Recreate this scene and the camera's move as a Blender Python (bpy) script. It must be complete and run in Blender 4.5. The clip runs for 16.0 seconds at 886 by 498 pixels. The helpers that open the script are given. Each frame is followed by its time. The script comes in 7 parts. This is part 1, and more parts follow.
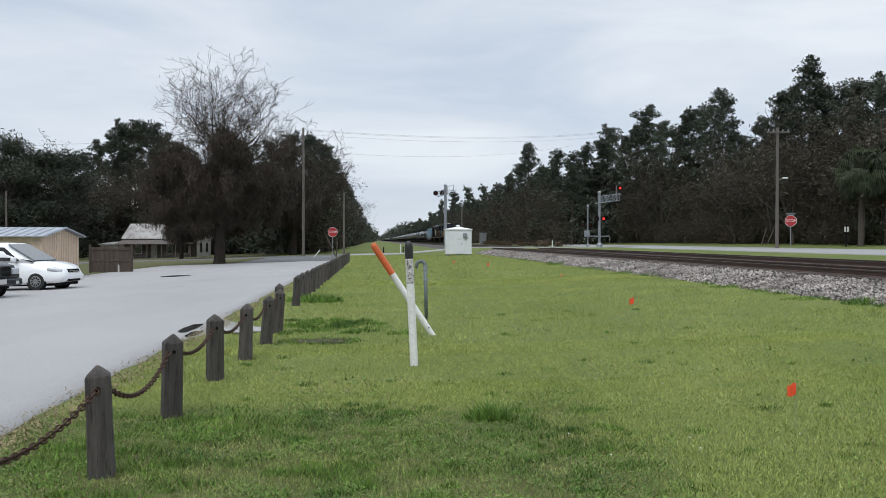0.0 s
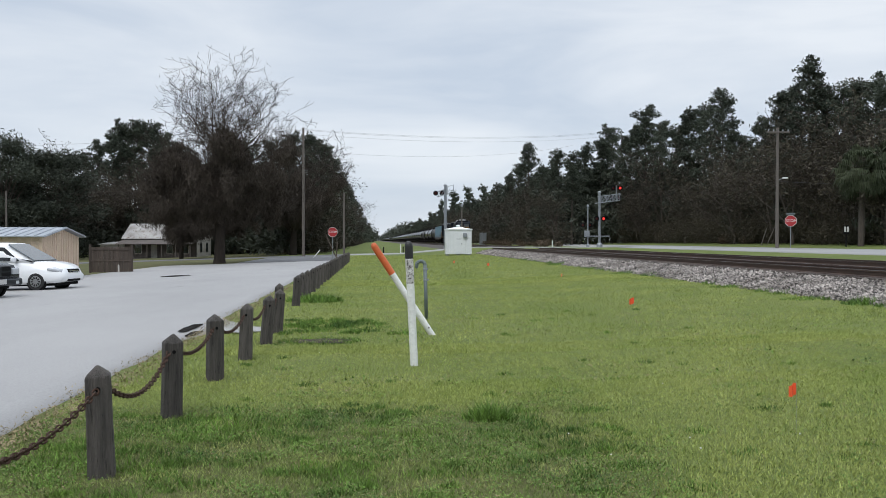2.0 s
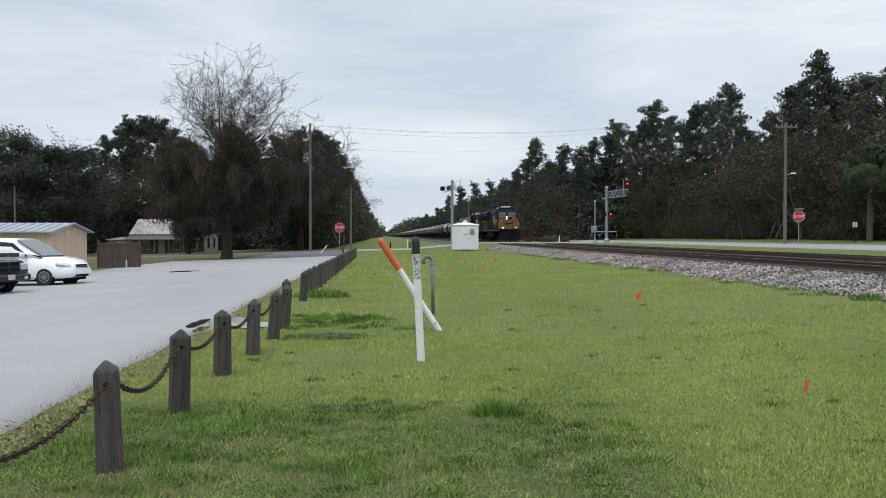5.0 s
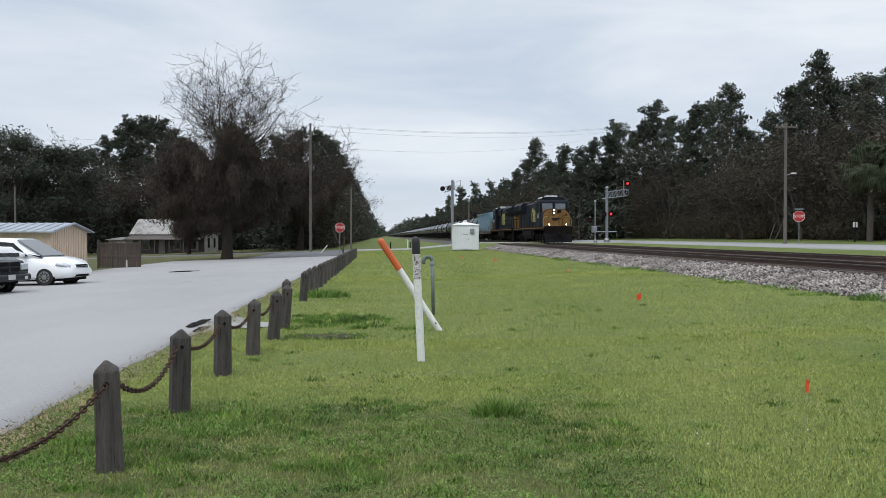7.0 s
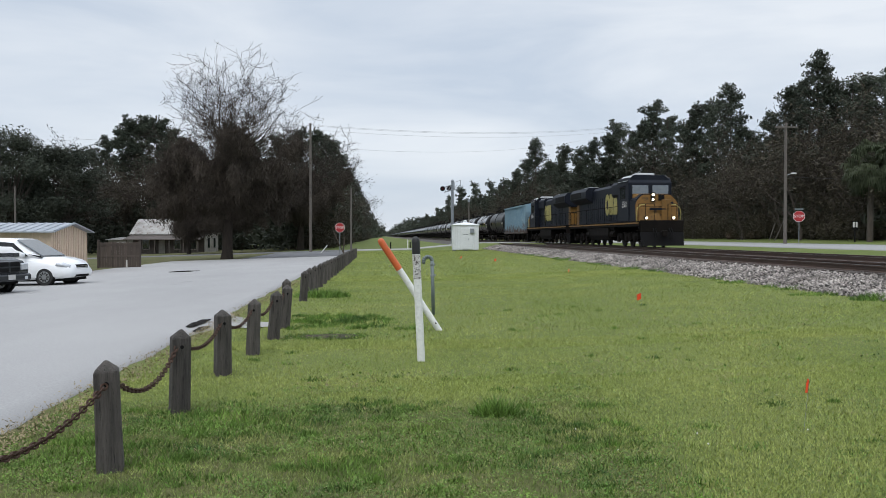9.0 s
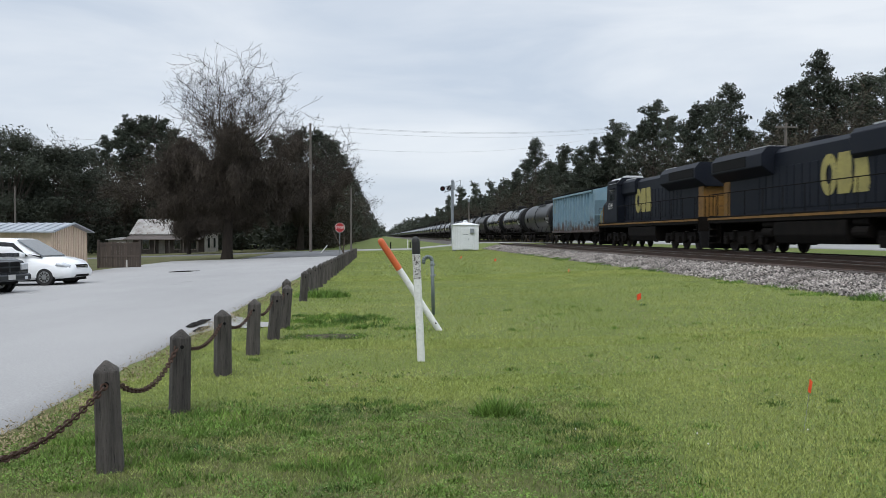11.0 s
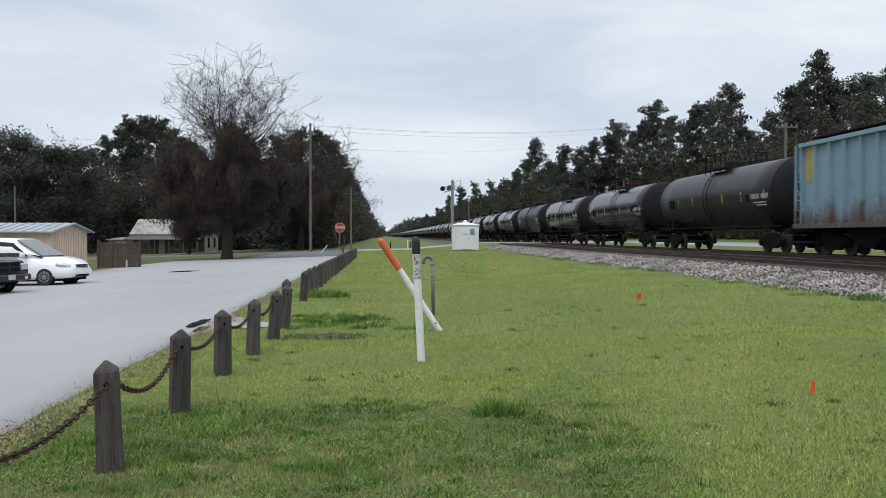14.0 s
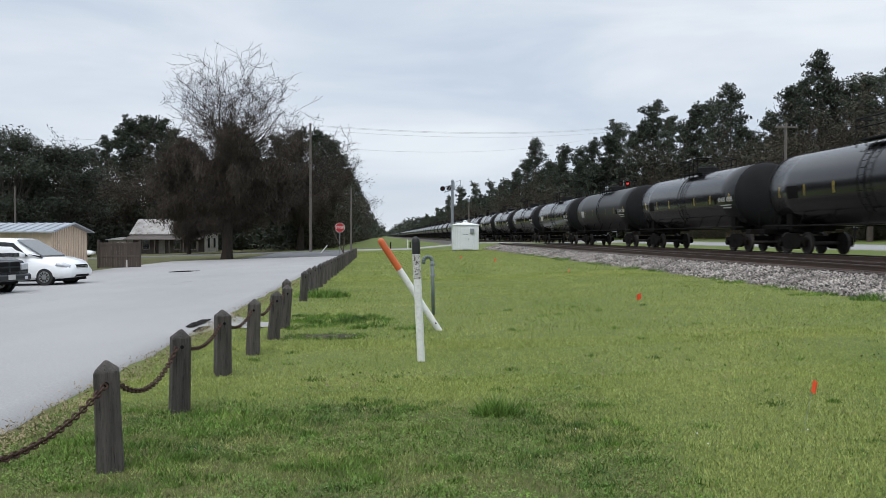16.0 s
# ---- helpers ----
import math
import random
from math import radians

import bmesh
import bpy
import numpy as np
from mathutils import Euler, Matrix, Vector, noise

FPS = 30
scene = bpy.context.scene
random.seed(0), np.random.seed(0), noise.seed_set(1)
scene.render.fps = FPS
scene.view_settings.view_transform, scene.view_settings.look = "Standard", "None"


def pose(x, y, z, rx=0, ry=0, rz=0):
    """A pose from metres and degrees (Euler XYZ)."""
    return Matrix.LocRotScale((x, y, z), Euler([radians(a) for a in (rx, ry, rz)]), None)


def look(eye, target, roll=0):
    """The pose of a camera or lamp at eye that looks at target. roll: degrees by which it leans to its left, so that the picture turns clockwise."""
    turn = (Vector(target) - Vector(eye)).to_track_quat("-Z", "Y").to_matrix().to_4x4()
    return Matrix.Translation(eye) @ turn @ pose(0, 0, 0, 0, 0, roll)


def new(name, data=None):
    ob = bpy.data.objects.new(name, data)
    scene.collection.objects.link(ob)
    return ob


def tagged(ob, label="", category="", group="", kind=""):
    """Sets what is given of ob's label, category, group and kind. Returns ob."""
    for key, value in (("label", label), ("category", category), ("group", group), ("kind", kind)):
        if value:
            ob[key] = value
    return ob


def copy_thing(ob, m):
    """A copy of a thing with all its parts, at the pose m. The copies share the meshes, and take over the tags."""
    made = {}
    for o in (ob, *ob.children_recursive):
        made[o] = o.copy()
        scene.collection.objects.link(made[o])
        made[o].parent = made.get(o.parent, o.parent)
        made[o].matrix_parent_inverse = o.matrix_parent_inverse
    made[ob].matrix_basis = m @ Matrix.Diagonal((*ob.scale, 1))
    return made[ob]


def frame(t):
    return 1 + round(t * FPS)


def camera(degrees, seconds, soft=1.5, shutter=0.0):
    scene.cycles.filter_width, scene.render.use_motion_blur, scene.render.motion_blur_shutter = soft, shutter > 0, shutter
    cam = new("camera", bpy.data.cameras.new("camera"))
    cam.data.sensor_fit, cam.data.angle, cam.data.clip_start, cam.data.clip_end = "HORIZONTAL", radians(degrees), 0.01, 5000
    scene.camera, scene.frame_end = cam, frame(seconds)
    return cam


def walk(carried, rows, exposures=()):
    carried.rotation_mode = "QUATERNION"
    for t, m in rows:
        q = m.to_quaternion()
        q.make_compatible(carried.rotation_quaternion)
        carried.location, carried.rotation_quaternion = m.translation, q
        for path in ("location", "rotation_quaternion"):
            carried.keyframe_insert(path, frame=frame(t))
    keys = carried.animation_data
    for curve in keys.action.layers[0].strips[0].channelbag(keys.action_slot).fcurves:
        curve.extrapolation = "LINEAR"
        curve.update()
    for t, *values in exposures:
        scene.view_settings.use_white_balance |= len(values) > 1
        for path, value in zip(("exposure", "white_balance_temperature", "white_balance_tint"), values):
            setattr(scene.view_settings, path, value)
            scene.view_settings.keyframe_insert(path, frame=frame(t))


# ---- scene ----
H_EYE = 1.6
FOC = 1500.0
cam = camera(2 * math.degrees(math.atan(784 / FOC)), 16.0, soft=0.75, shutter=0.35)


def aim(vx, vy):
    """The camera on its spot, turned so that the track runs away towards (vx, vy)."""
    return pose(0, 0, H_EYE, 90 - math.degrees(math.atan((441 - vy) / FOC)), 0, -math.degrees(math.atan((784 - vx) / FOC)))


EXPO = 0.4
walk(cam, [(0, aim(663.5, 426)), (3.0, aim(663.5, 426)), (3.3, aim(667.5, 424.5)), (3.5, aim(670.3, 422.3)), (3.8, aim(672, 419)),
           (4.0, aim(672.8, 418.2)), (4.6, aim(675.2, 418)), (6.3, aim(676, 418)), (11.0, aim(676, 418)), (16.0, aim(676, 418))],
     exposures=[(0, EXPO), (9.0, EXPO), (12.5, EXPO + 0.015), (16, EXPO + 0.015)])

# ---- world and sun: an overcast day ----
world = bpy.data.worlds.new("overcast_sky")
scene.world = world
world.use_nodes = True
wt = world.node_tree
wt.nodes.clear()


def node(tree, kind, **settings):
    n = tree.nodes.new(kind)
    for k, v in settings.items():
        if k in n.inputs:
            n.inputs[k].default_value = v
    return n


SUN_EL, SUN_AZ = radians(48), radians(200)
sky = wt.nodes.new("ShaderNodeTexSky")
sky.sky_type = "NISHITA"
sky.sun_disc = False
sky.sun_elevation, sky.sun_rotation = SUN_EL, SUN_AZ
sky_dim = wt.nodes.new("ShaderNodeVectorMath")
sky_dim.operation = "SCALE"
sky_dim.inputs["Scale"].default_value = 0.10
wt.links.new(sky.outputs[0], sky_dim.inputs[0])
tc = wt.nodes.new("ShaderNodeTexCoord")
stretch = wt.nodes.new("ShaderNodeMapping")
stretch.inputs["Scale"].default_value = (1.3, 1.3, 6.0)
wt.links.new(tc.outputs["Generated"], stretch.inputs[0])
cl = node(wt, "ShaderNodeTexNoise", Scale=2.2, Detail=5.0, Roughness=0.5, Distortion=0.35)
wt.links.new(stretch.outputs[0], cl.inputs["Vector"])
ramp = wt.nodes.new("ShaderNodeValToRGB")
ramp.color_ramp.elements[0].position, ramp.color_ramp.elements[1].position = 0.33, 0.68
ramp.color_ramp.elements[0].color = (0.44, 0.50, 0.585, 1)
ramp.color_ramp.elements[1].color = (0.63, 0.665, 0.71, 1)
wt.links.new(cl.outputs[0], ramp.inputs[0])
# an overcast dome is brighter towards the zenith
sep = wt.nodes.new("ShaderNodeSeparateXYZ")
wt.links.new(tc.outputs["Generated"], sep.inputs[0])
rise = wt.nodes.new("ShaderNodeMapRange")
rise.inputs["From Min"].default_value, rise.inputs["From Max"].default_value = 0.30, 0.95
rise.inputs["To Min"].default_value, rise.inputs["To Max"].default_value = 1.0, 2.2
wt.links.new(sep.outputs[2], rise.inputs[0])
lift = wt.nodes.new("ShaderNodeVectorMath")
lift.operation = "SCALE"
wt.links.new(ramp.outputs[0], lift.inputs[0])
wt.links.new(rise.outputs[0], lift.inputs["Scale"])
mixs = wt.nodes.new("ShaderNodeMix")
mixs.data_type = "RGBA"
mixs.inputs["Factor"].default_value = 0.93
wt.links.new(sky_dim.outputs[0], mixs.inputs[6])
wt.links.new(lift.outputs[0], mixs.inputs[7])
bg = wt.nodes.new("ShaderNodeBackground")
bg.inputs["Strength"].default_value = 1.0
wt.links.new(mixs.outputs[2], bg.inputs[0])
wo = wt.nodes.new("ShaderNodeOutputWorld")
wt.links.new(bg.outputs[0], wo.inputs[0])

sun_data = bpy.data.lights.new("sun", "SUN")
sun_data.energy, sun_data.angle, sun_data.color = 0.8, radians(25), (1.0, 0.96, 0.90)
sun = new("sun", sun_data)
sun.matrix_world = look((-20, -40, 60), (0, 0, 0))


# ---- materials ----
def material(name, a, b=None, rough=0.7, metal=0.0, scale=3.0, fine=40.0, bump=0.0, c=None, spots=0.0, coords="Object", stretch_by=None, per_object=0.0, per_island=0.0, spec=0.5, grain=0.3):
    """A surface of two colours mixed by coarse noise, with fine grain, an optional third colour in spots, and relief."""
    m = bpy.data.materials.new(name)
    m.use_nodes = True
    t = m.node_tree
    bsdf = t.nodes["Principled BSDF"]
    bsdf.inputs["Roughness"].default_value = rough
    bsdf.inputs["Metallic"].default_value = metal
    bsdf.inputs["Specular IOR Level"].default_value = spec
    b = b or tuple(x * 0.8 for x in a)
    co = t.nodes.new("ShaderNodeTexCoord")
    src = co.outputs[coords]
    if stretch_by:
        mp = t.nodes.new("ShaderNodeMapping")
        mp.inputs["Scale"].default_value = stretch_by
        t.links.new(src, mp.inputs[0])
        src = mp.outputs[0]
    n1 = node(t, "ShaderNodeTexNoise", Scale=scale, Detail=4.0, Roughness=0.6)
    n2 = node(t, "ShaderNodeTexNoise", Scale=fine, Detail=3.0, Roughness=0.6)
    for n in (n1, n2):
        t.links.new(src, n.inputs["Vector"])
    r1 = t.nodes.new("ShaderNodeMapRange")
    r1.inputs["From Min"].default_value, r1.inputs["From Max"].default_value = 0.3, 0.7
    t.links.new(n1.outputs[0], r1.inputs[0])
    mx = t.nodes.new("ShaderNodeMix")
    mx.data_type = "RGBA"
    mx.inputs[6].default_value, mx.inputs[7].default_value = (*a, 1), (*b, 1)
    t.links.new(r1.outputs[0], mx.inputs[0])
    out = mx.outputs[2]
    if c:
        n3 = node(t, "ShaderNodeTexNoise", Scale=scale * 2.7, Detail=6.0, Roughness=0.7)
        t.links.new(src, n3.inputs["Vector"])
        r3 = t.nodes.new("ShaderNodeMapRange")
        r3.inputs["From Min"].default_value, r3.inputs["From Max"].default_value = 0.62 - spots, 0.72 - spots
        t.links.new(n3.outputs[0], r3.inputs[0])
        m3 = t.nodes.new("ShaderNodeMix")
        m3.data_type = "RGBA"
        m3.inputs[7].default_value = (*c, 1)
        t.links.new(r3.outputs[0], m3.inputs[0])
        t.links.new(out, m3.inputs[6])
        out = m3.outputs[2]
    hsv = t.nodes.new("ShaderNodeHueSaturation")
    t.links.new(out, hsv.inputs["Color"])
    r2 = t.nodes.new("ShaderNodeMapRange")
    r2.inputs["To Min"].default_value, r2.inputs["To Max"].default_value = 1 - grain, 1 + grain
    t.links.new(n2.outputs[0], r2.inputs[0])
    value = r2.outputs[0]
    for amount, kind, outlet in ((per_object, "ShaderNodeObjectInfo", "Random"), (per_island, "ShaderNodeNewGeometry", "Random Per Island")):
        if amount:
            oi = t.nodes.new(kind)
            ro = t.nodes.new("ShaderNodeMapRange")
            ro.inputs["To Min"].default_value, ro.inputs["To Max"].default_value = 1 - amount, 1 + amount
            t.links.new(oi.outputs[outlet], ro.inputs[0])
            mu = t.nodes.new("ShaderNodeMath")
            mu.operation = "MULTIPLY"
            t.links.new(value, mu.inputs[0])
            t.links.new(ro.outputs[0], mu.inputs[1])
            value = mu.outputs[0]
    t.links.new(value, hsv.inputs["Value"])
    t.links.new(hsv.outputs[0], bsdf.inputs["Base Color"])
    if bump:
        bp = t.nodes.new("ShaderNodeBump")
        bp.inputs["Strength"].default_value = bump
        bp.inputs["Distance"].default_value = 0.02
        t.links.new(n2.outputs[0], bp.inputs["Height"])
        t.links.new(bp.outputs[0], bsdf.inputs["Normal"])
    return m


def glow(name, colour, strength):
    m = bpy.data.materials.new(name)
    m.use_nodes = True
    b = m.node_tree.nodes["Principled BSDF"]
    b.inputs["Base Color"].default_value = (*colour, 1)
    b.inputs["Emission Color"].default_value = (*colour, 1)
    b.inputs["Emission Strength"].default_value = strength
    return m


def leaf_material(name, a, b, through_light=0.25, per_object=0.25, rough=0.6):
    m = material(name, a, b, rough=rough, scale=0.35, fine=6.0, per_object=per_object, per_island=0.3, spec=0.1)
    return m


M_GRASS = material("lawn_soil_grass", (0.095, 0.125, 0.035), (0.14, 0.165, 0.055), rough=0.9, scale=0.35, fine=25, bump=0.6, c=(0.25, 0.22, 0.11), spots=-0.02, coords="Object", spec=0.1)
M_BLADE = material("grass_blades", (0.235, 0.300, 0.074), (0.36, 0.39, 0.122), rough=0.7, scale=0.4, fine=9, c=(0.39, 0.355, 0.18), spots=0.0, per_island=0.28, spec=0.2)
M_CLOVERLAWN = material("coarse_clover_lawn", (0.108, 0.176, 0.040), (0.29, 0.32, 0.11), rough=0.7, scale=1.5, fine=9, c=(0.37, 0.31, 0.18), spots=0.03, per_island=0.5, spec=0.2)
M_WEED = material("dark_weeds", (0.050, 0.105, 0.022), (0.165, 0.275, 0.050), rough=0.7, scale=1.1, fine=12, per_island=0.45, spec=0.2)
M_YARD = material("dull_yard_grass", (0.085, 0.095, 0.04), (0.125, 0.115, 0.06), rough=0.95, scale=0.25, fine=8, bump=0.4, c=(0.17, 0.14, 0.09), spots=0.03, spec=0.1)
M_LOT = material("pale_worn_asphalt", (0.355, 0.348, 0.345), (0.292, 0.288, 0.286), rough=0.8, scale=0.22, fine=60, bump=0.35, c=(0.225, 0.222, 0.22), spots=0.0, spec=0.2, stretch_by=(1, 0.45, 1))
M_ROAD = material("dark_asphalt", (0.10, 0.10, 0.105), (0.14, 0.14, 0.145), rough=0.8, scale=0.3, fine=40, bump=0.2)
M_CONC = material("pale_concrete_road", (0.29, 0.288, 0.282), (0.25, 0.248, 0.243), rough=0.8, scale=0.2, fine=30, bump=0.1)
M_PUDDLE = material("wet_dark_asphalt", (0.02, 0.02, 0.022), (0.03, 0.03, 0.03), rough=0.12, scale=2)
M_BALLAST = material("grey_ballast", (0.085, 0.076, 0.068), (0.055, 0.048, 0.043), rough=0.95, scale=0.8, fine=12, bump=1.0, c=(0.035, 0.03, 0.027), spots=0.05)
M_STONE = material("ballast_stones", (0.33, 0.30, 0.275), (0.13, 0.112, 0.10), rough=0.9, scale=0.9, fine=8, per_island=0.85)
M_DARKSTONE = material("dark_ballast_stones", (0.062, 0.052, 0.045), (0.11, 0.094, 0.082), rough=0.9, scale=0.9, fine=8, per_island=0.6)
M_RAIL = material("rusty_rail_steel", (0.055, 0.035, 0.028), (0.085, 0.05, 0.036), rough=0.6, metal=0.3, scale=1.2, fine=30)
M_RAILTOP = material("polished_rail_head", (0.20, 0.19, 0.185), (0.15, 0.14, 0.135), rough=0.42, metal=0.9, scale=1, fine=20)
M_TIE = material("creosoted_tie_wood", (0.06, 0.047, 0.04), (0.10, 0.08, 0.068), rough=0.9, scale=2, fine=25, bump=0.5, per_object=0.3, stretch_by=(1, 8, 8))
M_POST = material("weathered_post_wood", (0.098, 0.087, 0.078), (0.042, 0.037, 0.034), rough=0.9, scale=4, fine=22, bump=0.9, stretch_by=(6, 6, 0.5), per_object=0.2, c=(0.018, 0.016, 0.0145), spots=0.06)
M_CHAIN = material("rusty_chain", (0.075, 0.034, 0.019), (0.042, 0.023, 0.016), rough=0.85, metal=0.2, scale=12, fine=60, bump=0.4)
M_WHITEP = material("chipped_white_paint", (0.78, 0.78, 0.76), (0.66, 0.66, 0.65), rough=0.45, scale=3, fine=30, c=(0.16, 0.12, 0.10), spots=-0.05)
M_STAINED = material("stained_white_paint", (0.66, 0.65, 0.63), (0.42, 0.40, 0.38), rough=0.5, scale=11, fine=40, c=(0.06, 0.045, 0.04), spots=0.12)
M_ORANGE = material("faded_orange_paint", (0.62, 0.13, 0.035), (0.50, 0.10, 0.03), rough=0.5, scale=5, fine=25, c=(0.3, 0.06, 0.03), spots=-0.05)
M_BLACKP = material("black_cap_paint", (0.012, 0.012, 0.013), (0.02, 0.02, 0.02), rough=0.5)
M_GALV = material("galvanised_steel", (0.32, 0.34, 0.36), (0.24, 0.26, 0.28), rough=0.45, metal=0.6, scale=6, fine=30)
M_GREYPIPE = material("grey_green_pipe", (0.17, 0.20, 0.20), (0.11, 0.135, 0.14), rough=0.5, metal=0.3, scale=6, fine=30)
M_FLAG = material("fluorescent_orange_flag", (0.95, 0.17, 0.06), (0.92, 0.15, 0.05), rough=0.6, grain=0.03)
M_BOXWHITE = material("white_painted_steel", (0.74, 0.76, 0.77), (0.66, 0.68, 0.69), rough=0.5, scale=1.5, fine=20, c=(0.45, 0.44, 0.42), spots=-0.1)
M_TANSIDE = material("tan_metal_siding", (0.60, 0.47, 0.36), (0.55, 0.43, 0.33), rough=0.6, scale=1, fine=15)
M_ROOFMETAL = material("grey_metal_roofing", (0.36, 0.39, 0.43), (0.25, 0.275, 0.31), rough=0.5, scale=0.8, fine=12)
M_OLDROOF = material("weathered_tin_roof", (0.42, 0.41, 0.395), (0.24, 0.225, 0.21), rough=0.7, scale=0.8, fine=10, c=(0.14, 0.095, 0.07), spots=0.07)
M_OLDWALL = material("peeling_white_clapboard", (0.52, 0.50, 0.46), (0.34, 0.31, 0.28), rough=0.85, scale=1.2, fine=12, c=(0.20, 0.17, 0.14), spots=0.0)
M_PORCHDARK = material("grey_brown_boards", (0.12, 0.10, 0.09), (0.075, 0.064, 0.058), rough=0.9, scale=1.5, fine=15)
M_FENCE = material("brown_board_fence", (0.085, 0.066, 0.054), (0.055, 0.043, 0.036), rough=0.9, scale=1.5, fine=20, stretch_by=(4, 4, 0.6), per_object=0.2)
M_BARK = material("grey_brown_bark", (0.085, 0.068, 0.055), (0.05, 0.042, 0.036), rough=0.95, scale=2, fine=14, bump=0.8, stretch_by=(3, 3, 0.7))
M_TWIG = material("bare_twigs", (0.066, 0.054, 0.045), (0.040, 0.034, 0.030), rough=0.95, scale=0.5, fine=6, per_island=0.3, spec=0.1)
M_OAKBARK = material("dark_oak_bark", (0.050, 0.041, 0.034), (0.030, 0.025, 0.022), rough=0.95, scale=2, fine=14, bump=0.8, stretch_by=(3, 3, 0.7), spec=0.1)
M_MOSS = material("hanging_moss", (0.082, 0.068, 0.056), (0.052, 0.044, 0.037), rough=0.95, scale=0.4, fine=5, per_island=0.25, spec=0.1)
M_PINE = leaf_material("pine_needles", (0.050, 0.062, 0.047), (0.074, 0.084, 0.062))
M_OAK = leaf_material("live_oak_leaves", (0.040, 0.048, 0.037), (0.061, 0.067, 0.050))
M_BRUSH = leaf_material("winter_brush", (0.049, 0.045, 0.031), (0.071, 0.060, 0.044))
M_PALM = leaf_material("palm_fronds", (0.028, 0.038, 0.020), (0.05, 0.058, 0.032))
M_STRAW = material("dry_straw_grass", (0.31, 0.255, 0.145), (0.22, 0.175, 0.10), rough=0.9, scale=1, fine=12, per_island=0.3)
M_DRYBRUSH = material("dead_bracken", (0.115, 0.08, 0.05), (0.075, 0.055, 0.037), rough=0.9, scale=1, fine=12, per_island=0.3)
M_DIRT = material("wet_dark_earth", (0.034, 0.029, 0.024), (0.066, 0.056, 0.045), rough=0.95, scale=6, fine=30, bump=0.8, spec=0.12)
M_POLE = material("utility_pole_wood", (0.15, 0.13, 0.115), (0.10, 0.09, 0.08), rough=0.9, scale=2, fine=20, stretch_by=(4, 4, 0.4))
M_WIRE = material("black_wire", (0.05, 0.05, 0.055), rough=0.6)
M_RED = material("red_sign_paint", (0.42, 0.025, 0.03), (0.36, 0.02, 0.025), rough=0.45, grain=0.03)
M_SIGNW = material("white_sign_paint", (0.75, 0.75, 0.74), rough=0.45, grain=0.03)
M_BLACK = material("black_steel", (0.006, 0.006, 0.0065), (0.009, 0.0085, 0.0085), rough=0.75, scale=2, fine=20, spec=0.12)
M_UNDER = material("grimy_running_gear", (0.0065, 0.0058, 0.0052), (0.012, 0.0098, 0.0082), rough=0.9, scale=1.5, fine=12, spec=0.1)
M_WHEEL = material("steel_wheel", (0.045, 0.038, 0.034), (0.026, 0.022, 0.02), rough=0.7, metal=0.3, scale=4)
M_TANK = material("black_tank_paint", (0.012, 0.0125, 0.014), (0.02, 0.02, 0.022), rough=0.19, scale=0.5, fine=8, per_object=0.3, c=(0.035, 0.032, 0.03), spots=-0.10, grain=0.12)
M_TANKMATT = material("dull_black_tank_paint", (0.010, 0.010, 0.0108), (0.0165, 0.016, 0.016), rough=0.40, scale=0.5, fine=8, c=(0.045, 0.042, 0.039), spots=-0.08, spec=0.35)
M_HEAD = material("matt_black_tank_end", (0.010, 0.010, 0.011), (0.014, 0.014, 0.014), rough=0.8, scale=1, spec=0.2)
M_NAVY = material("dirty_navy_blue_paint", (0.0058, 0.0085, 0.0155), (0.0098, 0.012, 0.018), rough=0.55, scale=0.7, fine=10, c=(0.018, 0.017, 0.0165), spots=0.0, spec=0.16)
M_GOLD = material("dirty_golden_yellow_paint", (0.225, 0.115, 0.024), (0.15, 0.078, 0.019), rough=0.55, scale=1.2, fine=10, c=(0.055, 0.034, 0.017), spots=0.05, spec=0.3)
M_LOGO = material("worn_yellow_lettering", (0.36, 0.31, 0.09), (0.27, 0.235, 0.075), rough=0.6, scale=1.3, fine=10, c=(0.03, 0.03, 0.03), spots=0.04)
M_CABROOF = material("pale_cab_roof", (0.55, 0.56, 0.57), (0.42, 0.42, 0.43), rough=0.5, scale=1)
M_TEAL = material("faded_blue_hopper_paint", (0.145, 0.25, 0.32), (0.205, 0.30, 0.35), rough=0.65, scale=0.6, fine=9, c=(0.14, 0.125, 0.115), spots=-0.04, grain=0.15)
M_CARWHITE = material("white_car_paint", (0.82, 0.83, 0.84), (0.80, 0.81, 0.82), rough=0.15, scale=0.5, grain=0.03)
M_CARGREY = material("dark_grey_car_paint", (0.030, 0.033, 0.038), (0.027, 0.03, 0.034), rough=0.22, metal=0.2, scale=0.5, grain=0.03)
M_RUBBER = material("tyre_rubber", (0.018, 0.018, 0.018), (0.025, 0.025, 0.025), rough=0.85, scale=6)
M_RIM = material("silver_wheel_trim", (0.55, 0.56, 0.57), (0.45, 0.46, 0.47), rough=0.3, metal=0.8, scale=5, grain=0.03)
M_CHROME = material("chrome", (0.7, 0.7, 0.72), rough=0.12, metal=1.0, grain=0.03)
M_LENS = material("clear_headlamp", (0.65, 0.67, 0.7), (0.5, 0.52, 0.55), rough=0.08, metal=0.3, scale=8, grain=0.03)
M_DARKGLASS = material("tinted_glass", (0.02, 0.024, 0.028), (0.025, 0.03, 0.034), rough=0.05, spec=0.9, grain=0.03)
# The pale base colour stands in for sky reflected in the panes.
M_CABGLASS = material("cab_glass_with_sky_sheen", (0.16, 0.18, 0.20), (0.12, 0.14, 0.16), rough=0.06, metal=0.5, spec=0.9, grain=0.03)
M_LAMPON = glow("lit_headlamp", (1.0, 0.85, 0.62), 5.0)
M_REDLIT = glow("lit_red_signal", (1.0, 0.05, 0.04), 0.7)
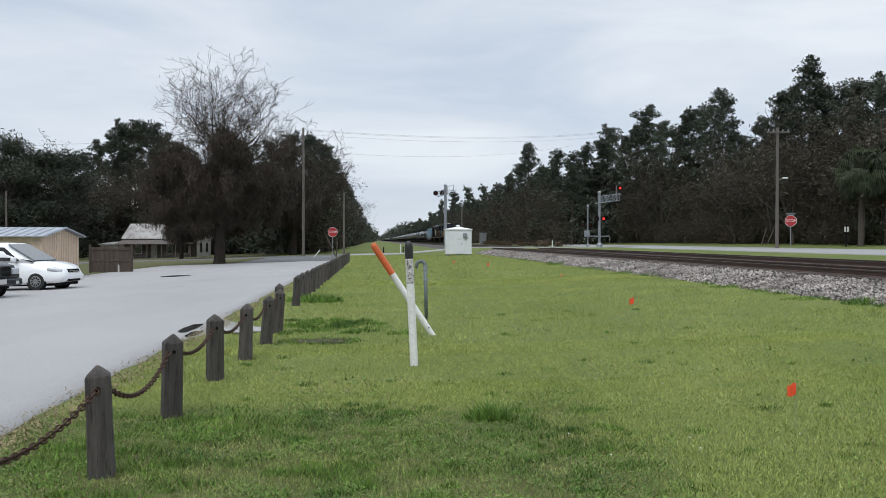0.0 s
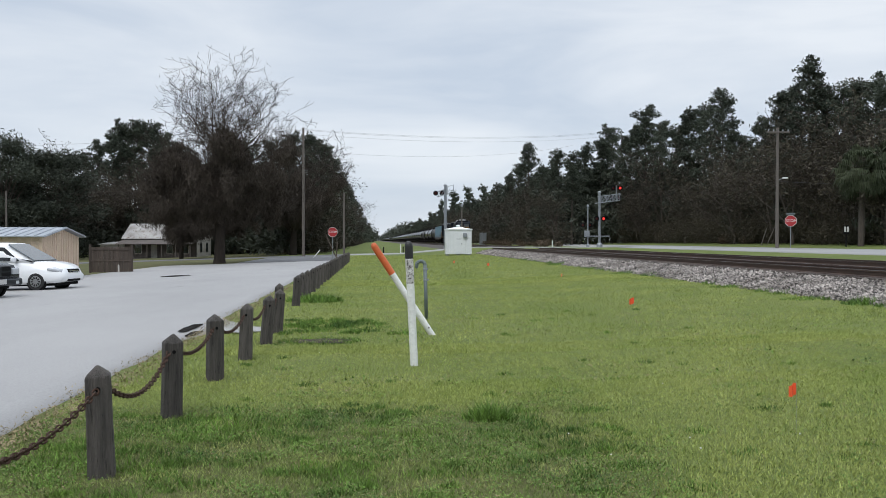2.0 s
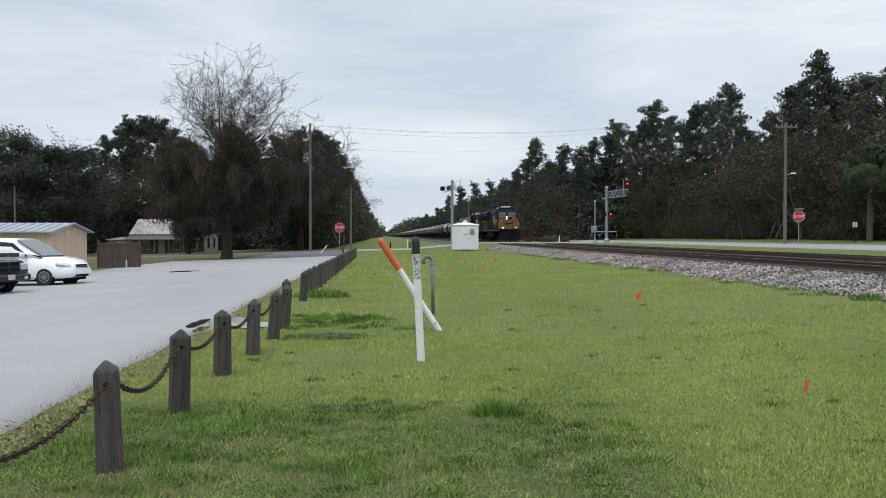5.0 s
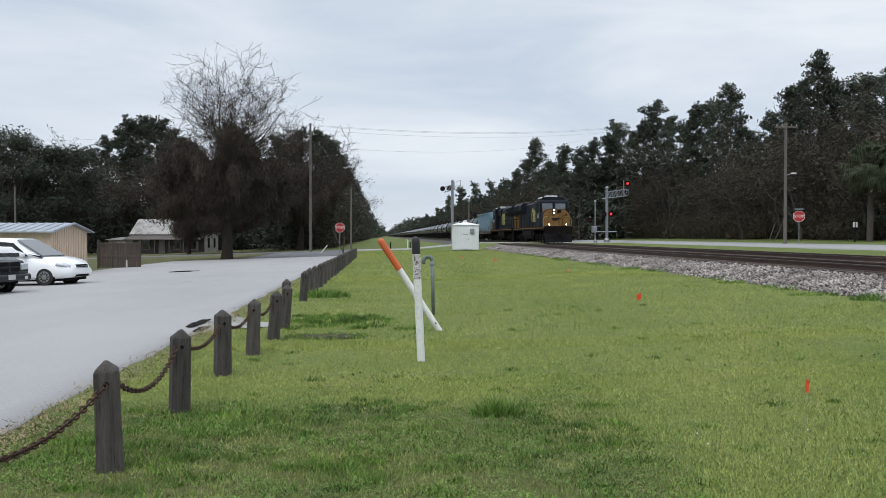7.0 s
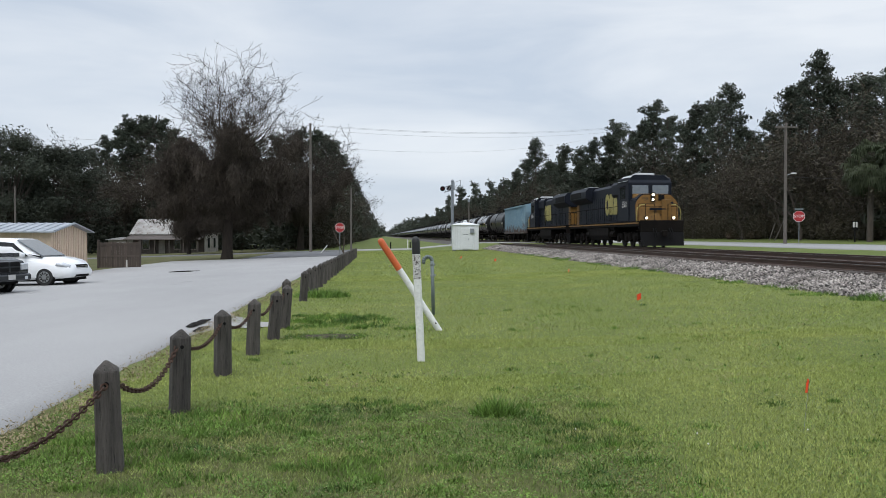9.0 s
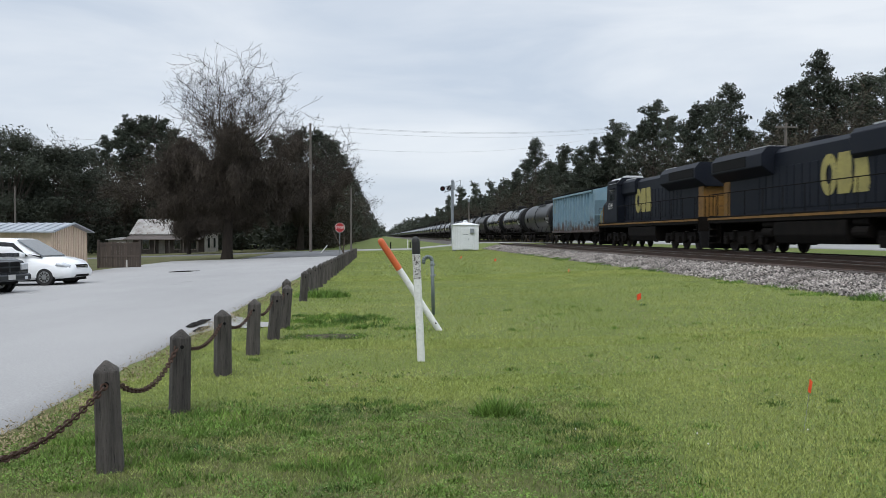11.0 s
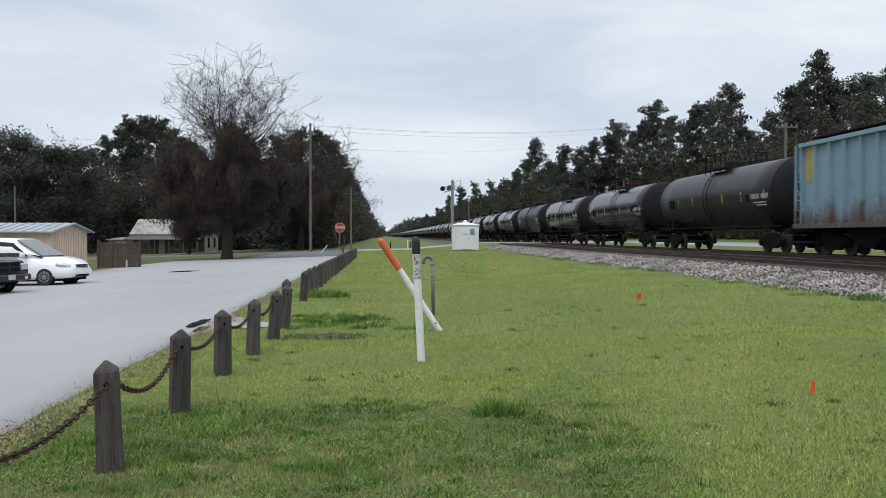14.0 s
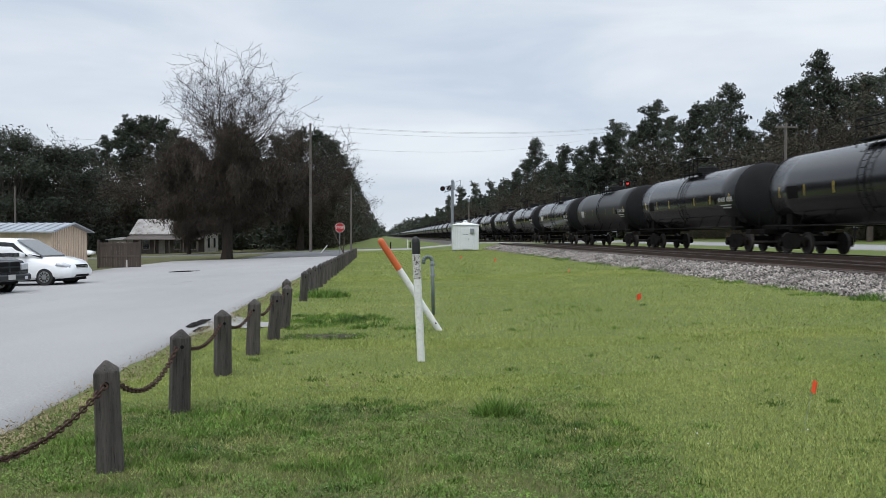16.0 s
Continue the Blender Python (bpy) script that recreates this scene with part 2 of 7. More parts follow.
M_REDOFF = material("unlit_red_lens", (0.10, 0.012, 0.012), rough=0.2)
M_MARK = material("faded_white_marking", (0.55, 0.54, 0.52), (0.42, 0.41, 0.40), rough=0.6)
M_YEL = material("yellow_reflector", (0.60, 0.42, 0.06), (0.5, 0.36, 0.06), rough=0.5)

M_SCREEN = material("sky_reflecting_windscreen", (0.085, 0.10, 0.11), (0.06, 0.07, 0.078), rough=0.03, spec=1.0, scale=0.7, grain=0.02)


def shaded_thatch_zone(m):
    """The unmown coarse corner of the lawn: its ground colour also holds the shade between stems."""
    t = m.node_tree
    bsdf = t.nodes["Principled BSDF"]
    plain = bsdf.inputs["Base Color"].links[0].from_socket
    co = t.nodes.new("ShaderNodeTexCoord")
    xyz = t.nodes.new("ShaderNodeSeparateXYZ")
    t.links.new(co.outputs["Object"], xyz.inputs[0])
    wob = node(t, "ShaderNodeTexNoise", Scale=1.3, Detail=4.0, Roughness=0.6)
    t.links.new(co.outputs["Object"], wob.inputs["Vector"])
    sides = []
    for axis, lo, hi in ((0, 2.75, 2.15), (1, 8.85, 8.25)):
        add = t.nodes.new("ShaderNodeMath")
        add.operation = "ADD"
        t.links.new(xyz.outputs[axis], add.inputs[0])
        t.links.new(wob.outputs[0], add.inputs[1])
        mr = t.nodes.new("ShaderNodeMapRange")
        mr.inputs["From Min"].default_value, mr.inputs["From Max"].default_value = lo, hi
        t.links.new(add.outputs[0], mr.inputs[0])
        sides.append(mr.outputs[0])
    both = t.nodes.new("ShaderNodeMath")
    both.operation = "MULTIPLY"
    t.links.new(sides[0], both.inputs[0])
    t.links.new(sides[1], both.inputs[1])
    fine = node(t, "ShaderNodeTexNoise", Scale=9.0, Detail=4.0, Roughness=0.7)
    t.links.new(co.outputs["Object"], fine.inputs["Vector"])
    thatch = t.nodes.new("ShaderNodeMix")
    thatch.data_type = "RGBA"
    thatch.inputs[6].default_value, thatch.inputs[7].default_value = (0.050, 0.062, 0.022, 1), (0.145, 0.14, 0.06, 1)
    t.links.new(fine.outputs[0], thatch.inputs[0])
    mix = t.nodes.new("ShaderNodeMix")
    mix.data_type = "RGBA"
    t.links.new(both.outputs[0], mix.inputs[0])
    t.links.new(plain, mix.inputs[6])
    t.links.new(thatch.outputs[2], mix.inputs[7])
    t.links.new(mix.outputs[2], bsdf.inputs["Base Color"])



def rust_foot(m):
    """Rust and grime in upright streaks along the foot of the hopper's sides."""
    t = m.node_tree
    bsdf = t.nodes["Principled BSDF"]
    plain = bsdf.inputs["Base Color"].links[0].from_socket
    co = t.nodes.new("ShaderNodeTexCoord")
    xyz = t.nodes.new("ShaderNodeSeparateXYZ")
    t.links.new(co.outputs["Object"], xyz.inputs[0])
    mp = t.nodes.new("ShaderNodeMapping")
    mp.inputs["Scale"].default_value = (1.0, 3.0, 0.5)
    t.links.new(co.outputs["Object"], mp.inputs[0])
    streak = node(t, "ShaderNodeTexNoise", Scale=2.2, Detail=5.0, Roughness=0.7)
    t.links.new(mp.outputs[0], streak.inputs["Vector"])
    high = t.nodes.new("ShaderNodeMapRange")
    high.inputs["From Min"].default_value, high.inputs["From Max"].default_value = 3.2, 1.1
    high.inputs["To Min"].default_value, high.inputs["To Max"].default_value = -0.35, 0.22
    t.links.new(xyz.outputs[2], high.inputs[0])
    add = t.nodes.new("ShaderNodeMath")
    add.operation = "ADD"
    t.links.new(streak.outputs[0], add.inputs[0])
    t.links.new(high.outputs[0], add.inputs[1])
    cut = t.nodes.new("ShaderNodeMapRange")
    cut.inputs["From Min"].default_value, cut.inputs["From Max"].default_value = 0.46, 0.66
    t.links.new(add.outputs[0], cut.inputs[0])
    mix = t.nodes.new("ShaderNodeMix")
    mix.data_type = "RGBA"
    mix.inputs[7].default_value = (0.085, 0.062, 0.052, 1)
    t.links.new(cut.outputs[0], mix.inputs[0])
    t.links.new(plain, mix.inputs[6])
    t.links.new(mix.outputs[2], bsdf.inputs["Base Color"])


shaded_thatch_zone(M_GRASS)
rust_foot(M_TEAL)


# ---- mesh helpers ----
def put(name, bm, mat, smooth=False):
    me = bpy.data.meshes.new(name)
    bm.normal_update()
    bm.to_mesh(me)
    bm.free()
    if smooth:
        for p in me.polygons:
            p.use_smooth = True
    me.materials.append(mat)
    return new(name, me)


def part(name, bm, mat, parent, label="", smooth=False):
    ob = put(name, bm, mat, smooth)
    ob.parent = parent
    if label:
        tagged(ob, label)
    return ob


def root(name, label, category, m=None, group="", kind=""):
    e = new(name)
    e.empty_display_size = 0.2
    if m is not None:
        e.matrix_basis = m
    return tagged(e, label, category, group, kind)


def raw(name, verts, faces, mat, smooth=False):
    me = bpy.data.meshes.new(name)
    me.from_pydata(verts, [], faces)
    me.update()
    if smooth:
        for p in me.polygons:
            p.use_smooth = True
    me.materials.append(mat)
    return new(name, me)


def block(bm, x, y, z, sx, sy, sz, bevel=0.0, turn=None):
    """A box centred at x, y with its foot at z."""
    m = Matrix.Translation((x, y, z + sz / 2)) @ (turn or Matrix.Identity(4)) @ Matrix.Diagonal((sx, sy, sz, 1))
    r = bmesh.ops.create_cube(bm, size=1, matrix=m)
    if bevel:
        edges = list({e for v in r["verts"] for e in v.link_edges})
        bmesh.ops.bevel(bm, geom=edges, offset=bevel, segments=2, affect="EDGES", profile=0.5)
    return bm


def rod(bm, p, q, r0, r1=None, n=8, caps=True):
    """A tapered round bar from p to q."""
    p, q = Vector(p), Vector(q)
    d = q - p
    m = Matrix.Translation((p + q) / 2) @ d.to_track_quat("Z", "Y").to_matrix().to_4x4()
    bmesh.ops.create_cone(bm, cap_ends=caps, segments=n, radius1=r0, radius2=r0 if r1 is None else r1, depth=d.length, matrix=m)
    return bm


def pipe(bm, points, r, n=8):
    for a, b in zip(points[:-1], points[1:]):
        rod(bm, a, b, r, r, n)
        bmesh.ops.create_uvsphere(bm, u_segments=n, v_segments=max(4, n // 2), radius=r, matrix=Matrix.Translation(b))
    return bm


def prism(bm, outline, axis, lo, hi, bevel=0.0):
    """An outline in the other two axes, pulled along axis x ('x') or y ('y') from lo to hi."""
    def at(a, b, t):
        return (t, a, b) if axis == "x" else (a, t, b)
    vs = [[bm.verts.new(at(a, b, t)) for a, b in outline] for t in (lo, hi)]
    fs = [bm.faces.new(vs[0]), bm.faces.new(vs[1][::-1])]
    k = len(outline)
    for i in range(k):
        fs.append(bm.faces.new((vs[0][i], vs[0][(i + 1) % k], vs[1][(i + 1) % k], vs[1][i])))
    bmesh.ops.recalc_face_normals(bm, faces=fs)
    if bevel:
        bmesh.ops.bevel(bm, geom=list({e for f in fs for e in f.edges}), offset=bevel, segments=2, affect="EDGES", profile=0.5)
    return bm


def lathe(bm, profile, n=24, m=None):
    """Turns (radius, height) pairs round z, then places by m."""
    rings = []
    for r, h in profile:
        ring = []
        for i in range(n):
            a = 2 * math.pi * i / n
            v = Vector((r * math.cos(a), r * math.sin(a), h))
            ring.append(bm.verts.new(m @ v if m else v))
        rings.append(ring)
    for a, b in zip(rings[:-1], rings[1:]):
        for i in range(n):
            bm.faces.new((a[i], a[(i + 1) % n], b[(i + 1) % n], b[i]))
    bm.faces.new(rings[0][::-1])
    bm.faces.new(rings[-1])
    return bm


def fresh():
    return bmesh.new()


# ---- lie of the land ----
BASE = ((-4000, -1.0), (-36, -1.0), (-3.2, 0.0), (2.5, 0.0), (10.4, 0.24), (11.2, 0.30), (23.5, 0.55), (25.5, 0.80), (37, 0.98), (46, 1.3), (4000, 1.3))
CROSS = ((-4000, -1.0), (-36, -1.0), (-3.2, 0.0), (3.0, 0.12), (10.8, 0.83), (23.5, 0.83), (26, 0.85), (37, 0.98), (46, 1.3), (4000, 1.3))
CROSS_Y, CROSS_W = 96.0, 4.5


def land(x, y):
    a = np.interp(x, [p[0] for p in BASE], [p[1] for p in BASE])
    b = np.interp(x, [p[0] for p in CROSS], [p[1] for p in CROSS])
    k = float(np.clip((CROSS_W + 5 - abs(y - CROSS_Y)) / 5, 0, 1))
    return float(a + (b - a) * k * k * (3 - 2 * k))


def sheet(name, xs, ys, mat, lift=0.0, thick=0.0, label="", category="", rough=0.0):
    verts, faces = [], []
    for y in ys:
        for x in xs:
            verts.append((x, y, land(x, y) + lift + (rough * noise.noise((x * 0.7, y * 0.7, 0)) if rough else 0)))
    nx = len(xs)
    for j in range(len(ys) - 1):
        for i in range(nx - 1):
            a = j * nx + i
            faces.append((a, a + 1, a + nx + 1, a + nx))
    if thick:
        k = len(verts)
        verts += [(x, y, z - thick) for x, y, z in verts]
        edge = [i for i in range(nx)] + [nx * j + nx - 1 for j in range(1, len(ys))] + [nx * (len(ys) - 1) + i for i in range(nx - 2, -1, -1)] + [nx * j for j in range(len(ys) - 2, 0, -1)]
        for a, b in zip(edge, edge[1:] + edge[:1]):
            faces.append((b, a, a + k, b + k))
    return tagged(raw(name, verts, faces, mat, smooth=True), label, category, "", "structure")


def steps(*stretches):
    out = []
    for a, b, d in stretches:
        out += list(np.arange(a, b - 1e-6, d))
    return out + [stretches[-1][1]]


sheet("ground", steps((-4000, -200, 950), (-200, -40, 16), (-40, -4, 4), (-4, 12, 0.8), (12, 26, 1.75), (26, 50, 4), (50, 200, 25), (200, 4000, 950)),
      steps((-200, 0, 20), (0, 40, 1.25), (40, 84, 4), (84, 108, 1.5), (108, 200, 11.5), (200, 1000, 80), (1000, 4000, 750)), M_GRASS,
      label="mown green lawn with patches of dry grass", category="ground", rough=0.015)

# the car park: its edge towards the lawn is ragged
xs_lot = [-16.5, -14, -11, -8, -6, -4.5, -3.6]


def lot():
    verts, faces = [], []
    ys = steps((-6, 40, 0.7), (40, 68, 2))
    for y in ys:
        edge = -3.05 + 0.10 * noise.noise((0, y * 0.9, 3)) + 0.05 * noise.noise((0, y * 3.3, 3)) + (0.75 * math.exp(-((y - 15.8) / 1.1) ** 2)) - 0.004 * y
        row = [x for x in xs_lot] + [edge]
        verts += [(x, y, land(x, y) + 0.02) for x in row]
    n = len(xs_lot) + 1
    for j in range(len(ys) - 1):
        for i in range(n - 1):
            a = j * n + i
            faces.append((a, a + 1, a + n + 1, a + n))
        a = j * n + n - 1
    k = len(verts)
    verts += [(verts[j * n + n - 1][0] + 0.01, verts[j * n + n - 1][1], verts[j * n + n - 1][2] - 0.06) for j in range(len(ys))]
    for j in range(len(ys) - 1):
        faces.append((j * n + n - 1, k + j, k + j + 1, (j + 1) * n + n - 1))
    tagged(raw("car_park", verts, faces, M_LOT, smooth=True), "pale grey worn asphalt car park, damp", "car park", "", "structure")


lot()
sheet("yard", steps((-62, -36, 13), (-36, -16.6, 4.85), (-16.6, -11.4, 2.6)), steps((44, 91.4, 3.95)), M_YARD, 0.014, 0.05, "dull olive and brown grass yard before the house", "yard")
sheet("yard", steps((-62, -36, 13), (-36, -12, 4)), steps((100.6, 135, 4.3)), M_YARD, 0.014, 0.05, "dull olive and brown grass yard of the old house", "yard")
sheet("apron_road", steps((-11.3, -3.6, 1.1)), steps((68.0, 91.4, 2.6)), M_ROAD, 0.012, 0.1, "dark grey asphalt road apron beyond the car park", "road")
sheet("cross_street", steps((-120, -36, 12), (-36, -3, 3)), steps((91.5, 100.5, 3.0)), M_ROAD, 0.016, 0.1, "dark grey asphalt street in front of the old house", "road")
sheet("crossing_road", steps((-3, 11, 1), (11, 24, 1), (24, 30, 2)), steps((91.5, 100.5, 1.0)), M_CONC, 0.02, 0.1, "pale road that climbs to the level crossing", "road")
sheet("highway", [26.5, 29, 32, 35.5], steps((-60, 40, 20), (40, 130, 5), (130, 900, 70)), M_CONC, 0.02, 0.1, "pale grey highway beside the railway", "road")


# ---- the railway ----
Z_RAIL = 0.84
TRACKS = (13.4, 18.3)


def railway():
    # ballast bed in cross-section
    prof = ((10.05, 0.12), (10.6, 0.29), (11.4, 0.47), (11.8, 0.535), (12.1, 0.60), (12.35, 0.645), (14.9, 0.655), (16.0, 0.62), (16.8, 0.655), (19.9, 0.645), (20.4, 0.58), (21.6, 0.45), (22.6, 0.35))
    ys = steps((-40, 10, 5), (10, 40, 0.5), (40, 91.5, 1.5), (100.5, 130, 3), (130, 400, 15), (400, 2600, 200))
    verts, faces = [], []
    for y in ys:
        for i, (x, z) in enumerate(prof):
            w = 0.18 * noise.noise((y * 0.5, i, 0)) if i < 2 else 0.0
            verts.append((x + w, y, z + (0.025 * noise.noise((x * 2, y * 2, 1)) if 1 < i < 12 else 0)))
    n = len(prof)
    for j in range(len(ys) - 1):
        for i in range(n - 1):
            a = j * n + i
            faces.append((a, a + 1, a + n + 1, a + n))
    bed = tagged(raw("ballast_bed", verts, faces, M_BALLAST), "grey crushed stone ballast bed under two tracks", "ballast", "", "structure")
    # loose stones on the near shoulder
    rng = np.random.default_rng(4)
    px, pz = [p[0] for p in prof], [p[1] for p in prof]
    gem = np.array([(1, 0.1, 0), (0.1, 1, 0.1), (-1, 0, 0.1), (0, -1, -0.1), (0.15, 0.1, 0.85), (0, -0.1, -0.8)])
    tris = np.array([(0, 1, 4), (1, 2, 4), (2, 3, 4), (3, 0, 4), (1, 0, 5), (2, 1, 5), (3, 2, 5), (0, 3, 5)])

    def stones(n, x, y, s, mat, label):
        a, z = rng.random(n) * 6.28, np.interp(x, px, pz)
        pts = gem[None] * (s[:, None] * rng.uniform(0.7, 1.35, (n, 3)))[:, None, :] + rng.normal(0, 0.22, (n, 6, 3)) * s[:, None, None]
        c, d = np.cos(a)[:, None], np.sin(a)[:, None]
        v = np.stack([pts[:, :, 0] * c - pts[:, :, 1] * d + x[:, None], pts[:, :, 0] * d + pts[:, :, 1] * c + y[:, None], pts[:, :, 2] + (z + s * rng.uniform(-0.3, 1.1, n))[:, None]], 2)
        f = (tris[None] + 6 * np.arange(n)[:, None, None]).reshape(-1, 3)
        tagged(raw("ballast_stones", v.reshape(-1, 3).tolist(), f.tolist(), mat), label, "ballast stones", "", "stuff")
    n = 46000
    y = 15 + 76 * rng.random(n) ** 1.8
    x = np.clip(rng.uniform(10.42, 12.15, n) + rng.normal(0, 0.07, n), 10.3, 12.3)
    stones(n, x, y, rng.uniform(0.016, 0.036, n) * (1 + y / 110), M_STONE, "loose grey ballast stones on the track shoulder")
    n = 12000
    y = 15 + 76 * rng.random(n) ** 1.5
    stones(n, rng.uniform(12.0, 20.0, n), y, rng.uniform(0.014, 0.03, n), M_DARKSTONE, "dark ballast stones between the sleepers")
    for t_i, cx in enumerate(TRACKS):
        track = root("railway_track", "rusty steel rails on dark wooden sleepers", "railway track", pose(cx, 0, 0), "railway tracks", "structure")
        for sx in (-0.7525, 0.7525):
            bm = fresh()
            prof_r = [(-0.07, 0), (0.07, 0), (0.07, 0.012), (0.012, 0.035), (0.012, 0.125), (0.036, 0.135), (0.036, 0.168), (-0.036, 0.168), (-0.036, 0.135), (-0.012, 0.125), (-0.012, 0.035), (-0.07, 0.012)]
            prism(bm, [(sx + a, Z_RAIL - 0.172 + b) for a, b in prof_r], "y", -40, 2600)
            rail = part("rail", bm, M_RAIL, track)
            bm = fresh()
            block(bm, sx, 1280, Z_RAIL - 0.012, 0.060, 2640, 0.014)
            part("rail_head", bm, M_RAILTOP, rail, "polished running surface")
        tie = fresh()
        block(tie, 0, 0, Z_RAIL - 0.172 - 0.16, 2.6, 0.23, 0.165, 0.012)
        me = bpy.data.meshes.new("sleeper")
        tie.to_mesh(me)
        tie.free()
        me.materials.append(M_TIE)
        y = 12.0
        while y < 91:
            s = new("sleeper", me)
            s.parent = track
            s.location = (random.uniform(-0.04, 0.04), y, random.uniform(-0.008, 0.008))
            y += 0.52 if y < 70 else 0.6
    # planked crossing panels
    for cx in TRACKS:
        for off, w in ((-1.2, 0.7), (0, 1.3), (1.2, 0.7)):
            bm = fresh()
            block(bm, cx + off, CROSS_Y, Z_RAIL - 0.12, w, 9.0, 0.115, 0.01)
            tagged(put("crossing_panel", bm, M_CONC), "concrete panel between the rails of the crossing", "crossing panel", "crossing panels", "structure")


railway()


# ---- vegetation ----
def quad_cloud(rng, centres, radii, count, size, flat=0.5, droop=0.0, thin=0.2):
    """Small pointed leaves scattered in ellipsoid clumps. Returns verts and faces."""
    idx = rng.integers(0, len(centres), count)
    d = rng.normal(0, 1, (count, 3))
    d /= np.linalg.norm(d, axis=1)[:, None]
    rad = rng.random(count) ** 0.45
    p = np.array(centres)[idx] + d * rad[:, None] * np.array(radii)[idx]
    a = rng.normal(0, 1, (count, 3))
    a[:, 2] = a[:, 2] * flat - droop
    a /= np.linalg.norm(a, axis=1)[:, None]
    b = np.cross(a, rng.normal(0, 1, (count, 3)))
    b /= np.linalg.norm(b, axis=1)[:, None]
    s = size * rng.uniform(0.6, 1.4, (count, 1))
    foot = p - a * s * 0.4
    v = np.stack([foot - b * s * thin * 1.15, p + a * s, foot + b * s * thin * 1.15], 1).reshape(-1, 3)
    f = np.arange(count * 3).reshape(-1, 3)
    return v, f


def joined(name, pieces, mat):
    vs, fs, k = [], [], 0
    for v, f in pieces:
        vs.append(np.asarray(v, float))
        fs += [tuple(int(i) + k for i in q) for q in f]
        k += len(v)
    return raw(name, np.concatenate(vs).tolist(), fs, mat)


def limb(rng, out, p, d, length, r, level, spread, up, min_r, sides=5):
    """Grows one branch and its children into out as (start, end, r0, r1, level)."""
    n = 6 if level < 2 else (4 if level < 4 else 3)
    seg = length / n
    for i in range(n):
        d = (d + Vector(rng.normal(0, 0.11 + 0.035 * level, 3)) + Vector((0, 0, up * (0.09 if level else 0.05)))).normalized()
        q = p + d * seg
        r1 = max(r * (0.86 if level < 2 else 0.78), min_r)
        out.append((p, q, r, r1, level))
        p, r = q, r1
        if level < 5 and (i > 1 or level > 1) and (level < 4 or rng.random() < 0.75):
            kids = 1 + int(rng.random() < (0.35 if level < 3 else 0.15))
            for _ in range(kids):
                ang = rng.uniform(0.45, spread)
                side = d.cross(Vector(rng.normal(0, 1, 3))).normalized()
                dd = (d * math.cos(ang) + side * math.sin(ang)).normalized()
                limb(rng, out, p, dd, length * rng.uniform(0.48, 0.66), max(r * 0.60, min_r), level + 1, spread, up, min_r)
    return out


def tubes(segs, n):
    """Tapered tubes along the branches, joined ring to ring where one grows out of another."""
    vs, fs, ends = [], [], {}
    for p, q, r0, r1, lv in segs:
        d = (q - p).normalized()
        key = tuple(round(c, 4) for c in p)
        if key in ends:
            k0, u = ends[key]
            u = u - d * u.dot(d)
            u = u.normalized() if u.length > 0.2 else d.orthogonal().normalized()
        else:
            k0, u = None, d.orthogonal().normalized()
        w = d.cross(u)
        for c, r in ((p, r0), (q, r1)):
            if c is p and k0 is not None:
                continue
            k = len(vs)
            for i in range(n):
                a = 2 * math.pi * i / n
                vs.append(tuple(c + (u * math.cos(a) + w * math.sin(a)) * r))
            if c is p:
                k0 = k
        ends[tuple(round(c, 4) for c in q)] = (k, u)
        for i in range(n):
            fs.append((k0 + i, k0 + (i + 1) % n, k + (i + 1) % n, k + i))
    return vs, fs


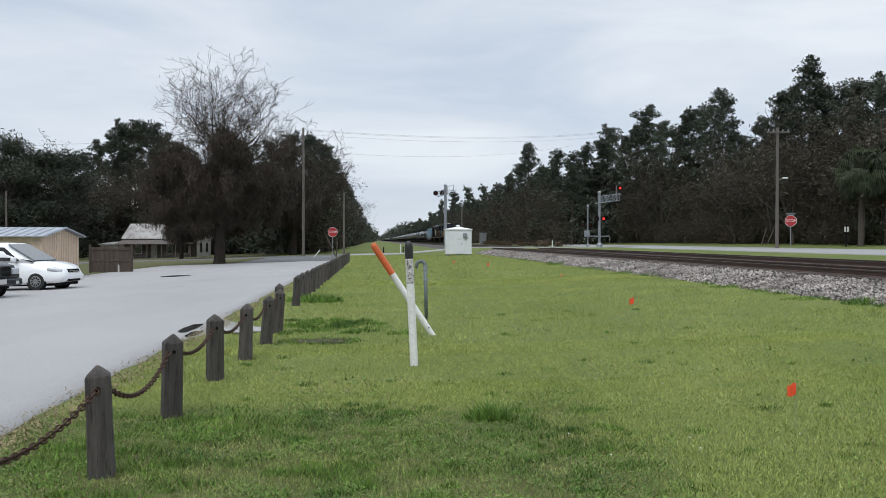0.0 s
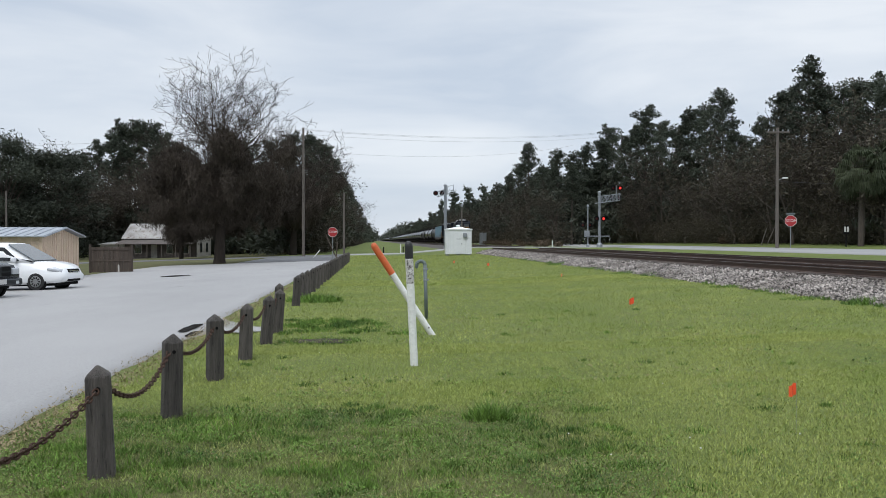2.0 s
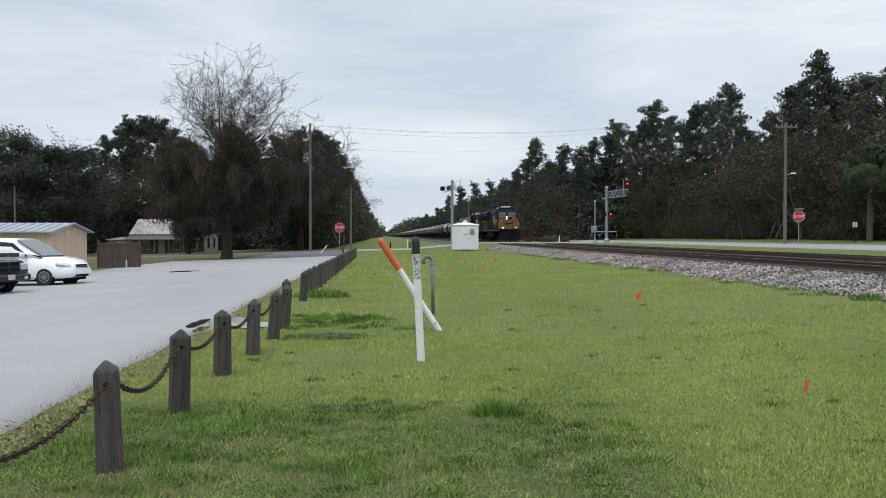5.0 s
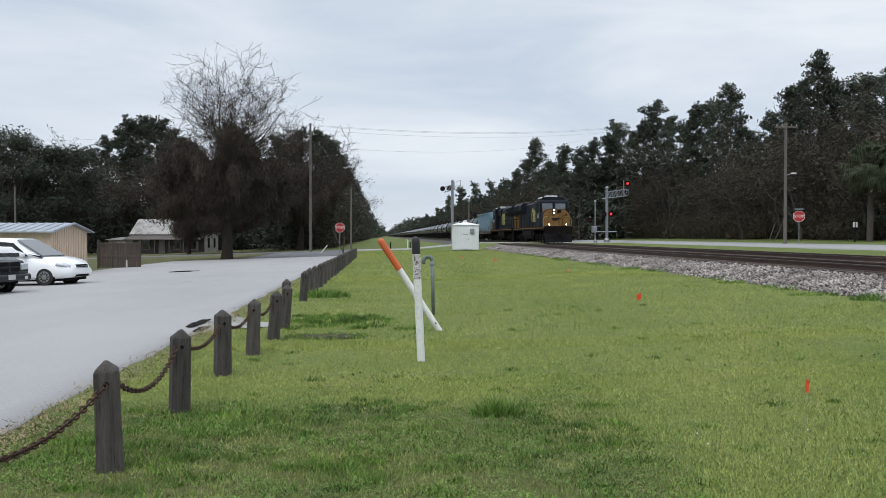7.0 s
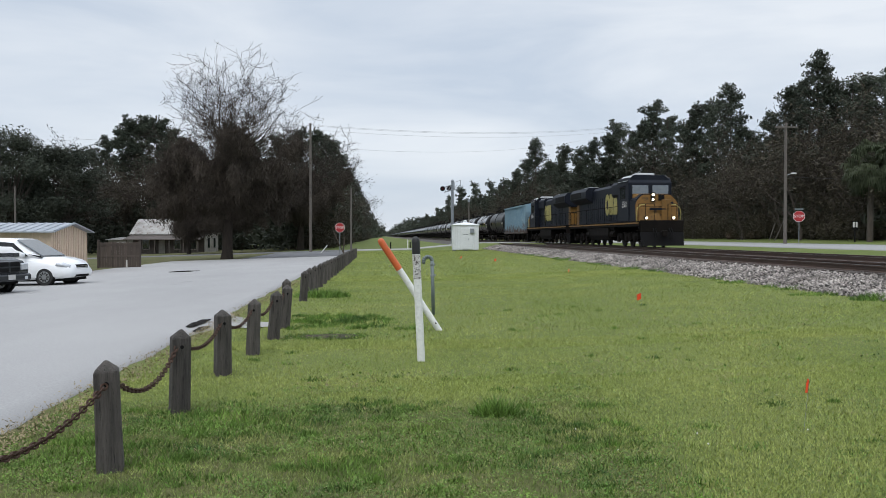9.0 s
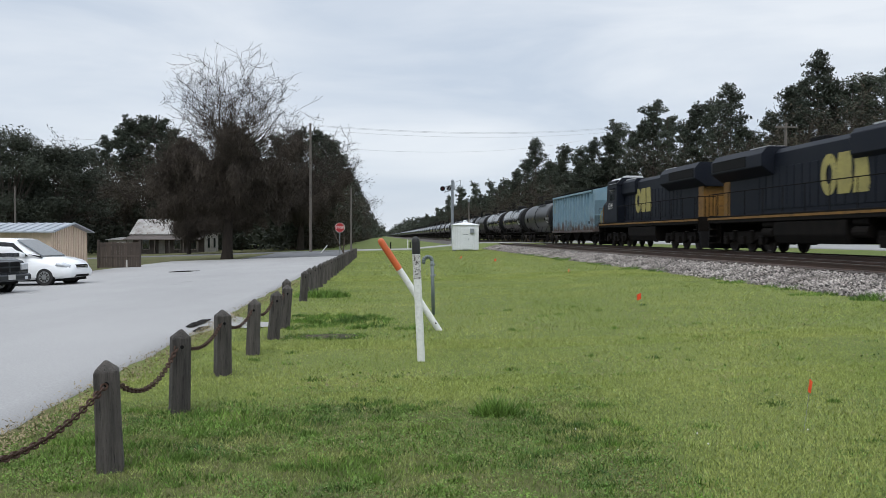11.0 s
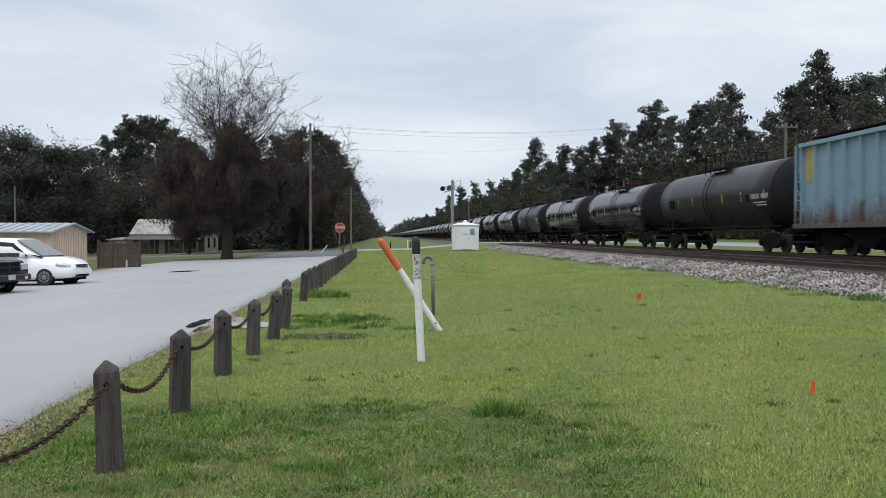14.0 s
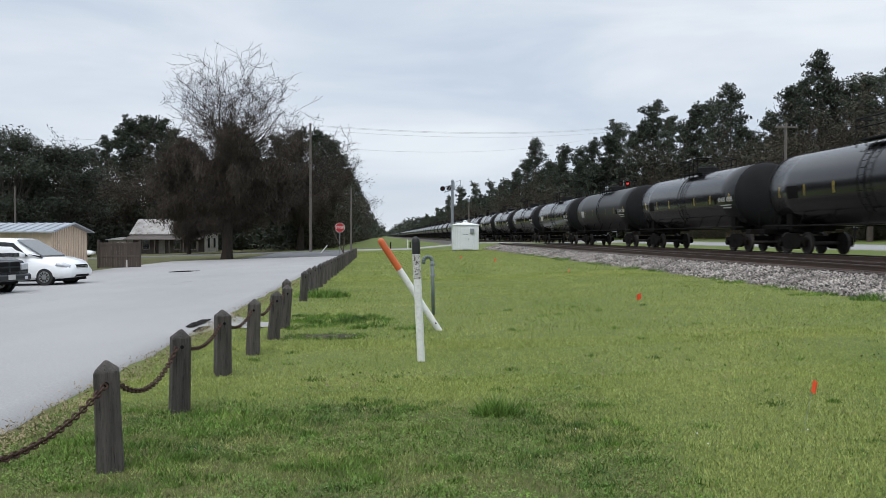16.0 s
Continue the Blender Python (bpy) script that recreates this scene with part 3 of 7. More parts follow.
def big_bare_tree(seed, height, label, m, moss=9000, min_r=0.012, first=0.30, girth=0.45, spread=0.95):
    rng = np.random.default_rng(seed)
    t = root("bare_tree", label, "tree", m)
    segs = []
    fork = height * first * 0.8
    segs.append((Vector((0, 0, -0.3)), Vector((0.05, 0, 0.5)), girth * 1.35, girth, 0))
    segs.append((Vector((0.05, 0, 0.5)), Vector((0.1, 0.1, fork)), girth, girth * 0.85, 0))
    for i in range(8):
        a = i * 2.4 + rng.uniform(-0.3, 0.3)
        tilt = rng.uniform(0.3, 1.15) if i else 0.08
        d = Vector((math.sin(tilt) * math.cos(a), math.sin(tilt) * math.sin(a), math.cos(tilt)))
        limb(rng, segs, Vector((0.1, 0.1, fork * rng.uniform(0.8, 1.0))), d, height * rng.uniform(0.46, 0.60), girth * (0.46 if i < 3 else 0.30), 1, spread, 0.6, min_r)
    clear = height * 0.26
    segs = [s for s in segs if s[4] == 0 or s[1].z > clear]
    thick = [s for s in segs if s[4] <= 2]
    thin = [s for s in segs if s[4] > 2]
    trunk = raw("trunk", *tubes(thick, 7), M_OAKBARK, smooth=True)
    trunk.parent = t
    twig = raw("branch_crown", *tubes(thin, 3), M_TWIG)
    twig.parent = t
    ends = [tuple(s[1]) for s in segs if s[4] >= 4]
    fine = joined("fine_twig_haze", [quad_cloud(rng, ends, [(0.45, 0.45, 0.45)] * len(ends), 7000, 0.32, 0.9, -0.4, 0.03)], M_TWIG)
    fine.parent = t
    tagged(fine, kind="stuff")
    if moss:
        low = [s for s in segs if s[4] >= 2 and clear + 0.6 < s[1].z < height * (0.72 + 0.10 * math.sin(s[1].x * 1.3)) and math.hypot(s[1].x, s[1].y) < height * (0.46 + 0.07 * math.sin(s[1].z * 2.1))]
        c = [tuple(s[1] + Vector((0, 0, -0.5))) for s in low]
        # curtains that hang between the limbs, closing the lower crown
        for _ in range(len(c) // 2):
            a, k = rng.random() * 6.28, math.sqrt(rng.random())
            c.append((height * 0.30 * k * math.cos(a), height * 0.27 * k * math.sin(a), clear + height * (0.02 + 0.13 * k * k) + rng.random() ** 1.3 * height * 0.34 * (1.15 - 0.6 * k)))
        v, f = quad_cloud(rng, c, [(0.5, 0.5, 0.8)] * len(c), int(moss * 3.4), 0.19, 0.6, 1.8, 0.12)
        ms = joined("hanging_moss", [(v, f)], M_MOSS)
        ms.parent = t
        tagged(ms, "grey-brown hanging moss and dead leaves")
    return t


PINE_TOP = {}


def pine(seed, height, m, bare=0.5, width=2.6, needles=9500, size=0.17):
    rng = np.random.default_rng(seed)
    t = root("pine_tree", "tall dark green pine with a bare trunk", "tree", m, "pines along the railway")
    PINE_TOP[t] = height
    segs, p, r = [], Vector((0, 0, -0.5)), 0.22
    lean = Vector((rng.uniform(-0.02, 0.02), rng.uniform(-0.02, 0.02), 1))
    for i in range(8):
        q = p + lean * (height + 0.5) / 8 + Vector((rng.normal(0, 0.08), rng.normal(0, 0.08), 0))
        segs.append((p, q, r, r * 0.82, 0))
        p, r = q, r * 0.82
    c, rad = [], []
    z = height * bare
    while z < height - 0.5:
        k = (z / height - bare) / (1 - bare)
        w = width * (0.22 + 0.74 * math.sin(math.pi * min(1, 0.30 + 0.66 * k))) * rng.uniform(0.65, 1.2)
        for _ in range(int(rng.integers(2, 5))):
            a = rng.random() * 6.28
            e = w * rng.uniform(0.5, 1.0)
            root_at = Vector((0, 0, z - 0.4))
            tip = Vector((e * math.cos(a), e * math.sin(a), z + rng.uniform(0.1, 0.9)))
            segs.append((root_at, tip, 0.05, 0.02, 2))
            for f in (0.4, 0.7, 1.0):
                s = rng.uniform(0.32, 0.66) * (0.9 if f == 1.0 else 1.0)
                c.append(tuple(root_at.lerp(tip, f) + Vector(rng.normal(0, 0.26, 3))))
                rad.append((s * 1.15, s * 1.15, s * 0.85))
        z += rng.uniform(0.35, 0.8)
    c.append((0, 0, height - 0.5))
    rad.append((0.7, 0.7, 0.7))
    tr = raw("trunk", *tubes(segs[:8], 6), M_BARK, smooth=True)
    tr.parent = t
    br = raw("bough", *tubes(segs[8:], 4), M_BARK, smooth=True)
    br.parent = t
    tagged(br, kind="stuff")
    v, f = quad_cloud(rng, c, rad, needles, size, 0.8, 0.0, 0.30)
    cr = joined("crown", [(v, f)], M_PINE)
    cr.parent = t
    return t


def leafy(seed, height, m, name="live_oak", label="dark evergreen oak with a broad dense crown", mat=None, leaves=5200, width=0.45, low=0.15, size=0.36, clumps=34):
    rng = np.random.default_rng(seed)
    t = root(name, label, "tree", m)
    segs = [(Vector((0, 0, -0.4)), Vector((0, 0, height * 0.3)), 0.3, 0.24, 0)]
    c, rad = [], []
    for i in range(clumps):
        a = rng.random() * 6.28
        z = height * rng.uniform(low, 0.95)
        e = height * width * math.sqrt(max(0.05, 1 - ((z / height - 0.45) / 0.58) ** 2)) * rng.uniform(0.4, 1.0)
        q = Vector((e * math.cos(a), e * math.sin(a), z))
        segs.append((Vector((0, 0, height * rng.uniform(0.2, 0.35))), q, 0.09, 0.03, 1))
        s = height * rng.uniform(0.07, 0.14)
        c.append(tuple(q))
        rad.append((s * 1.2, s * 1.2, s * 0.8))
    tr = raw("trunk", *tubes(segs[:1], 7), M_BARK, smooth=True)
    tr.parent = t
    br = raw("bough", *tubes(segs[1:], 4), M_BARK, smooth=True)
    br.parent = t
    tagged(br, kind="stuff")
    v, f = quad_cloud(rng, c, rad, leaves, size, 0.8)
    cr = joined("crown", [(v, f)], mat or M_OAK)
    cr.parent = t
    return t


def thin_tree(seed, height, m):
    """A slight leafless woodland tree."""
    rng = np.random.default_rng(seed)
    t = root("bare_sapling", "slender leafless grey-brown woodland tree", "tree", m, "bare trees at the wood's edge")
    segs = []
    limb(rng, segs, Vector((0, 0, -0.3)), Vector((0, 0, 1)), height * 0.55, 0.13, 1, 0.8, 0.9, 0.014)
    for _ in range(3):
        limb(rng, segs, Vector((0, 0, height * rng.uniform(0.05, 0.3))), Vector((rng.normal(0, 0.4), rng.normal(0, 0.4), 1)).normalized(), height * 0.5, 0.08, 2, 0.8, 0.9, 0.014)
    tr = raw("trunk", *tubes([s for s in segs if s[4] <= 2], 5), M_BARK)
    tr.parent = t
    tw = raw("branch_crown", *tubes([s for s in segs if 2 < s[4] < 5], 3), M_TWIG)
    tw.parent = t
    ends = [tuple(s[1]) for s in segs if s[4] >= 3]
    v, f = quad_cloud(rng, ends, [(0.5, 0.5, 0.6)] * len(ends), 1500, 0.22, 0.7, 0.3)
    cr = joined("dead_leaves", [(v, f)], M_BRUSH)
    cr.parent = t
    return t


def set_size(ob, k):
    ob.scale = (k, k, k)
    return ob


def plant(protos, spots, rng, lo=0.85, hi=1.12, used=None):
    for x, y in spots:
        i = int(rng.integers(0, len(protos)))
        p = protos[i]
        m = pose(x, y, land(x, y) - 0.05, 0, 0, rng.uniform(0, 360))
        ob = copy_thing(p, m)
        set_size(ob, rng.uniform(lo, hi))


def woods():
    rng = np.random.default_rng(11)
    pines = [pine(1, 16.5, pose(56, 95, 1.25)), pine(2, 16.0, pose(55, 84, 1.25), 0.4), pine(3, 16.5, pose(56, 112, 1.25), 0.55, 2.2), pine(5, 16.0, pose(57, 104, 1.25), 0.33, 3.0), pine(6, 16.0, pose(58, 120, 1.25), 0.45, 2.4)]
    far_pines = [pine(8, 16.0, pose(36, 230, 1.0), 0.4, 2.6, 3200, 0.34), pine(9, 16.5, pose(37, 260, 1.0), 0.35, 2.4, 3200, 0.34)]
    thins = [thin_tree(21, 10, pose(44, 84, 1.2)), thin_tree(22, 8, pose(44, 97, 1.2)), thin_tree(23, 12, pose(45, 105, 1.2))]
    oaks = [leafy(31, 9, pose(48, 120, 1.25), leaves=3600), leafy(32, 7, pose(49, 76, 1.25), leaves=3000, name="evergreen_bush_tree", label="dark green woodland understorey tree")]
    # right of the line, near the highway
    def band(x0, x1, y0, y1, n):
        return [(rng.uniform(x0, x1), y0 + (y1 - y0) * (i + rng.random()) / n) for i in range(n)]
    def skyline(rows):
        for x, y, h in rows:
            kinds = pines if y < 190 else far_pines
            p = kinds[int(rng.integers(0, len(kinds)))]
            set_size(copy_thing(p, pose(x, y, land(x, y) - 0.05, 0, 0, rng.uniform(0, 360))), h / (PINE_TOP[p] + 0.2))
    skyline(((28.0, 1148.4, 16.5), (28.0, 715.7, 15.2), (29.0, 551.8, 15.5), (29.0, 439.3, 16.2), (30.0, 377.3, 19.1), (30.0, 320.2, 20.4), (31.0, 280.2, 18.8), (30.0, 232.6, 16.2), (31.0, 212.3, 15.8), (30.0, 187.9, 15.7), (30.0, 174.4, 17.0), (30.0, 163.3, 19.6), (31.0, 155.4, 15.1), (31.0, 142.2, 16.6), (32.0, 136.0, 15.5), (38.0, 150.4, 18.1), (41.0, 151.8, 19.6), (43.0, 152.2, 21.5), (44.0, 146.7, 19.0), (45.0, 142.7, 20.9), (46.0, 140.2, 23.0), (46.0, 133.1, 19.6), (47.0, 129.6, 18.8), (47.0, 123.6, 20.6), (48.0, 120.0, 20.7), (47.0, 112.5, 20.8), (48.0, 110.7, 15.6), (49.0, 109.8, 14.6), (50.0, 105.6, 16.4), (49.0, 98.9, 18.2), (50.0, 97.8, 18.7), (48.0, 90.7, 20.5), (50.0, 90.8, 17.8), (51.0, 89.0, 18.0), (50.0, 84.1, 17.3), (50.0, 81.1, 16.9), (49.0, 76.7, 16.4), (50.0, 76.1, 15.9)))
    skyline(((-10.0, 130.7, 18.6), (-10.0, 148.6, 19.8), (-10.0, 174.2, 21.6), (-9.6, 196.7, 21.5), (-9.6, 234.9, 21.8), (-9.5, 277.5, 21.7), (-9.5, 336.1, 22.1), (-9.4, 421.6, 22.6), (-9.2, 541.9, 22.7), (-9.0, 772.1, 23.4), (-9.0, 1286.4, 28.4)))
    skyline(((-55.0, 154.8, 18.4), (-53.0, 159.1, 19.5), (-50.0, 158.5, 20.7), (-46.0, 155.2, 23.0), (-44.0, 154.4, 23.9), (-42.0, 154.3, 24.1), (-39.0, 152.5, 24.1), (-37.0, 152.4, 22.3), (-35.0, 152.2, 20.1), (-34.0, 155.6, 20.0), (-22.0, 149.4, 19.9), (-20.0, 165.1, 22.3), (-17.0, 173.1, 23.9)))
    plant(pines, band(47, 52, 62, 150, 16), rng, 0.6, 0.8)
    plant(far_pines, band(52, 66, 66, 170, 40), rng, 0.65, 0.85)
    plant(pines, band(33, 50, 145, 190, 16), rng, 0.75, 0.95)
    plant(oaks, band(34, 52, 140, 185, 22), rng, 1.0, 1.6)
    plant(thins, [(45, 81), (45.5, 78), (44.6, 75.5), (46, 73)], rng, 0.95, 1.2)
    plant(thins, band(42, 46, 66, 150, 20), rng, 0.7, 1.3)
    plant(oaks, band(45, 60, 64, 160, 34), rng, 0.8, 1.2)
    # right, past the crossing, the wood comes nearer
    plant(far_pines, band(29, 33, 150, 700, 85), rng, 0.7, 0.9)
    plant(far_pines, band(34, 42, 140, 700, 70), rng, 0.75, 0.95)
    plant(oaks, band(28, 34, 135, 500, 60), rng, 0.7, 1.1)
    plant(thins, band(27, 30, 125, 400, 30), rng, 0.7, 1.1)
    # left, along the line beyond the road
    plant(thins, band(-10, -8, 112, 300, 26), rng, 0.8, 1.4)
    plant(far_pines, band(-15, -10, 118, 700, 70), rng, 0.6, 0.8)
    plant(oaks, band(-14, -9, 112, 500, 60), rng, 0.8, 1.4)
    # left background behind house and car park
    for _ in range(30):
        x = rng.uniform(-75, -18)
        plant(far_pines, [(x, 150 + rng.uniform(0, 25))], rng, 0.65, 0.85)
    plant(oaks, [(rng.uniform(-75, -15), rng.uniform(135, 165)) for _ in range(26)], rng, 0.8, 1.25)
    plant(thins, [(rng.uniform(-60, -14), rng.uniform(130, 148)) for _ in range(44)], rng, 0.9, 1.5)
    for seed, h, x, y in ((41, 16.2, -48.5, 114), (42, 14.6, -43.4, 118), (43, 16.8, -55, 118)):
        leafy(seed, h, pose(x, y, -1), leaves=34000, low=0.06, size=0.27, clumps=80, width=0.40)
    # undergrowth and the far end of the woods
    def brush(name, spots, count, size, label, mat=M_BRUSH, h=(1.0, 3.0)):
        c, r = [], []
        for x, y in spots:
            hh = rng.uniform(*h)
            c.append((x, y, land(x, y) + hh * 0.5))
            r.append((hh * 0.9, hh * 0.9, hh * 0.65))
        v, f = quad_cloud(rng, c, r, int(count * 1.25), size, 0.8, 0.0, 0.15)
        tagged(joined(name, [(v, f)], mat), label, "undergrowth", "", "stuff")
    brush("undergrowth", band(43, 47, 64, 155, 130), 90000, 0.19, "grey-green winter undergrowth at the wood's edge", h=(1.0, 4.5))
    brush("undergrowth", band(50, 62, 64, 165, 120), 30000, 0.5, "dark undergrowth inside the wood", M_OAK, h=(3, 8))
    brush("undergrowth", band(26.5, 30, 128, 420, 150), 50000, 0.32, "winter brush along the line", h=(1.5, 4.5))
    brush("undergrowth", band(33, 40, 135, 700, 200), 36000, 0.8, "dark understorey of the wood", M_OAK, h=(4, 9))
    brush("undergrowth", band(-10, -7.5, 108, 420, 150), 50000, 0.32, "winter brush along the line", h=(1.5, 4.0))
    brush("undergrowth", band(-16, -10, 112, 700, 200), 36000, 0.8, "dark understorey of the wood", M_OAK, h=(4, 9))
    brush("undergrowth", [(rng.uniform(-80, -14), rng.uniform(133, 165)) for _ in range(190)], 60000, 0.45, "dark woodland behind the house", M_OAK, h=(2.5, 7))
    brush("far_woods", [(rng.uniform(24, 40), y) for y in np.linspace(700, 2600, 200)], 24000, 2.2, "hazy distant woods beside the line", M_OAK, h=(12, 17))
    brush("far_woods", [(rng.uniform(-22, -7), y) for y in np.linspace(700, 2600, 200)], 24000, 2.2, "hazy distant woods beside the line", M_OAK, h=(12, 17))
    brush("far_woods", [(x, 2640 + rng.uniform(-30, 30)) for x in np.linspace(-60, 90, 60)], 9000, 2.2, "hazy distant woods where the line ends from sight", M_OAK, h=(12, 17))
    brush("dry_grass", [(rng.uniform(43, 45), rng.uniform(97, 103)) for _ in range(12)] + [(rng.uniform(23.5, 26), rng.uniform(112, 200)) for _ in range(30)], 8000, 0.25, "dead brown bracken beside the line", M_DRYBRUSH, h=(0.5, 1.0))
    # Unseen leaf belt, added so that the train's flanks reflect something dark.
    brush("woods_behind", [(rng.uniform(-64, -48), rng.uniform(-90, 60)) for _ in range(70)] + [(rng.uniform(-60, 60), rng.uniform(-95, -75)) for _ in range(60)], 16000, 1.1, "unseen dark woods added behind the camera to darken reflections", M_OAK, h=(9, 14))


woods()
big_bare_tree(7, 12.5, "huge leafless oak draped with grey-brown moss", pose(-12.6, 70, -0.3), moss=44000, min_r=0.012, first=0.40)
big_bare_tree(17, 12.6, "mossy leafless oak standing by the road", pose(-10.3, 108, -0.2), moss=34000, min_r=0.016)
big_bare_tree(37, 6.6, "mossy leafless tree in front of the old house", pose(-23.2, 104, -0.62), moss=9000, min_r=0.014, girth=0.24, first=0.4)
big_bare_tree(27, 10.0, "mossy leafless oak near the old house", pose(-18.5, 104, -0.5), moss=24000, min_r=0.016)


def grass():
    """Blades over the lawn, thinning out with distance."""
    rng = np.random.default_rng(5)
    def blades(n, x0, x1, y0, y1, h, w, power=1.0, keep=None):
        y = y0 + (y1 - y0) * rng.random(n) ** power
        x = rng.uniform(x0, x1, n)
        if keep is not None:
            ok = keep(x, y)
            x, y = x[ok], y[ok]
        n = len(x)
        z = np.interp(x, [p[0] for p in BASE], [p[1] for p in BASE]) - 0.01
        a = rng.random(n) * 6.28
        hh = h * rng.uniform(0.45, 1.3, n)
        ww = w * rng.uniform(0.7, 1.3, n) * (1 + y / 18)
        lean = rng.normal(0, 0.55, (n, 2)) * hh[:, None]
        p = np.stack([x, y, z], 1)
        s = np.stack([np.cos(a) * ww, np.sin(a) * ww, np.zeros(n)], 1)
        tip = p + np.stack([lean[:, 0], lean[:, 1], hh], 1)
        v = np.stack([p - s, p + s, tip], 1).reshape(-1, 3)
        return v, np.arange(n * 3).reshape(-1, 3)
    lawn = lambda x, y: x > -2.95

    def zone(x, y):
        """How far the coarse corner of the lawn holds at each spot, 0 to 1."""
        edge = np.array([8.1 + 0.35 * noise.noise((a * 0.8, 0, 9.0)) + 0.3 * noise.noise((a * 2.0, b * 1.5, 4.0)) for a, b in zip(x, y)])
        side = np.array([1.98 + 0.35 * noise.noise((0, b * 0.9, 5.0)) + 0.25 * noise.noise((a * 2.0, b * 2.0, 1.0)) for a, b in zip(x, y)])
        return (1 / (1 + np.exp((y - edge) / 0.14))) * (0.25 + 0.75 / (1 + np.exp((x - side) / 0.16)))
    v1 = blades(240000, -3, 7.5, 3.5, 13, 0.036, 0.0034, 1.2, lawn)
    v2 = blades(150000, -3.2, 10.75, 12, 34, 0.042, 0.0042, 1.5, lawn)
    extra = blades(190000, -3, 7.5, 3.5, 9.6, 0.034, 0.0034, 1.1, lawn)
    v1 = (np.concatenate([v1[0], extra[0]]), None)
    v3 = blades(60000, -3.2, 10.4, 30, 90, 0.055, 0.006, 1.6, lawn)
    base = v1[0][::3]
    share = zone(base[:, 0], base[:, 1])
    near = rng.random(len(base)) < share
    tri = v1[0].reshape(-1, 3, 3)
    coarse, v1 = tri[near].reshape(-1, 3), tri[~near].reshape(-1, 3)
    v1 = (v1, np.arange(len(v1)).reshape(-1, 3))
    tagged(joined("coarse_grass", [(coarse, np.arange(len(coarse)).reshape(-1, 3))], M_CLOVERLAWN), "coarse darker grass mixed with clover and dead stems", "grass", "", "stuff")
    tagged(joined("grass", [v1, v2, v3], M_BLADE), "short mown green grass with dry stems", "grass", "", "stuff")
    def clumps(spots):
        out = []
        for x, y, r, n, h in spots:
            a, d = rng.random(n) * 6.28, r * np.sqrt(rng.random(n))
            px, py = x + d * np.cos(a) * 1.5, y + d * np.sin(a)
            z = np.interp(px, [p[0] for p in BASE], [p[1] for p in BASE]) - 0.01
            hh = h * rng.uniform(0.4, 1.2, n) * (1.15 - d / r * 0.6)
            b = rng.random(n) * 6.28
            s = np.stack([np.cos(b), np.sin(b), 0 * b], 1) * (0.005 + 0.0004 * y)
            p = np.stack([px, py, z], 1)
            tip = p + np.stack([rng.normal(0, 0.5, n) * hh, rng.normal(0, 0.5, n) * hh, hh], 1)
            out.append((np.stack([p - s, p + s, tip], 1).reshape(-1, 3), np.arange(n * 3).reshape(-1, 3)))
        return out
    weeds = clumps([(1.02, 7.45, 0.11, 520, 0.20), (0.90, 7.5, 0.08, 200, 0.14), (1.16, 7.4, 0.07, 160, 0.12), *[(rng.uniform(-2.6, 2.1), rng.uniform(4.4, 8.1), rng.uniform(0.05, 0.17), int(rng.uniform(60, 170)), rng.uniform(0.035, 0.075)) for _ in range(300)], *[(rng.uniform(-1.6, 0.5), rng.uniform(14.2, 17.0), rng.uniform(0.08, 0.24), int(rng.uniform(80, 260)), rng.uniform(0.06, 0.13)) for _ in range(34)], *[(-0.85 + 0.55 * math.cos(i * 0.7), 13.5 + 0.36 * math.sin(i * 0.7), 0.13, 90, 0.07) for i in range(9)], *[(rng.uniform(-2.0, 6.0), 5.4 + 14 * rng.random() ** 1.5, rng.uniform(0.04, 0.12), int(rng.uniform(30, 110)), rng.uniform(0.04, 0.08)) for _ in range(70)], *[(10.5 + rng.normal(0, 0.12), 14 + 50 * rng.random() ** 1.5, rng.uniform(0.1, 0.35), int(rng.uniform(40, 160)), rng.uniform(0.05, 0.16)) for _ in range(60)],
                    (-1.55, 22.4, 0.5, 1200, 0.25), (-1.3, 7.4, 0.6, 1500, 0.08), (-2.0, 6.3, 0.5, 1200, 0.08), (10.2, 19, 0.5, 500, 0.10), (10.3, 24, 0.4, 400, 0.10), (10.4, 17.3, 0.3, 500, 0.2), (10.3, 34, 0.5, 300, 0.14), (10.4, 47, 0.5, 300, 0.2)])
    tagged(joined("weeds", weeds, M_WEED), "darker green weed tufts in the lawn", "weeds", "", "stuff")

    # flat-leaved clover in patches, and dry clippings
    def litter(name, n, y0, y1, size, mat, label, gate, lift):
        y = y0 + (y1 - y0) * rng.random(n) ** 1.2
        x = rng.uniform(-2.9, 7.5, n)
        ok = lawn(x, y)
        x, y = x[ok], y[ok]
        d = np.array([noise.noise((a * 0.9, b * 1.3, 7.0)) + 0.5 * noise.noise((a * 3.1, b * 3.1, 2.0)) for a, b in zip(x, y)])
        ok = (d > gate + 0.25 * rng.random(len(x))) & ((y > 8.6) | (rng.random(len(x)) < zone(x, y)))
        x, y = x[ok], y[ok]
        n = len(x)
        z = np.interp(x, [p[0] for p in BASE], [p[1] for p in BASE]) + lift * rng.random(n)
        c = np.stack([x, y, z], 1)
        a = rng.random(n) * 6.28
        l = size * rng.uniform(0.5, 1.3, n)
        u = np.stack([np.cos(a) * l, np.sin(a) * l, rng.normal(0, 0.35, n) * l], 1)
        w = np.stack([-np.sin(a) * l, np.cos(a) * l, rng.normal(0, 0.35, n) * l], 1) * (0.6 if mat is M_WEED else 0.2)
        v = np.stack([c - u, c - w, c + u, c + w], 1).reshape(-1, 3)
        tagged(joined(name, [(v, np.arange(n * 4).reshape(-1, 4))], mat), label, name.replace("_", " "), "", "stuff")
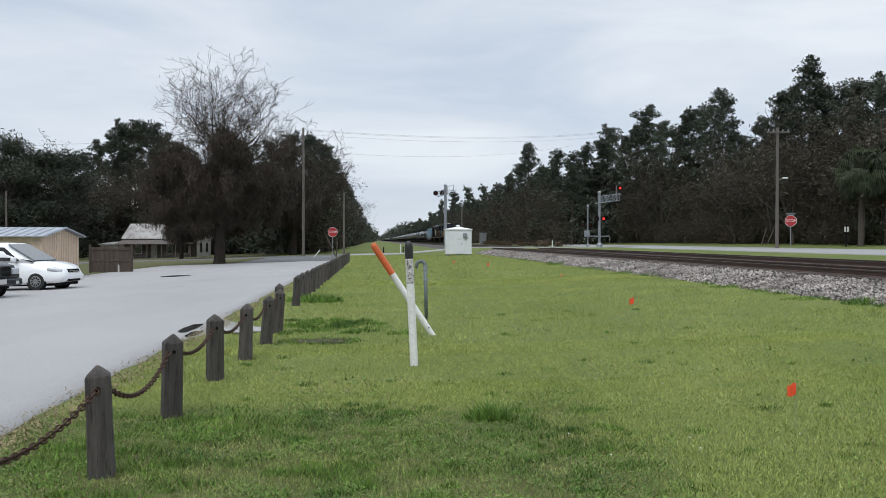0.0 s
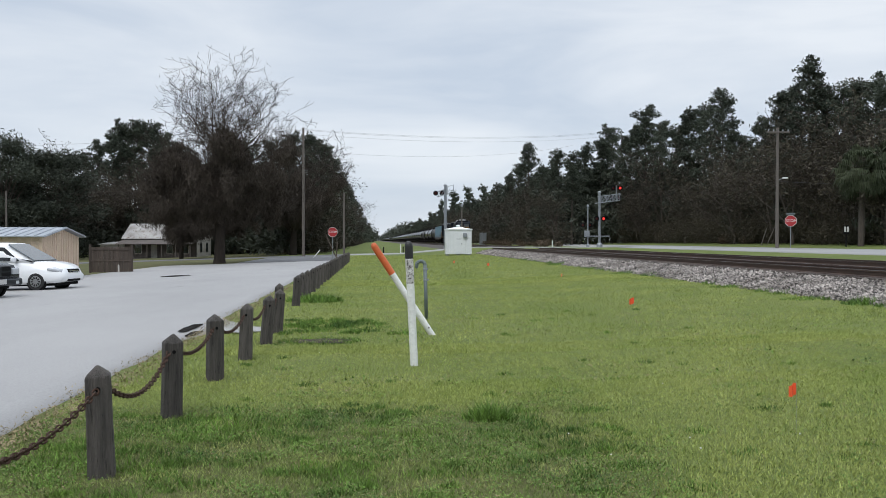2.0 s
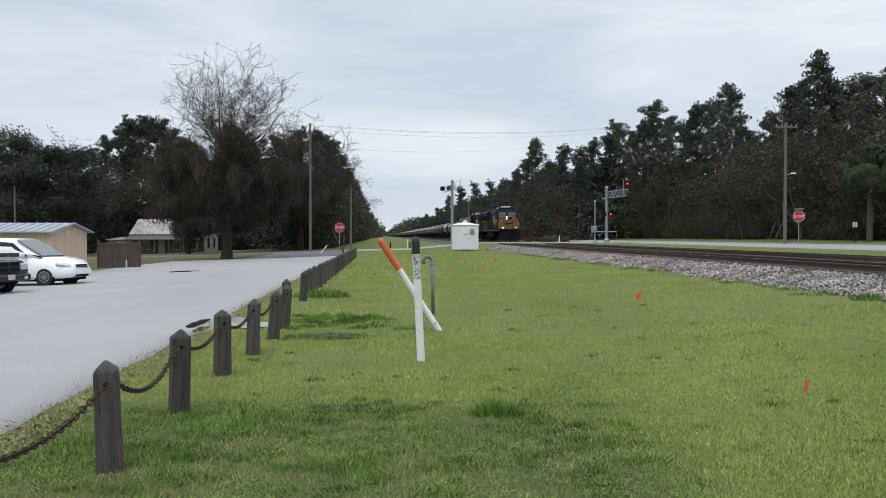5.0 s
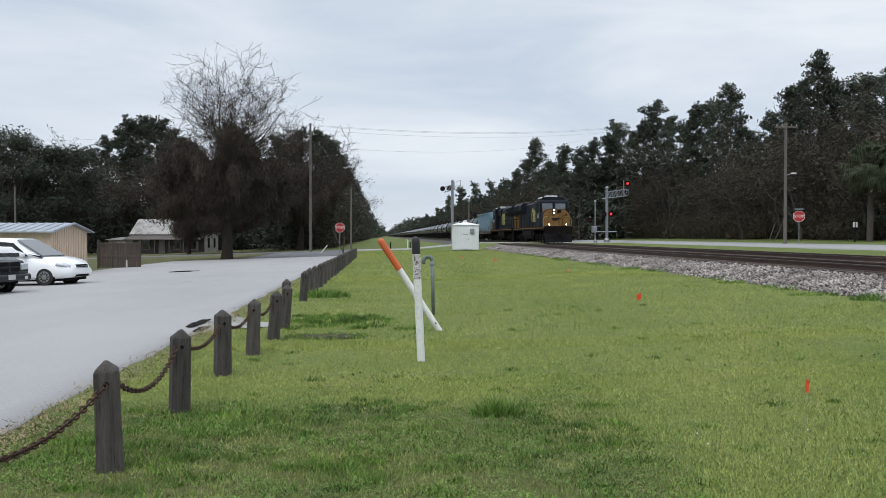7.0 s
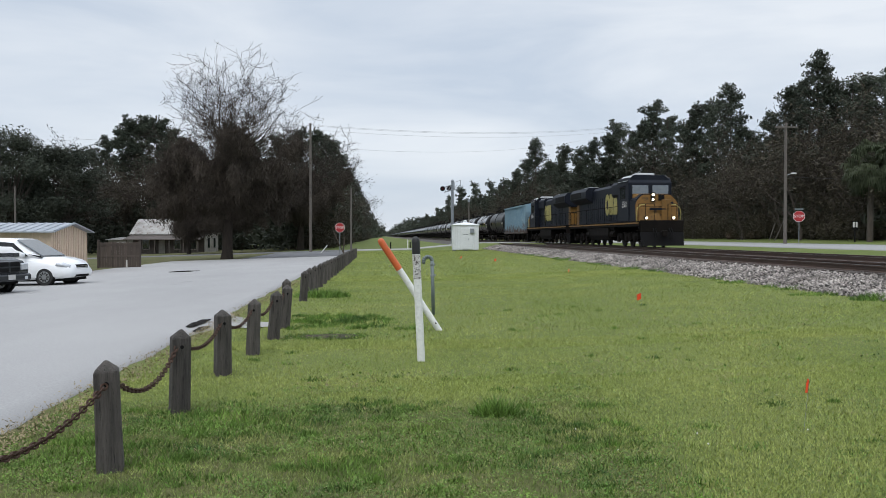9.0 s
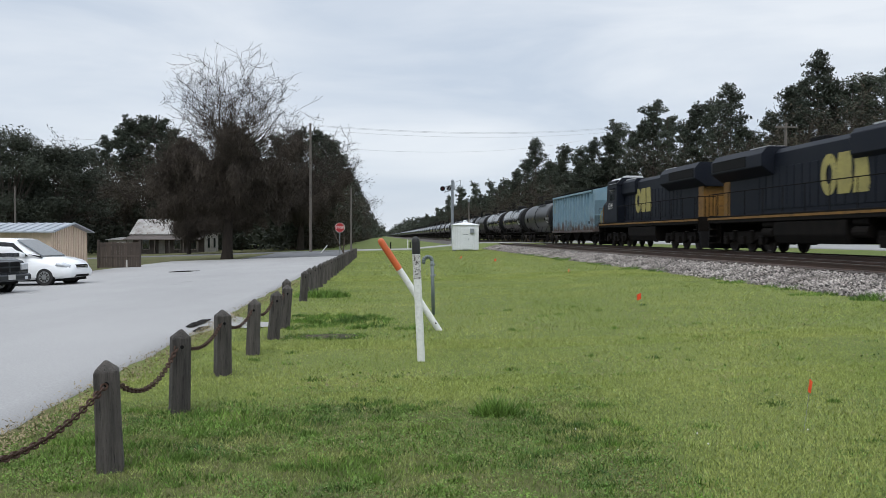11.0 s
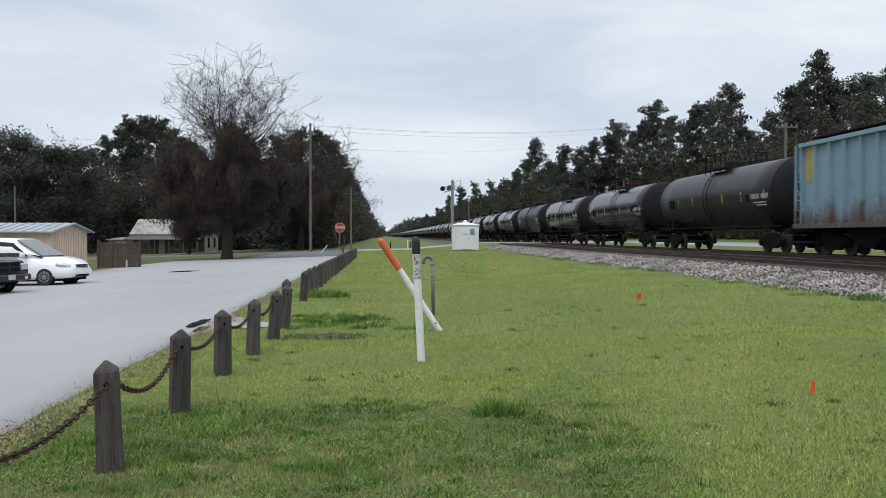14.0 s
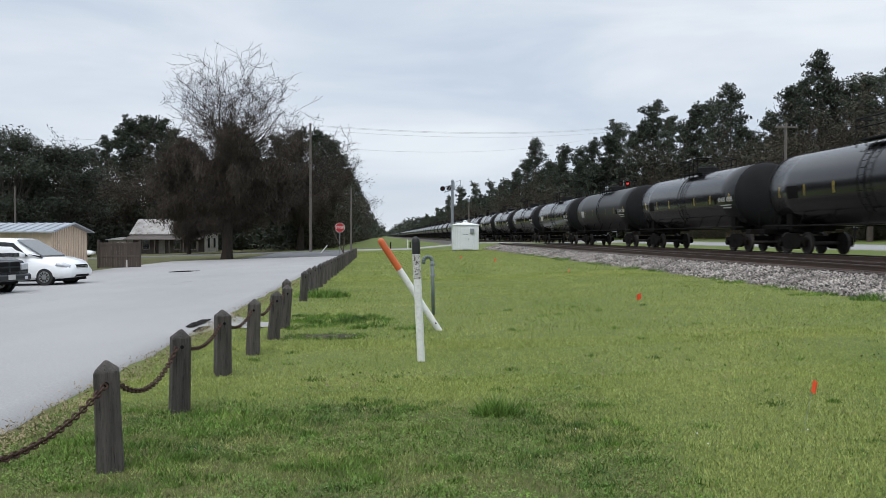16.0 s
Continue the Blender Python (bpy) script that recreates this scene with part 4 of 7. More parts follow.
    litter("clover", 190000, 4.0, 8.9, 0.0085, M_WEED, "patches of broad-leaved green clover in the lawn", -0.12, 0.04)
    litter("clover", 16000, 8.9, 16, 0.018, M_WEED, "scattered broad-leaved weeds in the lawn", 0.28, 0.045)
    litter("dry_clippings", 52000, 4.0, 9.2, 0.012, M_STRAW, "dry tan grass clippings lying in the lawn", -0.12, 0.035)
    litter("dry_clippings", 16000, 8.5, 20, 0.022, M_STRAW, "dry tan grass clippings lying in the lawn", 0.05, 0.04)

    n = 26
    x, y = rng.uniform(-1.0, 7.0, n), 6 + 18 * rng.random(n) ** 1.3
    spots = [(a, b, land(a, b) + 0.035) for a, b in zip(x, y)]
    v, f = quad_cloud(rng, spots, [(0.004, 0.004, 0.002)] * n, n * 3, 0.010, 0.2, 0.0, 0.5)
    tagged(joined("white_petals", [(v, f)], M_SIGNW), "scattered white petals and paper scraps", "petals", "", "stuff")


grass()


# ---- the fence of wooden posts and its chain ----
POST_Y = [3.75, 5.91, 7.84, 9.88, 11.56, 13.26, 14.91, 16.96, 20.96, 22.86, 24.66, 26.56, 28.46, 30.46, 32.36, 34.36, 36.36, 38.36, 40.36, 42.56, 44.96, 47.36, 49.96, 52.66, 55.66, 58.66, 61.66]
POST_X = [-2.15, -1.85, -1.84, -1.83, -1.74, -1.68, -1.70, -1.90] + [-1.93] * 19


def posts():
    rng = np.random.default_rng(8)
    protos = []
    for k in range(3):
        bm = fresh()
        w = 0.083
        lv = [(-0.1, w * 1.04), (0.3, w * 1.0), (0.68, w * 0.98), (0.755, 0.012)]
        rings = []
        for z, r in lv:
            rings.append([bm.verts.new((sx * r + rng.normal(0, 0.002), sy * r + rng.normal(0, 0.002), z + rng.normal(0, 0.004))) for sx, sy in ((-1, -1), (1, -1), (1, 1), (-1, 1))])
        for a, b in zip(rings[:-1], rings[1:]):
            for i in range(4):
                bm.faces.new((a[i], a[(i + 1) % 4], b[(i + 1) % 4], b[i]))
        bm.faces.new(rings[-1])
        bm.faces.new(rings[0][::-1])
        bmesh.ops.bevel(bm, geom=[e for e in bm.edges], offset=0.007, segments=1, affect="EDGES")
        ob = root("wooden_post", "weathered grey-brown square wooden post with pointed top", "post", group="posts between lawn and car park")
        part("post_shaft", bm, M_POST, ob)
        protos.append(ob)
        # No hole is cut: a black rod paints the shade inside it.
        bm = fresh()
        rod(bm, (0, -w - 0.003, 0.60), (0, w + 0.003, 0.60), 0.017, n=10)
        part("chain_hole_shade", bm, M_BLACK, ob, "black rod standing in for the shaded chain hole")
    for i, (x, y) in enumerate(zip(POST_X, POST_Y)):
        m = pose(x, y, land(x, y), rng.normal(0, 1.6), rng.normal(0.8, 1.6), 12 + rng.normal(0, 7))
        if i in (5, 6):
            m = pose(x, y, land(x, y), 0, 4.5, 15)
        if i < 3:
            protos[i].matrix_basis = m
        else:
            copy_thing(protos[i % 3], m)


def chain(a, b, sag, link_step=0.052):
    c = root("chain", "rusty brown iron chain sagging between posts", "chain", pose(0, 0, 0), "chains between the posts")
    a, b = Vector(a), Vector(b)
    n = int((b - a).length * 1.12 / link_step)
    pts = [a.lerp(b, i / n) - Vector((0, 0, sag * 4 * (i / n) * (1 - i / n))) for i in range(n + 1)]
    link = fresh()
    rings = []
    for i in range(10):
        q = i * math.pi / 5
        mid, way = Vector((math.cos(q) * 0.019, math.sin(q) * 0.036, 0)), Vector((math.cos(q), math.sin(q), 0))
        rings.append([link.verts.new(mid + way * 0.0072 * math.cos(k * math.pi / 2) + Vector((0, 0, 0.0072 * math.sin(k * math.pi / 2)))) for k in range(4)])
    for i in range(10):
        for k in range(4):
            link.faces.new((rings[i][k], rings[(i + 1) % 10][k], rings[(i + 1) % 10][(k + 1) % 4], rings[i][(k + 1) % 4]))
    me = bpy.data.meshes.new("link")
    link.to_mesh(me)
    link.free()
    me.materials.append(M_CHAIN)
    for i in range(n):
        o = new("link", me)
        o.parent = c
        d = pts[i + 1] - pts[i]
        o.matrix_basis = Matrix.Translation((pts[i] + pts[i + 1]) / 2) @ d.to_track_quat("Y", "Z").to_matrix().to_4x4() @ pose(0, 0, 0, 0, 45 + 90 * (i % 2), 0)


posts()
for i in range(7):
    za, zb = land(POST_X[i], POST_Y[i]) + 0.60, land(POST_X[i + 1], POST_Y[i + 1]) + 0.60
    chain((POST_X[i], POST_Y[i] + 0.09, za), (POST_X[i + 1], POST_Y[i + 1] - 0.09, zb), 0.20 if i < 2 else 0.13)


# ---- marker posts and pipe on the lawn ----
def markers():
    m = root("marker_post", "chipped white utility marker post with black cap", "marker post", pose(0.50, 10.80, 0, 0, -2.7, 0))
    bm = fresh()
    rod(bm, (0, 0, -0.1), (0, 0, 1.37), 0.050, 0.050, 20)
    part("shaft", bm, M_WHITEP, m, smooth=False)
    bm = fresh()
    lathe(bm, [(0.053, 1.37), (0.053, 1.53), (0.048, 1.56), (0.034, 1.585), (0.012, 1.597)], 20)
    part("cap", bm, M_BLACKP, m, "black rounded cap", smooth=False)
    bm = fresh()
    lathe(bm, [(0.0508, 1.05), (0.0513, 1.06), (0.0513, 1.35), (0.0508, 1.36)], 20)
    part("sticker", bm, M_STAINED, m, "torn brown-stained warning sticker")
    m = root("marker_post", "white marker post with orange top leaning far over", "marker post", pose(0.965, 14.35, 0.0, 3, -33.0, 0))
    bm = fresh()
    rod(bm, (0, 0, -0.1), (0, 0, 1.24), 0.053, 0.053, 20)
    part("shaft", bm, M_WHITEP, m)
    bm = fresh()
    lathe(bm, [(0.056, 1.24), (0.056, 1.79), (0.05, 1.82), (0.036, 1.845), (0.012, 1.855)], 20)
    part("cap", bm, M_ORANGE, m, "faded orange upper sleeve")
    # Black plug in the uncut shaft, for the dark inside of a hole.
    bm = fresh()
    rod(bm, (0.02, -0.058, 0.14), (0.02, 0.0, 0.14), 0.014, n=8)
    part("hole", bm, M_BLACK, m, "black plug standing in for a shaded hole near the foot")
    p = root("vent_pipe", "grey-green steel pipe with a bent over top", "pipe", pose(1.04, 17.15, 0, 0, -1.5, 0))
    bm = fresh()
    pts = [(0, 0, -0.1), (0, 0, 1.10)] + [(-0.085 + 0.085 * math.cos(a), 0, 1.10 + 0.085 * math.sin(a)) for a in np.linspace(0.3, math.pi, 7)] + [(-0.17, 0, 1.07)]
    pipe(bm, pts, 0.036, 12)
    part("pipe", bm, M_GREYPIPE, p, smooth=True)
    for z in (0.78, 1.0):
        bm = fresh()
        lathe(bm, [(0.037, z), (0.043, z + 0.005), (0.043, z + 0.035), (0.037, z + 0.04)], 12)
        block(bm, 0.05, 0, z, 0.03, 0.03, 0.04)
        part("clamp", bm, M_GALV, p, "steel clamp band")


markers()
FLAGS = []


def flag(x, y, h, size, rz, lean=0):
    f = root("marker_flag", "small fluorescent orange survey flag on a thin wire", "flag", pose(x, y, land(x, y), 0, lean, 0), "survey flags in the lawn")
    bm = fresh()
    rod(bm, (0, 0, -0.08), (0, 0, h), 0.0016, n=5)
    part("wire", bm, M_GALV, f)
    bm = fresh()
    cols = [[bm.verts.new((-size * 1.0 * k / 4, 0.012 * math.sin(k * 1.6), h - 0.01 - j * size * 0.36 - 0.05 * size * k + 0.006 * math.sin(k + j))) for j in range(4)] for k in range(5)]
    for a, b in zip(cols[:-1], cols[1:]):
        for j in range(3):
            bm.faces.new((a[j], a[j + 1], b[j + 1], b[j]))
    bmesh.ops.solidify(bm, geom=list(bm.faces), thickness=0.0008)
    c = part("cloth", bm, M_FLAG, f, "rippled orange plastic sheet")
    c.matrix_basis = pose(0, 0, 0, 0, 0, rz)
    FLAGS.append((f, c))


flag(3.40, 6.6, 0.43, 0.085, 10)
flag(5.2, 16.7, 0.38, 0.11, 20)
flag(6.75, 30.2, 0.30, 0.10, 60)
flag(6.1, 45, 0.30, 0.12, 15)
flag(4.9, 52, 0.30, 0.12, 40)


def patches():
    def blob(name, cx, cy, rx, ry, mat, lift, label, cat, seed):
        vs = [(cx, cy, land(cx, cy) + lift)]
        n = 36
        for i in range(n):
            a = 2 * math.pi * i / n
            k = 1 + 0.35 * noise.noise((math.cos(a) * 1.7, math.sin(a) * 1.7, seed)) + 0.15 * noise.noise((math.cos(a) * 5, math.sin(a) * 5, seed))
            x, y = cx + rx * k * math.cos(a), cy + ry * k * math.sin(a)
            vs.append((x, y, land(x, y) + lift))
        tagged(raw(name, vs, [(0, 1 + i, 1 + (i + 1) % n) for i in range(n)], mat), label, cat, "", "structure")
    blob("wet_patch", -3.32, 15.6, 0.13, 0.75, M_PUDDLE, 0.027, "small dark puddle at the asphalt's edge", "puddle", 1)
    blob("wet_patch", -3.05, 14.6, 0.09, 0.5, M_PUDDLE, 0.029, "small dark puddle at the asphalt's edge", "puddle", 7)
    blob("wet_patch", -10.0, 43.5, 0.7, 0.9, M_PUDDLE, 0.026, "dark patch in the asphalt", "patch", 2)
    blob("bare_patch", -0.85, 13.5, 0.50, 0.30, M_DIRT, 0.016, "bare wet dark earth patch in the lawn", "patch", 3)
    blob("bare_patch", -2.35, 15.3, 0.55, 0.5, M_LOT, 0.022, "asphalt spill between the posts", "patch", 5)
    # dead leaves and grass clippings along the asphalt's edge
    rng = np.random.default_rng(17)
    n = 9000
    y = 4.5 + 26 * rng.random(n) ** 1.5
    x = -2.95 + rng.normal(0.06, 0.13, n)
    c = np.stack([x, y, np.full(n, 0.035)], 1)
    a = rng.random(n) * 6.28
    l = rng.uniform(0.007, 0.021, n)
    u = np.stack([np.cos(a) * l, np.sin(a) * l, rng.normal(0, 0.008, n)], 1)
    w = np.stack([-np.sin(a) * l * 0.35, np.cos(a) * l * 0.35, rng.normal(0, 0.004, n)], 1)
    v = np.stack([c - u, c + w, c + u, c - w], 1).reshape(-1, 3)
    tagged(joined("leaf_litter", [(v, np.arange(n * 4).reshape(-1, 4))], M_STRAW), "dry tan leaf litter along the asphalt's edge", "leaf litter", "", "stuff")


patches()


# ---- railway signal hut and crossing signals ----
def hut():
    h = root("signal_hut", "white corrugated steel railway signal hut with a door", "hut", pose(8.05, 82.0, land(8.05, 82), 0, 0, -3))
    w, d, e = 2.5, 2.5, 2.45
    bm = fresh()
    block(bm, 0, 0, 0.12, w, d, e - 0.12)
    part("wall", bm, M_BOXWHITE, h)
    for k in range(11):
        if 4 <= k <= 6:
            continue
        bm = fresh()
        block(bm, -w / 2 + 0.08 + k * (w - 0.16) / 10, -d / 2 - 0.012, 0.14, 0.09, 0.03, e - 0.2, 0.008)
        part("wall_rib", bm, M_BOXWHITE, h)
    bm = fresh()
    r = 0.09
    q = [bm.verts.new(p) for p in ((-w / 2 - r, -d / 2 - r, e), (w / 2 + r, -d / 2 - r, e), (w / 2 + r, d / 2 + r, e), (-w / 2 - r, d / 2 + r, e))]
    q2 = [bm.verts.new((v.co.x, v.co.y, e + 0.07)) for v in q]
    top = bm.verts.new((0, 0, e + 0.34))
    for i in range(4):
        bm.faces.new((q[i], q[(i + 1) % 4], q2[(i + 1) % 4], q2[i]))
        bm.faces.new((q2[i], q2[(i + 1) % 4], top))
    bm.faces.new(q[::-1])
    part("roof", bm, M_BOXWHITE, h)
    bm = fresh()
    lathe(bm, [(0.16, e + 0.28), (0.16, e + 0.38), (0.22, e + 0.40), (0.2, e + 0.46), (0.05, e + 0.5)], 14)
    part("roof_vent", bm, M_BOXWHITE, h)
    bm = fresh()
    block(bm, 0.02, -d / 2 - 0.03, 0.18, 0.78, 0.05, 2.0, 0.01)
    door = part("door", bm, M_BOXWHITE, h, "white steel door")
    bm = fresh()
    block(bm, 0.3, -d / 2 - 0.07, 1.05, 0.06, 0.04, 0.16)
    part("handle", bm, M_GALV, door)
    bm = fresh()
    block(bm, 0.0, -d / 2 - 0.06, 1.55, 0.5, 0.012, 0.05)
    part("sign", bm, M_GALV, door, "grey plate with unreadable lettering")
    bm = fresh()
    block(bm, 0.62, -d / 2 - 0.12, 1.72, 0.38, 0.2, 0.42, 0.02)
    part("wall_box", bm, M_GALV, h, "grey electrical box")
    for sx in (-1, 0, 1):
        bm = fresh()
        block(bm, sx * 1.05, 0, -0.3, 0.25, d * 0.9, 0.42)
        part("footing", bm, M_CONC, h)
    # far grey cabinet beyond the tracks
    c = root("relay_cabinet", "pale grey steel relay cabinet beside the line", "cabinet", pose(23.8, 186, land(23.8, 186)))
    bm = fresh()
    block(bm, 0, 0, 0, 1.4, 1.2, 2.6, 0.04)
    part("body", bm, M_GALV, c)
    bm = fresh()
    block(bm, 0, 0, 2.6, 1.55, 1.35, 0.12, 0.03)
    part("lid", bm, M_GALV, c)


hut()


def lamp_pair(parent, x, z, y, lit, face=-1, level=True):
    """A crossbar with two hooded round lamps that face along -y or +y."""
    for s in (-1, 1):
        bm = fresh()
        turn = pose(x + s * 0.40, y, z, 90, 0, 0)
        lathe(bm, [(0.30, -0.02), (0.30, 0.0), (0.05, 0.012)], 20, turn)
        u = part("signal_lamp", bm, M_BLACK, parent, "black round target of a flashing lamp")
        bm = fresh()
        lathe(bm, [(0.15, 0.012), (0.14, 0.03), (0.06, 0.045)], 16, turn)
        part("lens", bm, M_REDLIT if s == lit else M_REDOFF, u, "red lens")
        bm = fresh()
        for k in range(7):
            a0, a1 = math.pi * (k / 7), math.pi * ((k + 1) / 7)
            p = [turn @ Vector((0.17 * math.cos(q), 0.17 * math.sin(q), zz)) for q, zz in ((a0, 0), (a1, 0), (a1, 0.25), (a0, 0.25))]
            bm.faces.new([bm.verts.new(v) for v in p])
        part("hood", bm, M_BLACK, u)


def crossing_signals():
    # cantilever mast on the highway side
    x, y = 25.6, 95.2
    z = land(x, y)
    m = root("crossing_signal", "galvanised cantilever crossing signal with red flashing lamps", "crossing signal", pose(x, y, z))
    bm = fresh()
    rod(bm, (0, 0, 0), (0, 0, 6.2), 0.17, 0.15, 14)
    lathe(bm, [(0.35, 0), (0.33, 0.3), (0.2, 0.5)], 14)
    lathe(bm, [(0.2, 6.2), (0.22, 6.24), (0.08, 6.42)], 12)
    part("mast", bm, M_GALV, m, smooth=False)
    bm = fresh()
    for yy in (-0.25, 0.25):
        rod(bm, (-0.5, yy, 5.0), (2.3, yy, 5.35), 0.045, n=6)
        rod(bm, (-0.2, yy, 5.75), (2.3, yy, 6.1), 0.045, n=6)
        for k in range(6):
            x0 = -0.1 + k * 0.42
            rod(bm, (x0, yy, 5.1 + 0.05 * k), (x0 + 0.42, yy, 5.8 + 0.06 * k), 0.028, n=5)
            rod(bm, (x0 + 0.42, yy, 5.8 + 0.06 * k), (x0 + 0.42, yy, 5.15 + 0.05 * k), 0.022, n=5)
    for k in range(7):
        rod(bm, (-0.4 + k * 0.42, -0.25, 5.02 + 0.05 * k), (-0.4 + k * 0.42, 0.25, 5.02 + 0.05 * k), 0.02, n=5)
    part("truss_arm", bm, M_GALV, m)
    bm = fresh()
    rod(bm, (1.95, 0, 5.2), (1.95, 0, 7.1), 0.05, n=8)
    part("lamp_post", bm, M_GALV, m)
    lamp_pair(m, 1.95, 6.75, -0.18, 1)
    lamp_pair(m, 0.0, 3.25, -0.28, 1)
    lamp_pair(m, 1.95, 5.7, 0.3, 0)
    bm = fresh()
    rod(bm, (-1.3, -0.2, 1.25), (1.1, -0.2, 1.25), 0.05, n=8)
    part("gate_arm_stub", bm, M_GALV, m, "grey horizontal bar")
    # smaller mast with the gate machine
    g = root("crossing_gate", "crossing gate machine on a slim pale mast", "crossing gate", pose(24.3, 95.4, land(24.3, 95.4)))
    bm = fresh()
    rod(bm, (0, 0, 0), (0, 0, 4.6), 0.075, 0.07, 10)
    lathe(bm, [(0.2, 0), (0.18, 0.25), (0.09, 0.4)], 10)
    part("mast", bm, M_GALV, g)
    bm = fresh()
    block(bm, -0.12, 0, 1.15, 0.55, 0.5, 0.75, 0.06)
    rod(bm, (-0.12, -0.35, 1.55), (-0.12, 0.35, 1.55), 0.25, n=12)
    part("gate_machine", bm, M_GALV, g)
    lamp_pair(g, -0.15, 2.55, 0.15, 0)
    bm = fresh()
    lathe(bm, [(0.1, 4.6), (0.16, 4.65), (0.12, 4.85), (0.02, 4.9)], 10)
    part("bell", bm, M_GALV, g)
    # the mast on the lawn side, seen from behind
    x, y = 8.45, 101.6
    b = root("crossing_signal", "grey crossing signal mast with lamps, seen from its back", "crossing signal", pose(x, y, land(x, y)))
    bm = fresh()
    rod(bm, (0, 0, 0), (0, 0, 7.6), 0.2, 0.17, 14)
    lathe(bm, [(0.22, 7.6), (0.24, 7.65), (0.06, 7.85)], 12)
    part("mast", bm, M_GALV, b)
    bm = fresh()
    for yy in (-0.3, 0.3):
        rod(bm, (-1.0, yy, 6.3), (0.7, yy, 6.75), 0.05, n=6)
        rod(bm, (-0.9, yy, 6.9), (0.0, yy, 7.2), 0.05, n=6)
        for k in range(4):
            rod(bm, (-0.9 + 0.35 * k, yy, 6.35 + 0.09 * k), (-0.55 + 0.35 * k, yy, 7.0 + 0.05 * k), 0.03, n=5)
    part("truss_arm", bm, M_GALV, b)
    bm = fresh()
    for p, q in (((0.25, 0, 6.6), (0.25, 0, 7.5)), ((0.25, 0, 7.5), (1.0, 0.2, 7.75)), ((1.0, 0.2, 7.75), (1.0, 0.2, 6.7)), ((1.0, 0.2, 6.7), (0.25, 0, 6.6))):
        rod(bm, p, q, 0.03, n=5)
    part("service_rail", bm, M_GALV, b)
    lamp_pair(b, -0.75, 6.75, 0.4, 0)
    # slim poles and white markers past the crossing
    s = root("signal_pole", "slim grey signal pole beyond the crossing", "pole", pose(13.2 - 1.9, 110, land(11.3, 110)))
    bm = fresh()
    rod(bm, (0, 0, 0), (0, 0, 5.9), 0.09, 0.08, 10)
    part("shaft", bm, M_POLE, s)
    bm = fresh()
    block(bm, 0, 0, 5.7, 0.3, 0.3, 0.35, 0.04)
    part("head", bm, M_GALV, s)
    for x, y, h, mat in ((21.9, 103.5, 1.0, M_SIGNW), (3.2, 106, 1.1, M_SIGNW), (3.45, 104, 0.8, M_BLACK), (1.1, 108, 0.8, M_BLACK)):
        p = root("marker_stake", "short painted roadside stake near the crossing", "stake", pose(x, y, land(x, y)), "stakes near the crossing")
        bm = fresh()
        block(bm, 0, 0, -0.1, 0.14, 0.06, h + 0.1, 0.01)
        part("stake", bm, mat, p)


crossing_signals()


# ---- poles, wires and signs ----
def utility_pole(x, y, h, label, arms=1, r=0.16, lamp=False):
    p = root("utility_pole", label, "utility pole", pose(x, y, land(x, y)), "utility poles")
    bm = fresh()
    rod(bm, (0, 0, -0.3), (0, 0, h), r, r * 0.68, 12)
    part("shaft", bm, M_POLE, p)
    for k in range(arms):
        bm = fresh()
        block(bm, 0, -r, h - 0.45 - 0.8 * k, 2.0, 0.1, 0.12, 0.01)
        a = part("crossarm", bm, M_POLE, p)
        for sx in (-0.85, -0.4, 0.4, 0.85):
            bm = fresh()
            lathe(bm, [(0.03, 0), (0.05, 0.05), (0.03, 0.12), (0.045, 0.16), (0.01, 0.2)], 8, pose(sx, -r, h - 0.33 - 0.8 * k))
            part("insulator", bm, M_GALV, a)
    if lamp:
        bm = fresh()
        rod(bm, (0, 0, 5.75), (0.55, -0.1, 5.95), 0.03, n=6)
        part("lamp_arm", bm, M_GALV, p)
        bm = fresh()
        block(bm, 0.65, -0.1, 5.88, 0.45, 0.2, 0.12, 0.04)
        part("lamp_head", bm, M_SIGNW, p)
    return p


utility_pole(-7.75, 93.2, 14.0, "tall weathered wooden utility pole with a crossarm", 0)
utility_pole(-3.35, 92.6, 6.8, "short brown wooden utility pole by the road", 0, 0.12)
utility_pole(33.9, 69.2, 10.2, "tall grey wooden utility pole beside the highway", 1, 0.15, True)
utility_pole(-43.0, 103, 8.4, "thin grey wooden pole among dark trees", 0, 0.12)


def wire(a, b, sag, r=0.012):
    a, b = Vector(a), Vector(b)
    pts = [a.lerp(b, i / 24) - Vector((0, 0, sag * 4 * (i / 24) * (1 - i / 24))) for i in range(25)]
    line = raw("overhead_wire", *tubes([(p, q, r, r, 0) for p, q in zip(pts[:-1], pts[1:])], 4), M_WIRE)
    tagged(line, "thin dark overhead power line across the sky", "wire", "overhead wires")


for dz, dx in ((0, 0.0), (-0.12, 0.3), (-0.55, 0.5)):
    wire((-7.75 + dx, 93.2, 13.7 + dz), (37, 128, 18.4 + dz * 1.2), 0.9, 0.010)
wire((-7.75, 93.2, 11.4), (33, 140, 17.5), 1.2, 0.010)
wire((-7.75, 93.2, 13.6), (-80, 110, 13.0), 0.9, 0.010)
wire((33.9, 69.2, 6.6), (60, 72, 7.2), 0.4, 0.02)


